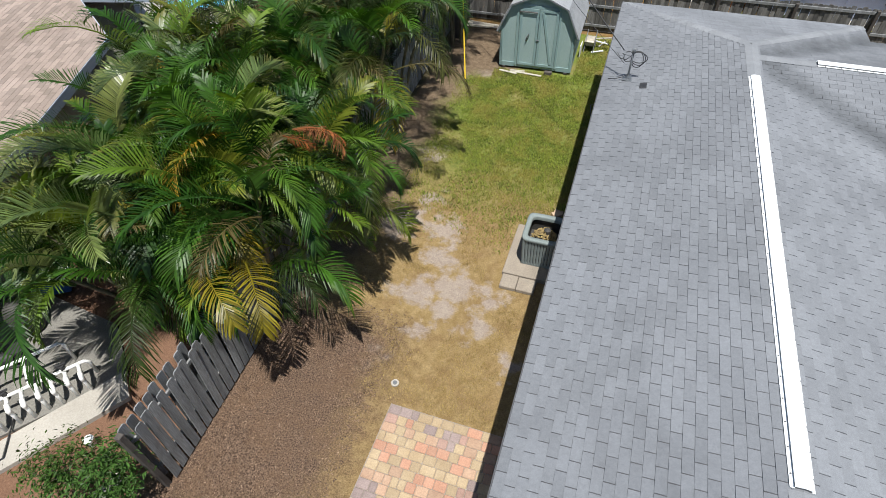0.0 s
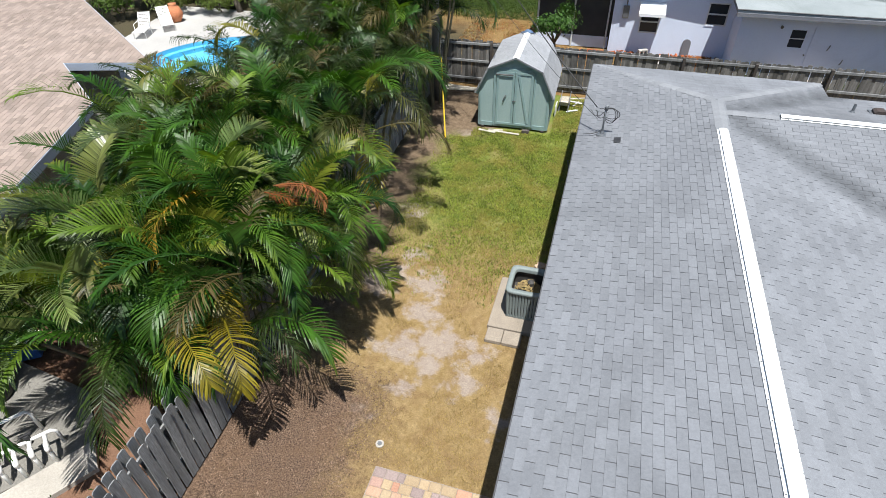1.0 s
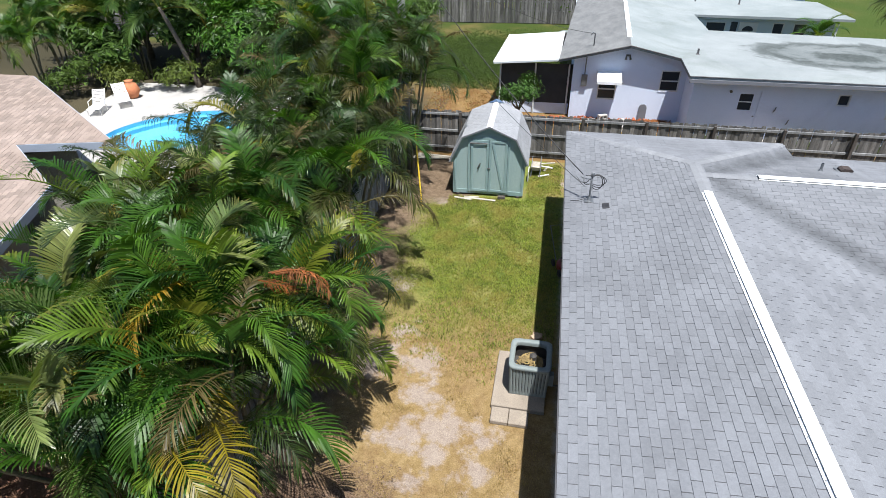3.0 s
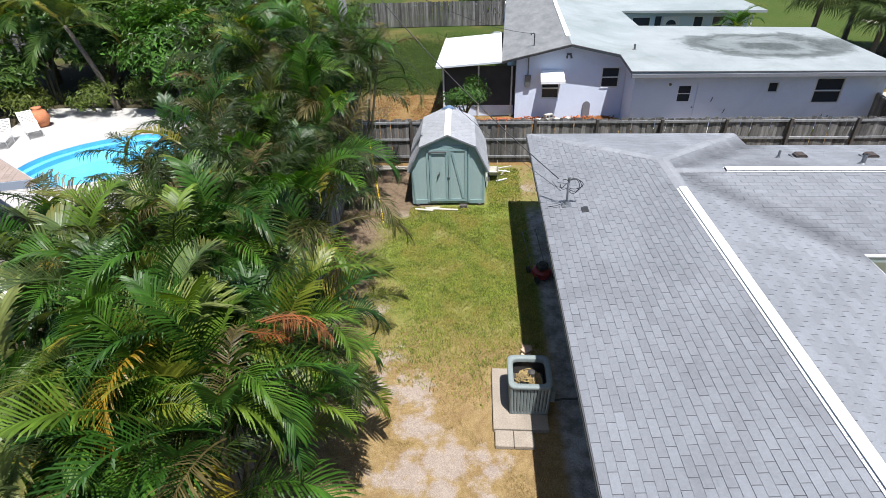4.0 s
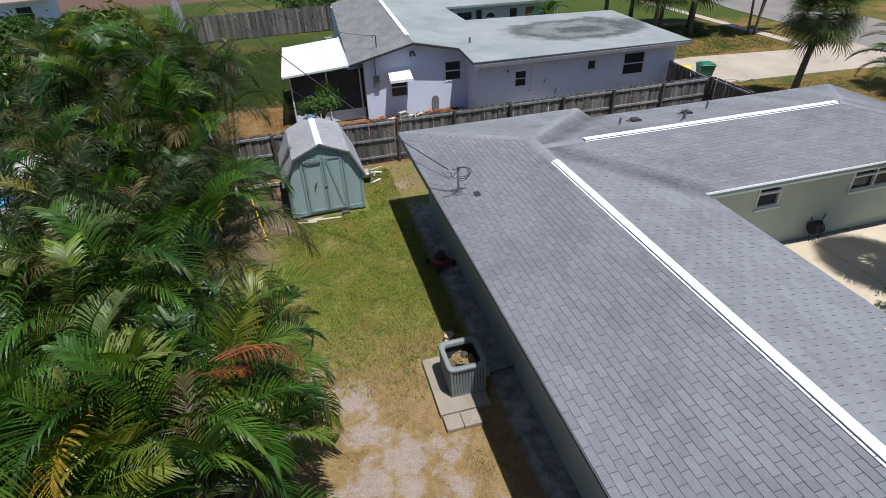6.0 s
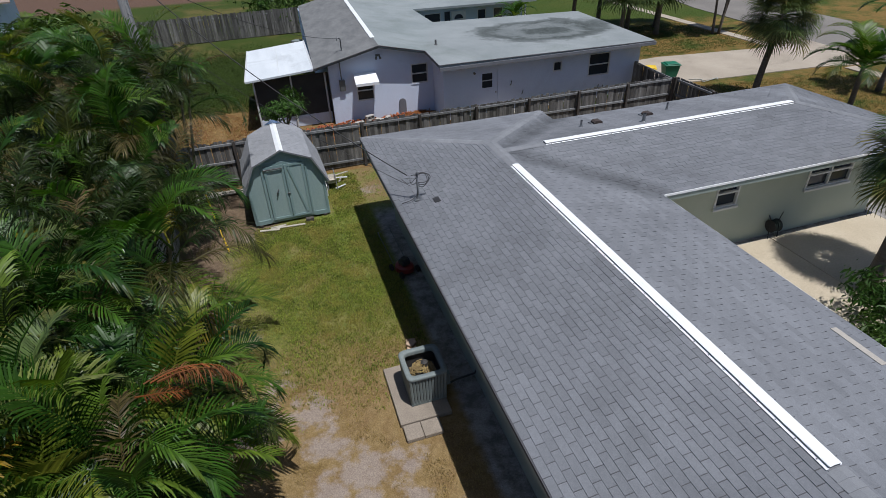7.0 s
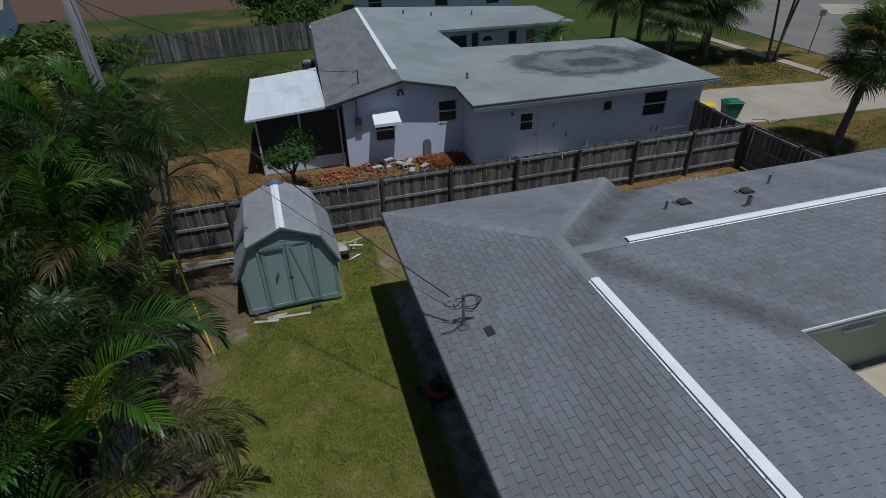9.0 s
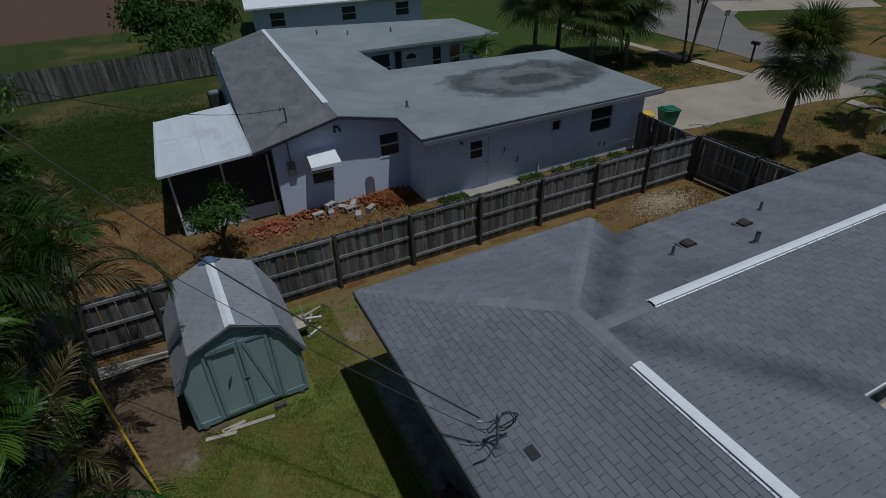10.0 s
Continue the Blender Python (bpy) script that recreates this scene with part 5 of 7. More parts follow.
    # roofs
    roofs = [("roof_plane", NB_SHINGLE, "dark grey shingle slope", [(0.28, 26.0, 2.72), (3.2, 26.0, 3.4), (4.1, 42.5, 3.4), (1.2, 42.5, 2.72)]),
             ("roof_plane", NB_ROOF, "pale weathered low slope", [(3.2, 26.0, 3.4), (5.3, 26.05, 2.93), (7.58, 32.3, 2.86), (7.62, 36.6, 2.86), (4.1, 42.5, 3.4)]),
             ("roof_plane", NB_STAIN, "pale flat roof with a dark ring stain", [(5.4, 24.25, 2.7), (16.2, 24.3, 2.62), (15.85, 31.1, 2.9), (7.58, 32.3, 2.858), (5.3, 26.05, 2.928)]),
             ("roof_plane", NB_ROOF, "pale roof over the entrance", [(7.62, 36.6, 2.86), (15.7, 36.0, 2.88), (15.4, 40.8, 3.0), (4.1, 42.5, 3.398)])]
    for name, material, label, pts in roofs:
        part(name, Geo().slab(pts, 0.13), material, nb, label)
    part("fascia", Geo().box(5.42, 16.2, 24.2, 24.265, 2.44, 2.575), FASCIA_GREY, nb, "dark grey fascia")
    part("ridge_strip", Geo().slab([(3.16, 27.6, 3.408), (3.37, 27.6, 3.408), (4.18, 42.4, 3.408), (3.98, 42.4, 3.408)], 0.02), WHITE_METAL, nb, "white ridge strip")
    # thin dark drip edges, roof pipes and marks on the walls
    part("drip_edge", Geo().tube([(0.28, 25.985, 2.70), (3.2, 25.985, 3.38), (5.3, 26.035, 2.91), (5.39, 24.235, 2.69), (16.2, 24.285, 2.61)], 0.022, 5, False), SCREW, nb, "thin dark drip edge")
    for x, y, z, h in ((6.1, 26.95, 2.86, 0.28), (6.6, 40.4, 3.1, 0.3), (8.15, 39.7, 3.0, 0.3), (10.6, 39.4, 2.95, 0.3)):
        part("vent_pipe", Geo().tube([(x, y, z), (x, y, z + h)], 0.045, 8).tube([(x, y, z), (x, y, z + 0.08)], [0.13, 0.06], 8), SCREW, nb, "dark plumbing vent pipe")
    arch = [(4.02, 0.0), (4.36, 0.0), (4.36, 0.62)] + [(4.19 + 0.17 * math.cos(math.pi * k / 6), 0.62 + 0.17 * math.sin(math.pi * k / 6)) for k in range(1, 6)] + [(4.02, 0.62)]
    part("niche_panel", Geo().prism(arch, 26.40, 26.446), FASCIA_GREY, nb, "grey round-topped panel against the wall")
    for x, z in ((9.05, 1.25), (9.65, 0.75), (13.7, 0.5), (13.95, 0.45)):
        part("wall_bracket", Geo().tube([(x, 24.82, z + 0.2), (x - 0.04, 24.78, z + 0.08), (x - 0.06, 24.82, z)], 0.018, 6), SCREW, nb, "small dark bracket")
    # screened porch with a white panel roof
    porch = part("porch_roof", Geo().slab([(-2.62, 26.5, 2.36), (0.28, 26.1, 2.68), (0.45, 31.7, 2.72), (-2.4, 31.9, 2.44)], 0.08), PORCH_WHITE, nb, "white metal porch roof")
    for k in (0, 3, 6):
        t = k / 6
        a, b = Vector((-2.62, 26.5, 2.36)).lerp(Vector((0.28, 26.1, 2.68)), t), Vector((-2.4, 31.9, 2.44)).lerp(Vector((0.45, 31.7, 2.72)), t)
        part("seam", Geo().tube([a + Vector((0, 0.02, 0.004)), b + Vector((0, -0.02, 0.004))], 0.012 if k == 3 else 0.035, 5), WHITE_TRIM, porch, "raised panel seam")
    for x in (-2.35, -0.75, 0.75):
        part("post", Geo().box(x, x + 0.07, 26.75, 26.82, 0, 2.3, 0.006), WHITE_TRIM, nb)
    part("porch_wall", Geo().box(-2.35, 0.9, 26.84, 26.95, 0, 0.5), WALL_BLUE, nb)
    part("screen_panel", Geo().box(-2.28, 0.95, 26.86, 26.87, 0.5, 2.3), SCREEN, nb, "dark insect screen")
    part("screen_panel", Geo().box(-2.33, -2.32, 26.87, 31.6, 0, 2.3), SCREEN, nb)
    return nb


NB_COURT = mat("pale_blue_stucco", (0.470, 0.560, 0.650), (0.530, 0.610, 0.690), 0.6, 40, 0.9, 0.3, 0.004, grain=0.08)


def ring_stain():
    """Pale roof with an old dark ring of ponded water."""
    m = mat("stained_flat_roof", (0.195, 0.219, 0.224), (0.260, 0.284, 0.290), 0.45, 30, 0.9, 0.3, 0.004, grain=0.1, stain=(0.135, 0.162, 0.150))
    n, l, p = m.node_tree.nodes, m.node_tree.links, m.node_tree.nodes["Principled BSDF"]
    old = p.inputs["Base Color"].links[0].from_socket
    g = n.new("ShaderNodeNewGeometry")
    mp = n.new("ShaderNodeMapping")
    mp.inputs["Location"].default_value = (-12.2 / 3.9, -28.1 / 2.35, 0)
    mp.inputs["Scale"].default_value = (1 / 3.9, 1 / 2.35, 0)
    l.new(g.outputs["Position"], mp.inputs["Vector"])
    ln = n.new("ShaderNodeVectorMath")
    ln.operation = "LENGTH"
    l.new(mp.outputs["Vector"], ln.inputs[0])
    wob = math_of(n, l, "MULTIPLY", math_of(n, l, "SUBTRACT", noise_of(n, l, 0.55, 5, 0.6, g.outputs["Position"], 0.8), 0.5), 1.0)
    d = math_of(n, l, "ADD", ln.outputs["Value"], wob)
    band = ramp_of(n, l, d, [(0.0, 0.98), (0.30, 0.92), (0.46, 0.42), (0.56, 0.50), (0.70, 0.95), (0.84, 0.74), (1.14, 0.0)])
    streak = ramp_of(n, l, noise_of(n, l, 0.55, 4, 0.55, g.outputs["Position"], 0.9), [(0.30, 0.85), (0.55, 1.0)])
    speck = ramp_of(n, l, noise_of(n, l, 5.0, 5, 0.65, g.outputs["Position"]), [(0.3, 0.8), (0.7, 1.0)])
    amount = mix_of(n, l, 1.0, mix_of(n, l, 1.0, band, streak, "MULTIPLY"), speck, "MULTIPLY")
    l.new(mix_of(n, l, amount, old, (0.022, 0.030, 0.027)), p.inputs["Base Color"])
    return m


NB_STAIN = ring_stain()
build_neighbour()

unit = thing("air_conditioner", "dark outdoor air conditioner beside the neighbouring house", "air conditioner", (0.62, 40.6, 0))
part("cabinet", Geo().box(-0.38, 0.38, -0.38, 0.38, 0.02, 0.92, 0.04), AC_DARK, unit)
part("top_grille", Geo().tube([(0, 0, 0.92), (0, 0, 0.95)], 0.32, 16), AC_GREY, unit, "pale round top grille")


# ---- service mast, roof vents, wires and pole ----
BLACK = mat("black_rubber", (0.02, 0.02, 0.022), (0.035, 0.035, 0.037), 5, 60, 0.6, 0.1, 0.002)
GALV = mat("dull_grey_metal", (0.17, 0.18, 0.19), (0.24, 0.25, 0.26), 6, 60, 0.45, 0.1, 0.002, metal=0.6)
YELLOW = mat("yellow_plastic", (0.75, 0.52, 0.03), (0.68, 0.46, 0.03), 3, 40, 0.5, 0.05, 0.002, grain=0.08)
POLE_WOOD = mat("grey_utility_pole_wood", (0.180, 0.180, 0.184), (0.247, 0.247, 0.247), 2, 30, 0.9, 0.5, 0.006, stretch=(5, 5, 0.3))
WHITE_PLASTIC = mat("white_plastic", (0.74, 0.74, 0.72), (0.80, 0.80, 0.78), 3, 40, 0.4, 0.05, 0.002, grain=0.05)
GREEN_BIN = mat("green_plastic", (0.010, 0.13, 0.075), (0.014, 0.16, 0.09), 3, 40, 0.5, 0.05, 0.002, grain=0.1)
RED = mat("red_paint", (0.22, 0.02, 0.018), (0.16, 0.018, 0.016), 3, 40, 0.4, 0.05, 0.002)
TERRACOTTA = mat("terracotta", (0.50, 0.18, 0.08), (0.58, 0.23, 0.11), 4, 40, 0.85, 0.2, 0.004)
BRICK = mat("broken_red_brick", (0.290, 0.076, 0.030), (0.370, 0.130, 0.060), 3, 40, 0.9, 0.4, 0.005, rand=0.3)
BLOCK = mat("grey_concrete_block", (0.336, 0.320, 0.296), (0.416, 0.400, 0.368), 3, 50, 0.95, 0.5, 0.005, rand=0.12)

RUSTY = mat("rusty_dark_metal", (0.035, 0.028, 0.026), (0.06, 0.042, 0.036), 6, 50, 0.8, 0.3, 0.003)
GREEN_HOSE = mat("dark_green_hose", (0.010, 0.018, 0.016), (0.016, 0.028, 0.022), 4, 50, 0.5, 0, 0.001)
PALE_WOOD = mat("pale_weathered_wood", (0.336, 0.312, 0.264), (0.416, 0.384, 0.328), 3, 30, 0.9, 0.3, 0.004, rand=0.15)
PAVER = mat("mixed_clay_paver", (0.360, 0.245, 0.173), (0.418, 0.310, 0.216), 3, 45, 0.9, 0.35, 0.004, rand=0.25, grain=0.15)

def roof_z(x, y):
    """Height of the grey roof over a place in plan."""
    main = EAVE + RISE * min((x - XW) / (XR - XW), (XE - x) / (XE - XR), (YN - y) / (YN - YA))
    wing = EAVE + RISE * min((y - WS) / (WR - WS), (WN - y) / (WN - WR), (WE - x) / (WE - WA)) if x > XR else -1
    return max(main, wing)


def build_mast():
    x, y = 1.24, 12.82
    z = roof_z(x, y)
    mast = thing("service_mast", "grey service mast with looped cables on the roof", "service mast", (x, y, z))
    part("pipe", Geo().tube([(0, 0, -0.02), (0, 0, 0.64)], 0.024, 10), GALV, mast, smooth=True)
    part("flashing", Geo().box(-0.11, 0.11, -0.13, 0.13, 0.014, 0.024).tube([(0, 0, 0.01), (0, 0, 0.09)], [0.06, 0.03], 12), GALV, mast)
    part("weather_head", Geo().tube([(0, 0, 0.62), (0.01, 0, 0.67), (0.03, 0, 0.70), (0.05, 0, 0.69)], [0.034, 0.042, 0.036, 0.012], 12), GALV, mast, "rounded metal cap", True)
    for k, (rx, rz, cx, cz) in enumerate(((0.15, 0.16, 0.13, 0.50), (0.12, 0.19, 0.12, 0.47), (0.17, 0.13, 0.15, 0.52), (0.10, 0.13, -0.08, 0.52))):
        pts = [(cx - rx * math.cos(a + 0.3 * k), 0.03 * math.sin(a * 1.5 + k), cz + rz * math.sin(a + 0.3 * k)) for a in [0.33 * i for i in range(18)]]
        part("cable_loop", Geo().tube(pts, 0.009, 6), BLACK, mast, "black cable loop", True)
    part("cable_loop", Geo().tube([(-0.02, 0.02, 0.55), (-0.12, 0.05, 0.42), (-0.24, 0.12, 0.40), (-0.34, 0.20, 0.50)], 0.008, 6), BLACK, mast, smooth=True)
    part("cable_loop", Geo().tube([(-0.02, 0.0, 0.12), (-0.10, -0.04, 0.06), (-0.24, -0.10, 0.03), (-0.42, -0.06, -0.02)], 0.009, 6), BLACK, mast, smooth=True)
    part("insulator", Geo().tube([(-0.22, 0.18, 0.50), (-0.17, 0.14, 0.49)], 0.018, 8).tube([(-0.19, 0.15, 0.5), (0, 0, 0.52)], 0.008, 5), GALV, mast)
    return mast


build_mast()
z0 = roof_z(1.6, 12.47)
flap = single("roof_patch", Geo().box(-0.075, 0.075, -0.115, 0.115, 0.014, 0.03, 0.004), BLACK, "small black roof flashing patch", "roof patch")
flap.matrix_basis = pose(1.6, 12.47, z0, 0, -math.degrees(math.atan(RISE / 3.03)), 0)


def pipe_vent(x, y, h, r):
    v = thing("vent_pipe", "grey plumbing vent pipe on the shingles", "vent pipe", (x, y, roof_z(x, y)), "pipes on the roof")
    part("pipe", Geo().tube([(0, 0, -0.02), (0, 0, h)], r, 10, False).tube([(0, 0, h), (0, 0, h - 0.05)], r * 0.8, 10, False), GALV, v, smooth=True)
    part("boot", Geo().tube([(0, 0, 0.0), (0, 0, 0.05)], [r * 2.0, r * 1.15], 12), GALV, v)


for x, y, h, r in ((6.85, 15.0, 0.2, 0.032), (8.5, 14.35, 0.26, 0.05), (10.16, 15.45, 0.22, 0.03)):
    pipe_vent(x, y, h, r)
for x, y in ((7.46, 15.14), (9.2, 15.13)):
    v = thing("roof_vent", "low dark metal exhaust hood on the shingles", "roof vent", (x, y, roof_z(x, y)), "hoods on the roof")
    part("hood", Geo().prism([(-0.14, 0.01), (0.14, 0.01), (0.14, 0.06), (0.08, 0.10), (-0.08, 0.10), (-0.14, 0.06)], -0.11, 0.11), RUSTY, v)
    part("flange", Geo().box(-0.2, 0.2, -0.17, 0.17, -0.012, 0.016), GALV, v)

pole = thing("utility_pole", "grey weathered wooden utility pole behind the palms", "utility pole", (-4.95, 19.7, 0))
part("shaft", Geo().tube([(0, 0, -0.1), (-0.05, 0.1, 5), (-0.1, 0.2, 10.5)], [0.16, 0.14, 0.11], 12), POLE_WOOD, pole, smooth=True)


def wire(name, label, a, b, sag, r):
    a, b = Vector(a), Vector(b)
    pts = [a.lerp(b, t / 14) - Vector((0, 0, sag * 4 * (t / 14) * (1 - t / 14))) for t in range(15)]
    return single(name, Geo().tube(pts, r, 5), BLACK, label, "cable", "", "", True)


wire("service_cable", "black twisted service cable from pole to roof mast", (1.04, 12.98, 3.36), (-4.98, 19.75, 7.7), 0.32, 0.013)
wire("service_cable", "black cable sagging over the porch roof", (1.75, 27.3, 3.55), (-5.0, 19.85, 7.6), 0.5, 0.009)
wire("telephone_cable", "thin black cable past the shed", (1.1, 12.9, 3.1), (-4.98, 19.7, 6.4), 0.3, 0.006)
nm = thing("service_mast", "thin grey service mast on the neighbouring roof", "service mast", (1.75, 27.3, 2.95))
part("pipe", Geo().tube([(0, 0, -0.1), (0, 0, 0.6), (-0.12, -0.05, 0.68), (-0.16, -0.05, 0.55)], 0.028, 8), GALV, nm, smooth=True)
guy = thing("guy_wire", "yellow plastic guard on a steel guy wire", "guy wire", (-3.78, 16.75, 0))
d = Vector((-1.17, 2.95, 7.0))
part("guard", Geo().tube([(0, 0, 0), d * 0.34], 0.024, 8), YELLOW, guy, "yellow plastic guard")
part("strand", Geo().tube([d * 0.34, d], 0.006, 5), GALV, guy)

# ---- behind the rear fence ----
broad_tree("lime_tree", "small round-headed fruit tree with glossy leaves", -1.25, 24.75, 0.75, 2.15, 0.88, 1700, 301, 0.088, LIME_LEAF, girth=0.10)
rb = random.Random(9)
for i in range(290):
    bx = rb.uniform(-0.3, 4.6) if i % 4 else rb.gauss(0.3, 0.5)
    by = 26.35 - abs(rb.gauss(0, 0.45)) - (0.25 if bx < 1 else 0)
    s = rb.uniform(0.28, 0.72)
    b = single("brick", Geo().box(-0.1 * s, 0.1 * s, -0.045 * s ** 0.5, 0.045 * s ** 0.5, -0.028, 0.028, 0.006), BRICK, "broken red brick in a heap by the wall", "brick", "heap of bricks")
    b.matrix_basis = pose(bx, by, 0.02 + 0.16 * rb.random() * max(0.1, 1 - abs(by - 26.1)), rb.uniform(-35, 35), rb.uniform(-35, 35), rb.uniform(0, 180))
for bx, by, bz, turn in ((1.95, 25.75, 0.1, 10), (2.4, 25.7, 0.1, 80), (2.45, 25.85, 0.3, 25), (2.9, 25.8, 0.1, 140), (3.3, 25.9, 0.1, 60), (3.1, 25.6, 0.1, 12), (3.75, 25.3, 0.09, 40), (3.2, 25.05, 0.09, 70)):
    b = single("concrete_block", holed(-0.2, 0.2, -0.1, 0.1, -0.1, 0.1, [(-0.16, -0.02, -0.06, 0.06), (0.02, 0.16, -0.06, 0.06)]), BLOCK, "pale hollow concrete block lying by the bricks", "concrete block", "loose blocks")
    b.matrix_basis = pose(bx, by, bz, 0, 0, turn)
single("door_step", Geo().box(7.25, 9.5, 24.35, 24.83, -0.03, 0.09, 0.015), CONCRETE, "pale concrete step at the side door", "step", "", "structure")
g = Geo()
for i in range(2600):
    x, y = rb.gauss(13.0, 0.75), 20.6 + rb.gauss(0, 0.42)
    s = rb.uniform(0.008, 0.026)
    if y < 21.3:
        g.box(x - s, x + s, y - s * 0.8, y + s * 0.8, -0.02, s * 0.9, s * 0.35)
single("gravel", g, mat("dusty_tan_gravel", (0.34, 0.27, 0.17), (0.46, 0.39, 0.28), 9, 60, 0.95, 0.3, 0.004, island=0.25), "scattered pale gravel along the fence", "gravel", "", "stuff")
dp = single("downpipe", Geo().tube([(10.62, 24.80, 0.02), (10.62, 24.80, 0.55), (10.62, 24.83, 0.6)], 0.035, 8), WHITE_PLASTIC, "short white plastic pipe at the wall", "pipe")
lamp = single("wall_lamp", Geo().tube([(7.2, 24.84, 2.02), (7.2, 24.76, 2.0)], [0.04, 0.06], 8), SCREW, "small dark wall lamp", "wall lamp")
hook = single("wall_lamp", Geo().box(3.1, 3.3, 26.36, 26.44, 2.85, 2.92, 0.01).tube([(3.13, 26.4, 2.85), (3.1, 26.3, 2.74)], [0.03, 0.05], 8).tube([(3.27, 26.4, 2.85), (3.3, 26.3, 2.74)], [0.03, 0.05], 8), SCREW, "twin floodlight under the gable", "wall lamp")
meter = single("meter_box", Geo().box(1.35, 1.6, 26.33, 26.44, 1.5, 2.0, 0.015).tube([(1.47, 26.39, 2.0), (1.47, 26.39, 2.75)], 0.025, 8), GALV, "grey electric meter box on the gable wall", "meter box")


def wheelie_bin(x, y, turn, material, label, h=1.0):
    b = thing("wheelie_bin", label, "bin", (x, y, 0.03), "bins on the driveway", turn=turn)
    part("body", Geo().raw([(sx * w, sy * d, z) for z, w, d in ((0.06, 0.25, 0.28), (h * 0.92, 0.35, 0.38)) for sx, sy in ((-1, -1), (1, -1), (1, 1), (-1, 1))],
                           [(0, 3, 2, 1), (4, 5, 6, 7), (0, 1, 5, 4), (1, 2, 6, 5), (2, 3, 7, 6), (3, 0, 4, 7)]), material, b)
    part("lid", Geo().box(-0.38, 0.38, -0.42, 0.40, h * 0.92, h * 0.97, 0.015).box(-0.30, 0.30, -0.33, 0.31, h * 0.97, h * 1.03, 0.03), material, b)
    for sx in (-0.26, 0.26):
        part("wheel", Geo().tube([(sx - 0.025, 0.26, 0.12), (sx + 0.025, 0.26, 0.12)], 0.12, 14), BLACK, b)
    part("handle", Geo().tube([(-0.25, 0.36, h * 0.88), (-0.25, 0.43, h * 0.9), (0.25, 0.43, h * 0.9), (0.25, 0.36, h * 0.88)], 0.015, 6), material, b)
    return b


wheelie_bin(18.75, 26.0, 75, GREEN_BIN, "dark green wheeled bin on the driveway", 0.84)
wheelie_bin(17.75, 26.5, 60, YELLOW, "yellow wheeled bin behind the fence", 0.64)
rh = [(19.6 + 0.35 * t + 0.3 * math.sin(t * 2.3), 25.2 - 0.10 * t + 0.22 * math.cos(t * 1.7), 0.055) for t in [0.3 * k for k in range(16)]]
single("garden_hose", Geo().tube(rh, 0.02, 6), mat("grey_hose", (0.30, 0.32, 0.30), (0.36, 0.38, 0.36), 3, 40, 0.5, 0, 0.001), "grey garden hose lying on the driveway", "hose", smooth=True)
crowned_palm("sabal_palm", "tall fan palm with leaning trunk beside the driveway", 19.85, 21.35, 3.85, (0.75, 0.2), FANS, 60, 401, 0.17, 1.32, True, "fan_leaf")
for k, (x, y, h) in enumerate(((21.6, 35.0, 3.6), (23.0, 36.4, 4.4), (24.6, 35.2, 3.8), (26.0, 37.2, 4.4), (19.6, 38.0, 4.2), (22.6, 39.5, 5.0))):
    crowned_palm("sabal_palm", "fan palm in a dense roadside cluster", x, y, h, (0.2, 0.1), FANS, 38, 410 + k, 0.17, 1.9, True, "fan_leaf", "cluster of fan palms")
for k, (x, y, h, lx) in enumerate(((28.0, 33.6, 4.2, -0.3), (28.35, 33.4, 4.4, 0.5), (28.5, 33.6, 4.0, 0.9))):
    crowned_palm("christmas_palm", "slender palm in a group of three trunks", x, y, h, (lx, 0.2), QUEEN_FRONDS, 14, 420 + k, 0.09, 0.95, group="group of three palms")
crowned_palm("queen_palm", "feathery green palm beyond the roof", 22.0, 18.2, 2.2, (0.1, 0.1), QUEEN_FRONDS, 20, 431, 0.13, 1.15)
crowned_palm("queen_palm", "feathery palm with drooping crown by the road", 26.5, 20.3, 3.6, (0.3, 0.1), QUEEN_FRONDS, 18, 432, 0.13, 1.0)
crowned_palm("patio_palm", "shaggy fan palm with thick trunk beside the patio", 11.75, 8.75, 3.5, (1.0, 0.5), FANS, 56, 433, 0.2, 1.12, True, "fan_leaf")
broad_tree("shrub", "dark leafy shrub under the patio palm", 11.3, 7.4, 0.2, 0.8, 1.3, 2500, 302, 0.10, girth=0.04, category="shrub")
broad_tree("shrub", "dark leafy shrub at the patio edge", 9.9, 6.6, 0.2, 0.7, 1.2, 2200, 303, 0.10, girth=0.04, category="shrub")


def hose_reel(x, y):
    h = thing("hose_reel", "black garden hose reel on the patio wall", "hose reel", (x, y, 0.03))
    h.scale = (0.8, 0.8, 0.8)
    part("frame", Geo().tube([(-0.22, -0.12, 0), (-0.2, 0, 0.75), (-0.28, 0.05, 0.95)], 0.018, 6).tube([(0.22, -0.12, 0), (0.2, 0, 0.75), (0.3, 0.02, 1.0)], 0.018, 6).tube([(-0.2, 0, 0.6), (0.2, 0, 0.6)], 0.016, 6), BLACK, h)
    for sx in (-0.16, 0.15):
        part("drum_side", Geo().tube([(sx, -0.02, 0.5), (sx + 0.01, -0.02, 0.5)], 0.24, 20), BLACK, h)
    part("hose", Geo().tube([(0.13 * math.sin(a * 0.13), -0.02 + 0.2 * math.cos(a), 0.5 + 0.2 * math.sin(a)) for a in [0.5 * i for i in range(70)]], 0.022, 6), GREEN_HOSE, h, "dark green coiled hose", True)


hose_reel(11.55, 11.68)

# ---- around the lawn ----
def plank(x, y, length, turn, z=0.02, w=0.09, material=None, label="pale weathered board lying on the ground", group="loose boards"):
    p = single("board", Geo().box(-length / 2, length / 2, -w / 2, w / 2, -0.014, 0.014, 0.004), material or PALE_WOOD, label, "board", group)
    p.matrix_basis = pose(x, y, z, 0, 0, turn)
    return p


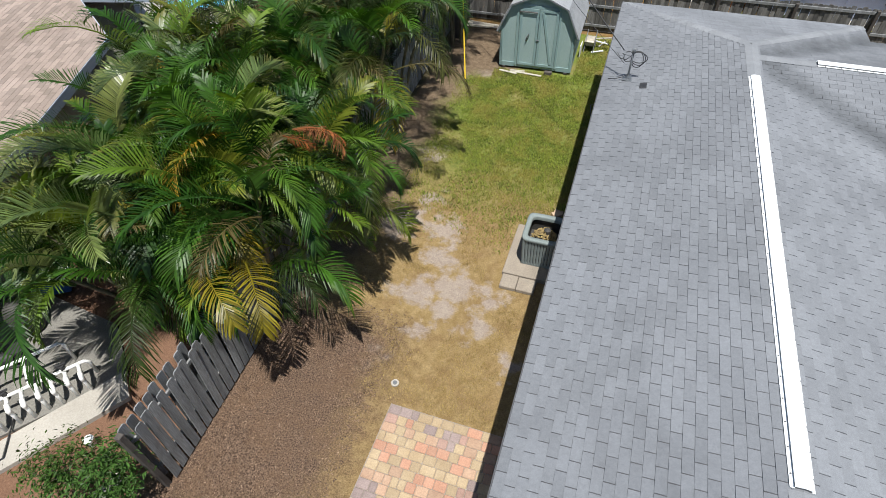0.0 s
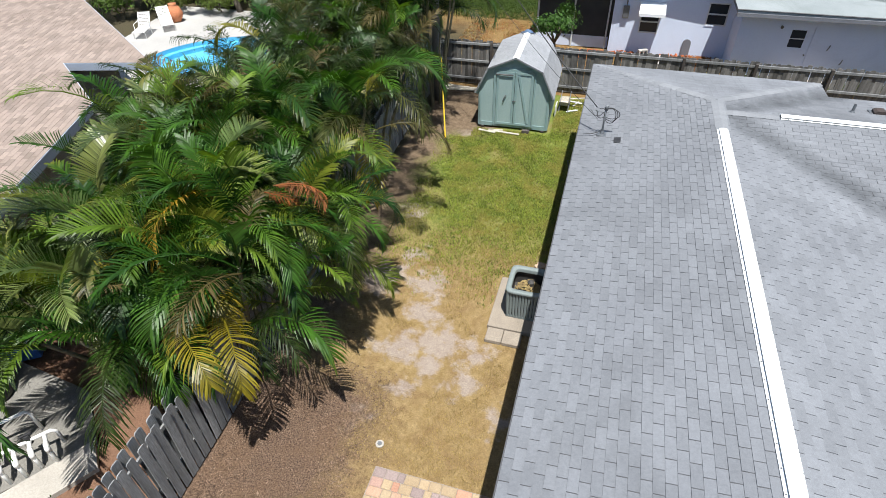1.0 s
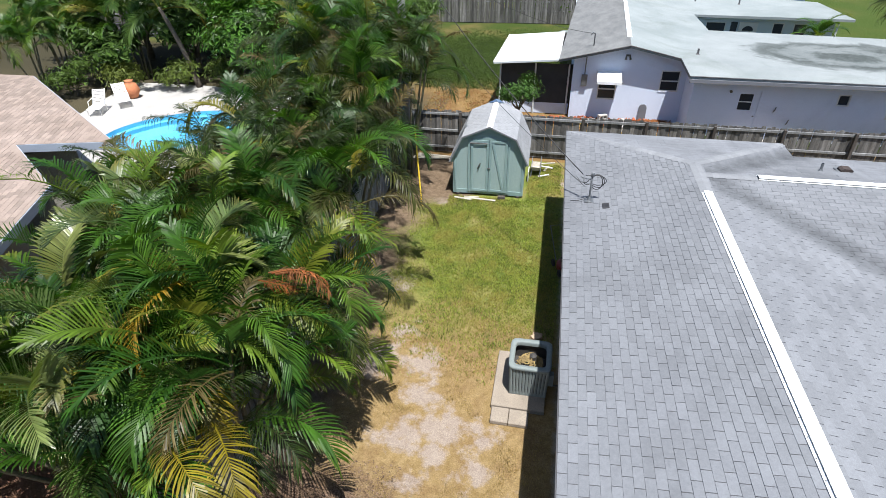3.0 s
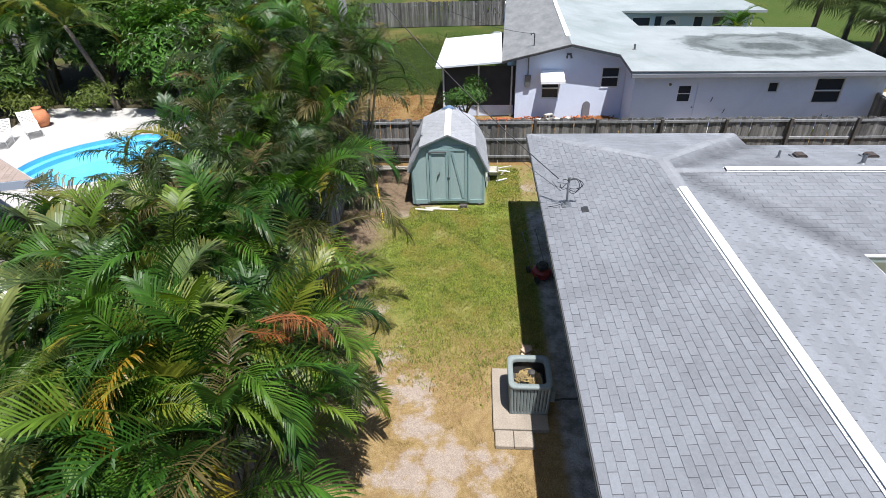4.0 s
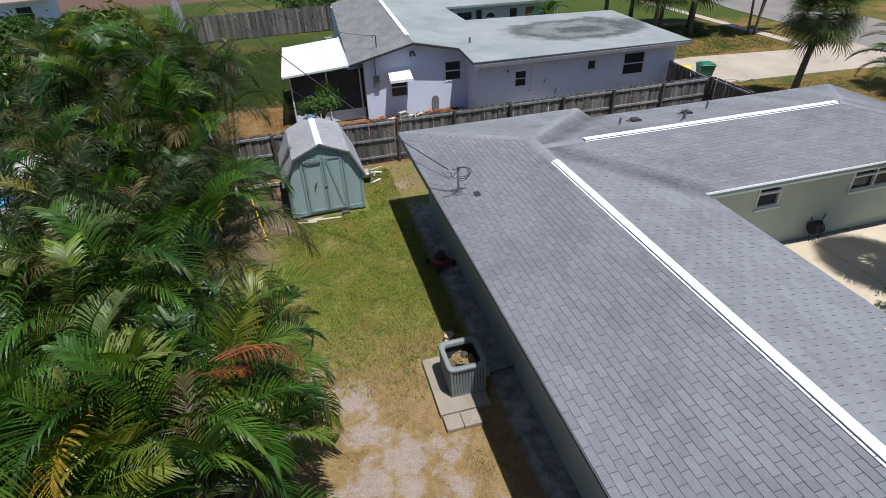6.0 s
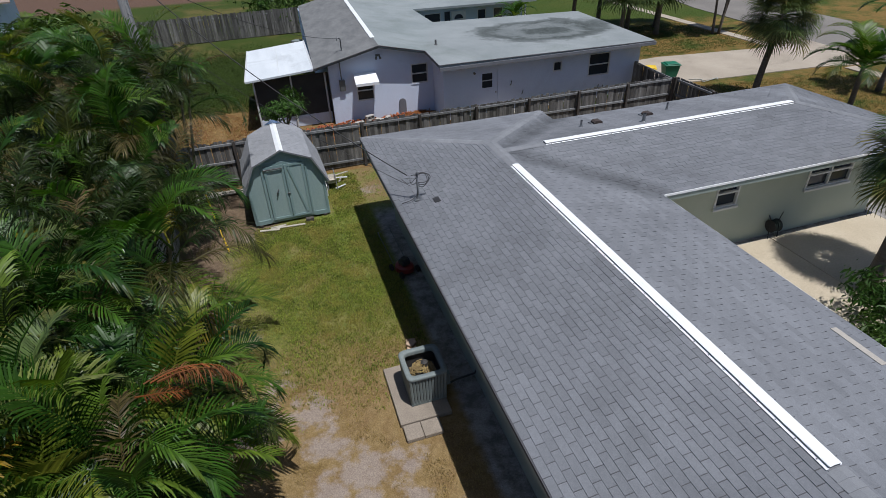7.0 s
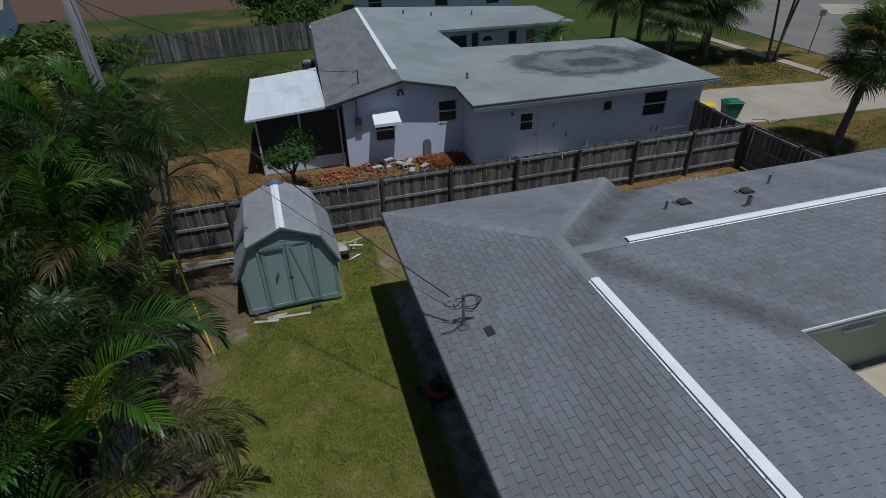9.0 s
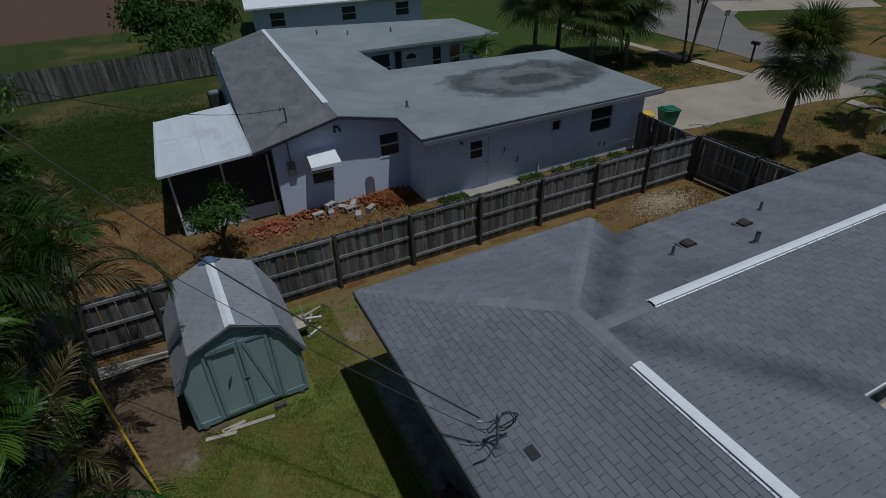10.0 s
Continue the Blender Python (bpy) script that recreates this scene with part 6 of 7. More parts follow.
plank(-2.53, 17.58, 0.62, -10)
plank(-1.93, 17.62, 1.05, -4)
plank(-2.25, 17.72, 0.5, 6)
for k in range(6):
    plank(-4.1 + 0.1 * k, 20.75 + 0.07 * (k % 3), 1.9 + 0.15 * k, 4 - 2 * k, 0.02 + 0.03 * (k // 3), 0.12, label="grey board stacked along the rear fence", group="stacked boards")
single("timber_block", Geo().box(-1.35, -1.1, 17.72, 17.85, -0.02, 0.11, 0.01), FENCE_DARK, "short dark timber block under the shed door", "timber block")
cart = thing("garden_cart", "small tipped white tray on a grey frame beside the shed", "garden cart", (-0.18, 20.0, 0))
part("tray", Geo().raw([(sx * w, sy * d, z) for z, w, d in ((0.22, 0.13, 0.20), (0.38, 0.18, 0.27)) for sx, sy in ((-1, -1), (1, -1), (1, 1), (-1, 1))], [(0, 3, 2, 1), (0, 1, 5, 4), (1, 2, 6, 5), (2, 3, 7, 6), (3, 0, 4, 7)]), PALE_WOOD, cart, "dull white tray")
for sx in (-0.16, 0.16):
    part("leg", Geo().tube([(sx, -0.3, 0), (sx, -0.15, 0.25), (sx, 0.5, 0.5)], 0.016, 6), GALV, cart)
    part("wheel", Geo().tube([(sx - 0.02, 0.2, 0.12), (sx + 0.02, 0.2, 0.12)], 0.12, 14), BLACK, cart)
part("panel", Geo().box(-0.26, -0.23, -0.75, -0.3, 0.02, 0.42, 0.01), WHITE_PLASTIC, cart, "white plastic panel")
for k, (x, y, length, turn, z) in enumerate(((0.22, 20.35, 0.6, 20, 0.30), (0.16, 20.2, 0.55, -15, 0.22), (0.20, 20.5, 0.5, 70, 0.015), (0.12, 19.85, 0.45, 30, 0.03))):
    plank(x, y, length, turn, z, 0.06, WHITE_TRIM if k % 2 else PALE_WOOD, "short white board in a jumble by the shed", "white boards")


def mower(x, y, turn):
    m = thing("lawn_mower", "red push lawn mower parked in the shade by the wall", "lawn mower", (x, y, 0), turn=turn)
    part("deck", Geo().raw([(0.26 * c * s, 0.30 * d * s, z) for z, s in ((0.08, 1.0), (0.2, 0.95), (0.24, 0.7)) for c, d in [(math.cos(a), math.sin(a)) for a in [math.pi * k / 8 for k in range(16)]]],
                           [(r * 16 + i, r * 16 + (i + 1) % 16, (r + 1) * 16 + (i + 1) % 16, (r + 1) * 16 + i) for r in range(2) for i in range(16)] + [tuple(range(32, 48))]), RED, m)
    part("engine", Geo().box(-0.13, 0.13, -0.13, 0.13, 0.23, 0.38, 0.03).tube([(0, 0, 0.38), (0, 0, 0.43)], [0.11, 0.09], 14), BLACK, m, "black engine cover")
    for sx in (-0.27, 0.27):
        for sy in (-0.26, 0.26):
            part("wheel", Geo().tube([(sx - 0.025, sy, 0.1), (sx + 0.025, sy, 0.1)], 0.1, 12), BLACK, m)
    part("handle", Geo().tube([(-0.2, 0.25, 0.2), (-0.2, 0.95, 0.9), (0.2, 0.95, 0.9), (0.2, 0.25, 0.2)], 0.014, 6), GALV, m)


mower(0.98, 13.9, 20)
for k, (x, y, z, t) in enumerate(((0.33, 10.72, 0.05, 5), (0.36, 10.98, 0.05, -8), (0.34, 10.85, 0.12, 40))):
    p = single("paver", Geo().box(-0.11, 0.11, -0.09, 0.09, -0.035, 0.035, 0.008), PAVER, "loose tan paver beside the equipment pad", "paver", "loose pavers")
    p.matrix_basis = pose(x, y, z - 0.01, 0, 0, t)
dr = thing("cleanout_cap", "round grey drain cap in the dry lawn", "drain cap", (-1.67, 5.43, 0))
part("ring", Geo().tube([(0, 0, -0.03), (0, 0, 0.02)], 0.075, 20), CONCRETE, dr)
part("plug", Geo().tube([(0, 0, 0.021), (0, 0, 0.032)], 0.042, 14), GALV, dr, "grey metal plug")

strip = single("roof_flashing", Geo().box(-0.07, 0.07, -0.44, 0.44, 0.012, 0.022, 0.003), CONCRETE, "pale strip of flashing on the shingles", "roof flashing")
strip.matrix_basis = pose(6.32, 5.57, roof_z(6.32, 5.57), 0, math.degrees(math.atan(RISE / 3.03)), 0)
crowned_palm("court_palm", "small feathery palm in the neighbouring courtyard", 13.3, 34.3, 2.3, (0.1, 0.0), QUEEN_FRONDS, 12, 451, 0.09, 0.75)
cool = thing("cool_box", "blue plastic cool box with white lid behind the palms", "cool box", (-9.55, 5.3, 0.06), turn=35)
part("body", Geo().raw([(sx * w, sy * d, z) for z, w, d in ((0.0, 0.30, 0.18), (0.36, 0.34, 0.21)) for sx, sy in ((-1, -1), (1, -1), (1, 1), (-1, 1))], [(0, 3, 2, 1), (4, 5, 6, 7), (0, 1, 5, 4), (1, 2, 6, 5), (2, 3, 7, 6), (3, 0, 4, 7)]), mat("blue_plastic", (0.03, 0.10, 0.32), (0.04, 0.13, 0.38), 3, 40, 0.4, 0.05, 0.002, grain=0.08), cool, "blue plastic body")
part("lid", Geo().box(-0.35, 0.35, -0.22, 0.22, 0.36, 0.42, 0.02), WHITE_PLASTIC, cool, "white lid")
part("handle", Geo().tube([(-0.36, -0.1, 0.30), (-0.40, -0.1, 0.32), (-0.40, 0.1, 0.32), (-0.36, 0.1, 0.30)], 0.012, 6), WHITE_PLASTIC, cool)


# ---- paved patio at the lawn's end ----
def paver_field():
    patio = thing("paver_patio", "tan and red concrete paver patio at the lawn", "patio", (0, 0, 0), "", "structure")
    part("bedding", Geo().box(-1.58, 1.4, -1.0, 5.02, -0.06, 0.014), SAND, patio, "grey-brown sand bedding")
    r = random.Random(12)
    gap, course = 0.004, 0.172
    meshes = {}
    far = Geo()
    count = 0
    for j in range(35):
        y = 5.01 - (j + 0.5) * course
        x = -1.57
        while x < 1.28:
            w = min(r.choice((0.172, 0.172, 0.215, 0.215, 0.258, 0.129)), 1.40 - x)
            cx, z = x + w / 2, r.uniform(-0.003, 0.004)
            x += w
            patch = noise.noise(Vector((cx * 1.3, y * 1.3, 4)))
            tone = r.choice((0, 0, 0, 1, 4)) if patch < 0.02 else r.choice((0, 1, 2, 3, 3))
            if count < 290 and w > 0.1:
                key = (round(w, 3), tone)
                if key not in meshes:
                    meshes[key] = Geo().box(-w / 2 + gap, w / 2 - gap, -course / 2 + gap, course / 2 - gap, -0.04, 0.03, 0.011).mesh("paver", PAVERS[tone])
                ob = new("paver", meshes[key])
                ob.parent = patio
                ob.matrix_basis = pose(cx, y, z, r.uniform(-0.6, 0.6), r.uniform(-0.6, 0.6), r.uniform(-1.2, 1.2))
                count += 1
            else:
                far.box(cx - w / 2 + gap, cx + w / 2 - gap, y - course / 2 + gap, y + course / 2 - gap, -0.04, 0.03 + z, 0.011)
    part("paver_rest", far, PAVERS[0], patio)["kind"] = "stuff"


PAVERS = [mat(name, c1, c2, 3, 45, 0.9, 0.35, 0.004, rand=0.13, grain=0.16, stain=st) for name, c1, c2, st in (
    ("tan_paver", (0.330, 0.245, 0.150), (0.375, 0.292, 0.190), (0.27, 0.20, 0.125)), ("peach_paver", (0.345, 0.222, 0.150), (0.380, 0.262, 0.185), (0.28, 0.18, 0.125)),
    ("rose_paver", (0.300, 0.190, 0.152), (0.335, 0.222, 0.182), (0.24, 0.155, 0.125)), ("mauve_paver", (0.235, 0.180, 0.168), (0.272, 0.214, 0.200), (0.19, 0.15, 0.135)),
    ("salmon_paver", (0.365, 0.195, 0.130), (0.395, 0.230, 0.160), (0.29, 0.165, 0.115)))]
paver_field()

# ---- the plot beyond the side fence ----
TAN_SHINGLE = mat("tan_shingle", (0.225, 0.176, 0.146), (0.277, 0.221, 0.188), 0.8, 60, 0.92, 0.4, 0.004, island=0.2, grain=0.18)
TAN_WALL = mat("tan_stucco", (0.294, 0.280, 0.252), (0.336, 0.315, 0.287), 0.8, 50, 0.9, 0.4, 0.005)
BLUE_TRIM = mat("pale_blue_fascia", (0.315, 0.360, 0.435), (0.360, 0.405, 0.473), 1, 30, 0.6, 0.1, 0.002, grain=0.06)


def within(p, outline):
    """Whether a place in plan lies inside an outline."""
    inside = False
    for i in range(len(outline)):
        (x0, y0), (x1, y1) = outline[i], outline[i - 1]
        if (y0 > p.y) != (y1 > p.y) and p.x < (x1 - x0) * (p.y - y0) / (y1 - y0) + x0:
            inside = not inside
    return inside


def west_house():
    h = thing("west_house", "tan-shingled single-storey house beyond the hedge", "house", (0, 0, 0))
    eaves = [(-7.2, -0.5), (-10.05, 5.95), (-12.1, 11.3), (-14.85, 13.15), (-12.5, 14.15), (-19.3, 18.6), (-30, 16.2), (-30, -4.0), (-8.5, -4.0)]
    z = lambda x, y: 2.6 + 0.06 * (-9.5 - x)
    roof = part("roof", Geo().slab([(x, y, z(x, y)) for x, y in eaves], 0.12), TAN_SHINGLE, h, "low tan shingle roof")
    # rows of shingle butts
    g = Geo()
    a, b = Vector((-10.05, 5.95)), Vector((-12.1, 11.3))
    d = (b - a).normalized()
    up = Vector((-d.y, d.x))
    for row in range(0, 110):
        for k in range(-46, 56):
            s0, u0 = k * 0.31 + (row % 2) * 0.155, row * 0.135 - 3.0
            corners = [a + d * (s0 + e) + up * (u0 + f) for e, f in ((0, -0.02), (0.31, -0.02), (0.31, 0.14), (0, 0.14))]
            if corners[0].x < -22 or not all(within(c, eaves) for c in corners):
                continue
            q = [a + d * (s0 + e) + up * (u0 + f) for e, f in ((0.004, 0), (0.306, 0), (0.306, 0.133), (0.004, 0.133))]
            lift = (0.006, 0.006, 0.003, 0.003)
            g.raw([(v.x, v.y, z(v.x, v.y) + t) for v, t in zip(q, lift)] + [(v.x, v.y, z(v.x, v.y)) for v in q], [(3, 2, 1, 0), (0, 1, 5, 4), (1, 2, 6, 5), (3, 0, 4, 7)])
    part("shingle_field", g, TAN_SHINGLE, roof)["kind"] = "stuff"
    for i in range(5):
        (x0, y0), (x1, y1) = eaves[i], eaves[i + 1]
        e0, e1 = Vector((x0, y0)), Vector((x1, y1))
        n = Vector((e1.y - e0.y, e0.x - e1.x)).normalized() * 0.02
        f = Geo().raw([(v.x + k * n.x, v.y + k * n.y, z(v.x, v.y) + dz) for dz in (-0.24, -0.01) for v, k in ((e0, 0.1), (e1, 0.1), (e1, 1.2), (e0, 1.2))], [(0, 1, 2, 3), (7, 6, 5, 4), (0, 4, 5, 1), (1, 5, 6, 2), (2, 6, 7, 3), (3, 7, 4, 0)])
        part("fascia", f, BLUE_TRIM, h, "pale blue fascia board")
    inner = [(-8.2, -0.9), (-10.8, 5.6), (-12.9, 10.9), (-15.6, 12.9), (-14.2, 14.4), (-19.4, 17.9), (-29, 15.6), (-29, -3.4), (-9.3, -3.4)]
    for i in range(len(inner)):
        (x0, y0), (x1, y1) = inner[i], inner[(i + 1) % len(inner)]
        g, _ = wall_run((x0, y0), (x1, y1), 0, 2.45, 0.2, [])
        part("wall", g, TAN_WALL, h)


west_house()

# pool equipment on its slab
slab_w = single("equipment_slab", Geo().slab([(-7.9, 2.2, 0.06), (-6.55, 4.0, 0.06), (-7.6, 4.9, 0.06), (-10.4, 5.2, 0.06), (-10.2, 2.6, 0.06), (-8.6, 1.3, 0.06)], 0.1), mat("dark_wet_concrete", (0.150, 0.143, 0.128), (0.210, 0.199, 0.180), 0.8, 30, 0.9, 0.3, 0.004), "grey concrete slab under the pool equipment", "concrete slab", "", "structure")
curb = single("curb", Geo().slab([(-9.2, -0.2, 0.08), (-8.75, -0.52, 0.08), (-6.18, 3.62, 0.08), (-6.65, 4.05, 0.08)], 0.12), CONCRETE, "pale concrete curb along the red soil bed", "curb", "", "structure")
curb2 = single("curb", Geo().slab([(-6.2, -0.5, 0.09), (-5.95, -0.6, 0.09), (-5.15, 2.3, 0.09), (-5.4, 2.45, 0.09)], 0.13), CONCRETE, "pale concrete edging under the shrub", "curb", "", "structure")


def pool_pump(x, y):
    p = thing("pool_pump", "black pool pump with strainer on the slab", "pool pump", (x, y, 0.06), turn=35)
    part("motor", Geo().tube([(-0.35, 0, 0.22), (0.05, 0, 0.22)], 0.12, 14), BLACK, p, smooth=False)
    part("strainer", Geo().tube([(0.18, 0, 0.05), (0.18, 0, 0.42)], 0.13, 14).tube([(0.18, 0, 0.42), (0.18, 0, 0.46)], 0.15, 14), BLACK, p)
    part("foot", Geo().box(-0.3, 0.3, -0.1, 0.1, 0, 0.05, 0.01), BLACK, p)


def pool_filter(x, y):
    p = thing("pool_filter", "dark cylindrical pool filter tank", "pool filter", (x, y, 0.06))
    part("tank", Geo().tube([(0, 0, 0), (0, 0, 0.1), (0, 0, 0.62), (0, 0, 0.76), (0, 0, 0.82)], [0.24, 0.28, 0.28, 0.2, 0.06], 18), AC_DARK, p, smooth=True)
    part("band", Geo().tube([(0, 0, 0.4), (0, 0, 0.44)], 0.29, 18), GALV, p)


pool_pump(-8.75, 3.55)
pool_pump(-9.3, 2.9)
pool_filter(-9.2, 4.3)
single("control_box", Geo().box(-8.35, -8.05, 2.2, 2.4, 0.06, 0.5, 0.02), AC_DARK, "dark box beside the white pipes", "control box")
man = thing("pipe_manifold", "white plastic pool pipes with many elbows", "pipework", (-7.75, 3.0, 0.06), turn=53)
for k in range(9):
    y0 = -0.30 + 0.03 * (k % 2)
    x0 = -0.98 + 0.235 * k
    part("riser", Geo().tube([(x0, y0, -0.02), (x0, y0, 0.36), (x0, y0 + 0.05, 0.42), (x0, y0 + 0.34, 0.42)], 0.036, 8), WHITE_PLASTIC, man, smooth=True)
    part("elbow", Geo().tube([(x0, y0, 0.33), (x0, y0, 0.40), (x0, y0 + 0.08, 0.43), (x0, y0 + 0.12, 0.43)], 0.046, 8), WHITE_PLASTIC, man, smooth=True)
    if k % 2:
        part("valve", Geo().tube([(x0, y0 + 0.34, 0.34), (x0, y0 + 0.34, 0.54)], 0.05, 10).box(x0 - 0.09, x0 + 0.09, y0 + 0.325, y0 + 0.355, 0.54, 0.57), BLACK, man, "black valve handle")
part("header_pipe", Geo().tube([(-1.2, 0.05, 0.42), (1.0, 0.05, 0.42), (1.06, 0.05, 0.36), (1.06, 0.05, 0.0)], 0.033, 8), WHITE_PLASTIC, man, smooth=True)
part("header_pipe", Geo().tube([(-0.6, 0.62, 0.0), (-0.6, 0.62, 0.5), (-0.5, 0.62, 0.55), (0.7, 0.62, 0.55), (0.76, 0.62, 0.5), (0.76, 0.62, 0.0)], 0.033, 8), WHITE_PLASTIC, man, smooth=True)
part("header_pipe", Geo().tube([(0.1, 0.05, 0.42), (0.1, 0.62, 0.55)], 0.029, 8), WHITE_PLASTIC, man, smooth=True)
single("loose_cable", Geo().tube([(-8.1, 2.3, 0.4), (-7.9, 2.1, 0.1), (-7.6, 1.7, 0.08), (-7.4, 2.0, 0.12), (-7.9, 2.7, 0.1)], 0.014, 6), BLACK, "black cable hanging to the curb", "cable", smooth=True)
single("white_pot", Geo().tube([(-6.2, 2.7, 0), (-6.2, 2.7, 0.02), (-6.2, 2.7, 0.2)], [0.06, 0.065, 0.09], 14), WHITE_PLASTIC, "small white plastic pot by the curb", "pot")
broad_tree("shrub", "bright green leafy shrub at the fence end", -4.95, 2.0, 0.35, 1.3, 0.75, 3200, 311, 0.044, LIME_LEAF, girth=0.03, category="shrub")
broad_tree("shrub", "thin leggy shrub in the red soil", -5.95, 2.05, 0.4, 1.2, 0.6, 800, 312, 0.042, girth=0.02, category="shrub")
broad_tree("shrub", "small sparse shrub by the fence", -4.0, 1.9, 0.2, 0.6, 0.4, 700, 313, 0.034, girth=0.02, category="shrub")
dl = thing("fallen_frond", "dry orange fallen palm frond at the fence", "fallen frond", (-5.6, 3.5, 0))
leaf_object("leaf_blade", DEAD[0], dl, Vector((0, 0, 0.5)), 2.4, 50, 0, 0.5)

# the pool with its deck


def pool_point(a, grow=0.0):
    k = 1.0 - 0.12 * math.exp(-((a - 4.9) / 0.6) ** 2)
    u, v = (POOL_A * k + grow) * math.cos(a), (POOL_B * k + grow) * math.sin(a)
    return POOL_C + Vector((u * math.cos(POOL_T) - v * math.sin(POOL_T), u * math.sin(POOL_T) + v * math.cos(POOL_T)))


def build_pool():
    n = 72
    angs = [2 * math.pi * i / n for i in range(n)]
    x0, x1, y0, y1 = -23.2, -11.6, 16.8, 28.2
    g = Geo()
    for a in angs:
        p = pool_point(a, 0.28)
        d = (p - POOL_C)
        k = min([(x1 - POOL_C.x) / d.x if d.x > 0 else 1e9, (x0 - POOL_C.x) / d.x if d.x < 0 else 1e9, (y1 - POOL_C.y) / d.y if d.y > 0 else 1e9, (y0 - POOL_C.y) / d.y if d.y < 0 else 1e9])
        q = POOL_C + d * k * (0.93 + 0.07 * math.cos(4 * a))
        g.v += [(p.x, p.y, 0.04), (q.x, q.y, 0.04), (q.x, q.y, -0.05)]
    for i in range(n):
        j = (i + 1) % n
        g.f += [(3 * i, 3 * i + 1, 3 * j + 1, 3 * j), (3 * i + 1, 3 * i + 2, 3 * j + 2, 3 * j + 1)]
    single("pool_deck", g, DECK, "bright white pool deck", "pool deck", "", "structure")
    pool = thing("swimming_pool", "freeform swimming pool with clear blue water", "swimming pool", (0, 0, 0))
    c = Geo()
    prof = [(0.28, 0.03), (0.27, 0.07), (0.03, 0.075), (0.0, 0.055), (0.0, -0.3), (-0.25, -0.34), (-0.25, -0.9), (-0.9, -1.3)]
    for grow, z in prof:
        for a in angs:
            p = pool_point(a, grow)
            c.v.append((p.x, p.y, z))
    for k in range(3):
        c.f += [(k * n + i, k * n + (i + 1) % n, (k + 1) * n + (i + 1) % n, (k + 1) * n + i) for i in range(n)]
    part("coping", c, DECK, pool, "white rounded coping")
    b = Geo()
    b.v = list(c.v)
    for k in range(3, len(prof) - 1):
        b.f += [(k * n + i, k * n + (i + 1) % n, (k + 1) * n + (i + 1) % n, (k + 1) * n + i) for i in range(n)]
    b.f.append(tuple(range((len(prof) - 1) * n, len(prof) * n)))
    part("basin", b, POOL_PLASTER, pool, "pale blue plastered basin")
    w = Geo()
    w.v = [(*pool_point(a, -0.002), -0.06 + 0.0) for a in angs]
    w.f = [tuple(range(n))]
    water = part("water", w, WATER, pool, "clear blue water")
    water.visible_shadow = False


POOL_PLASTER = mat("pale_blue_plaster", (0.09, 0.34, 0.52), (0.12, 0.40, 0.58), 0.8, 20, 0.7, 0.1, 0.003, grain=0.06)
WATER = bpy.data.materials.new("pool_water")
_n, _l, _p = nodes_of(WATER)
_p.inputs["Base Color"].default_value = (0.62, 0.90, 0.97, 1)
_p.inputs["Roughness"].default_value, _p.inputs["IOR"].default_value, _p.inputs["Transmission Weight"].default_value = 0.03, 1.33, 1.0
_g, _b = _n.new("ShaderNodeNewGeometry"), _n.new("ShaderNodeBump")
_b.inputs["Strength"].default_value, _b.inputs["Distance"].default_value = 0.25, 0.03
_l.new(noise_of(_n, _l, 3.0, 3, 0.5, _g.outputs["Position"]), _b.inputs["Height"])
_l.new(_b.outputs["Normal"], _p.inputs["Normal"])
build_pool()


def lounger(x, y, turn):
    c = thing("pool_chair", "white slatted lounge chair on the pool deck", "lounge chair", (x, y, 0.04), "chairs by the pool", turn=turn)
    for sx in (-0.28, 0.28):
        part("side_rail", Geo().tube([(sx, -0.6, 0.34), (sx, 0.25, 0.34), (sx, 0.75, 0.95)], 0.02, 6), WHITE_PLASTIC, c)
        part("arm", Geo().tube([(sx, -0.2, 0.34), (sx, -0.15, 0.6), (sx, 0.4, 0.62)], 0.018, 6), WHITE_PLASTIC, c)
        for sy in (-0.5, 0.3):
            part("leg", Geo().tube([(sx, sy, 0), (sx, sy, 0.34)], 0.018, 6), WHITE_PLASTIC, c)
    for k in range(14):
        y0 = -0.58 + 0.062 * k
        part("slat", Geo().box(-0.27, 0.27, y0, y0 + 0.045, 0.335, 0.35), WHITE_PLASTIC, c)
    for k in range(11):
        t = (k + 0.5) / 11
        part("slat", Geo().box(-0.27, 0.27, -0.022, 0.022, -0.007, 0.007), WHITE_PLASTIC, c, at=pose(0, 0.25 + 0.5 * t, 0.34 + 0.61 * t, 50, 0, 0))
    return c


for x, y, turn in ((-21.4, 23.2, 20), (-20.9, 24.4, 45)):
    lounger(x, y, turn)
urn = thing("terracotta_urn", "large terracotta urn lying behind the chairs", "urn", (-21.3, 25.6, 0.0))
part("body", Geo().tube([(0, 0, 0), (0, 0, 0.12), (0, 0, 0.45), (0, 0, 0.75), (0, 0, 0.88), (0, 0, 0.95)], [0.18, 0.28, 0.42, 0.30, 0.17, 0.22], 18), TERRACOTTA, urn, smooth=True)

# planting round the pool and far greenery
for k, (x, y, top, rad, n) in enumerate(((-22.4, 26.6, 1.3, 1.1, 1500), (-19.9, 27.6, 1.2, 1.2, 1500), (-17.2, 28.4, 1.3, 1.3, 1500), (-14.4, 28.6, 1.5, 1.4, 1500), (-24.6, 25.5, 1.8, 1.4, 1500))):
    broad_tree("shrub", "yellow-green shrub bordering the pool deck", x, y, 0.25, top, rad, n, 320 + k, 0.11, LEAF_LIGHT, 0.04, "shrub")
crowned_palm("coconut_palm", "leaning coconut palm with yellow lower fronds", -18.9, 27.9, 4.0, (-1.5, 0.4), COCO_FRONDS, 17, 441, 0.15, 1.0)
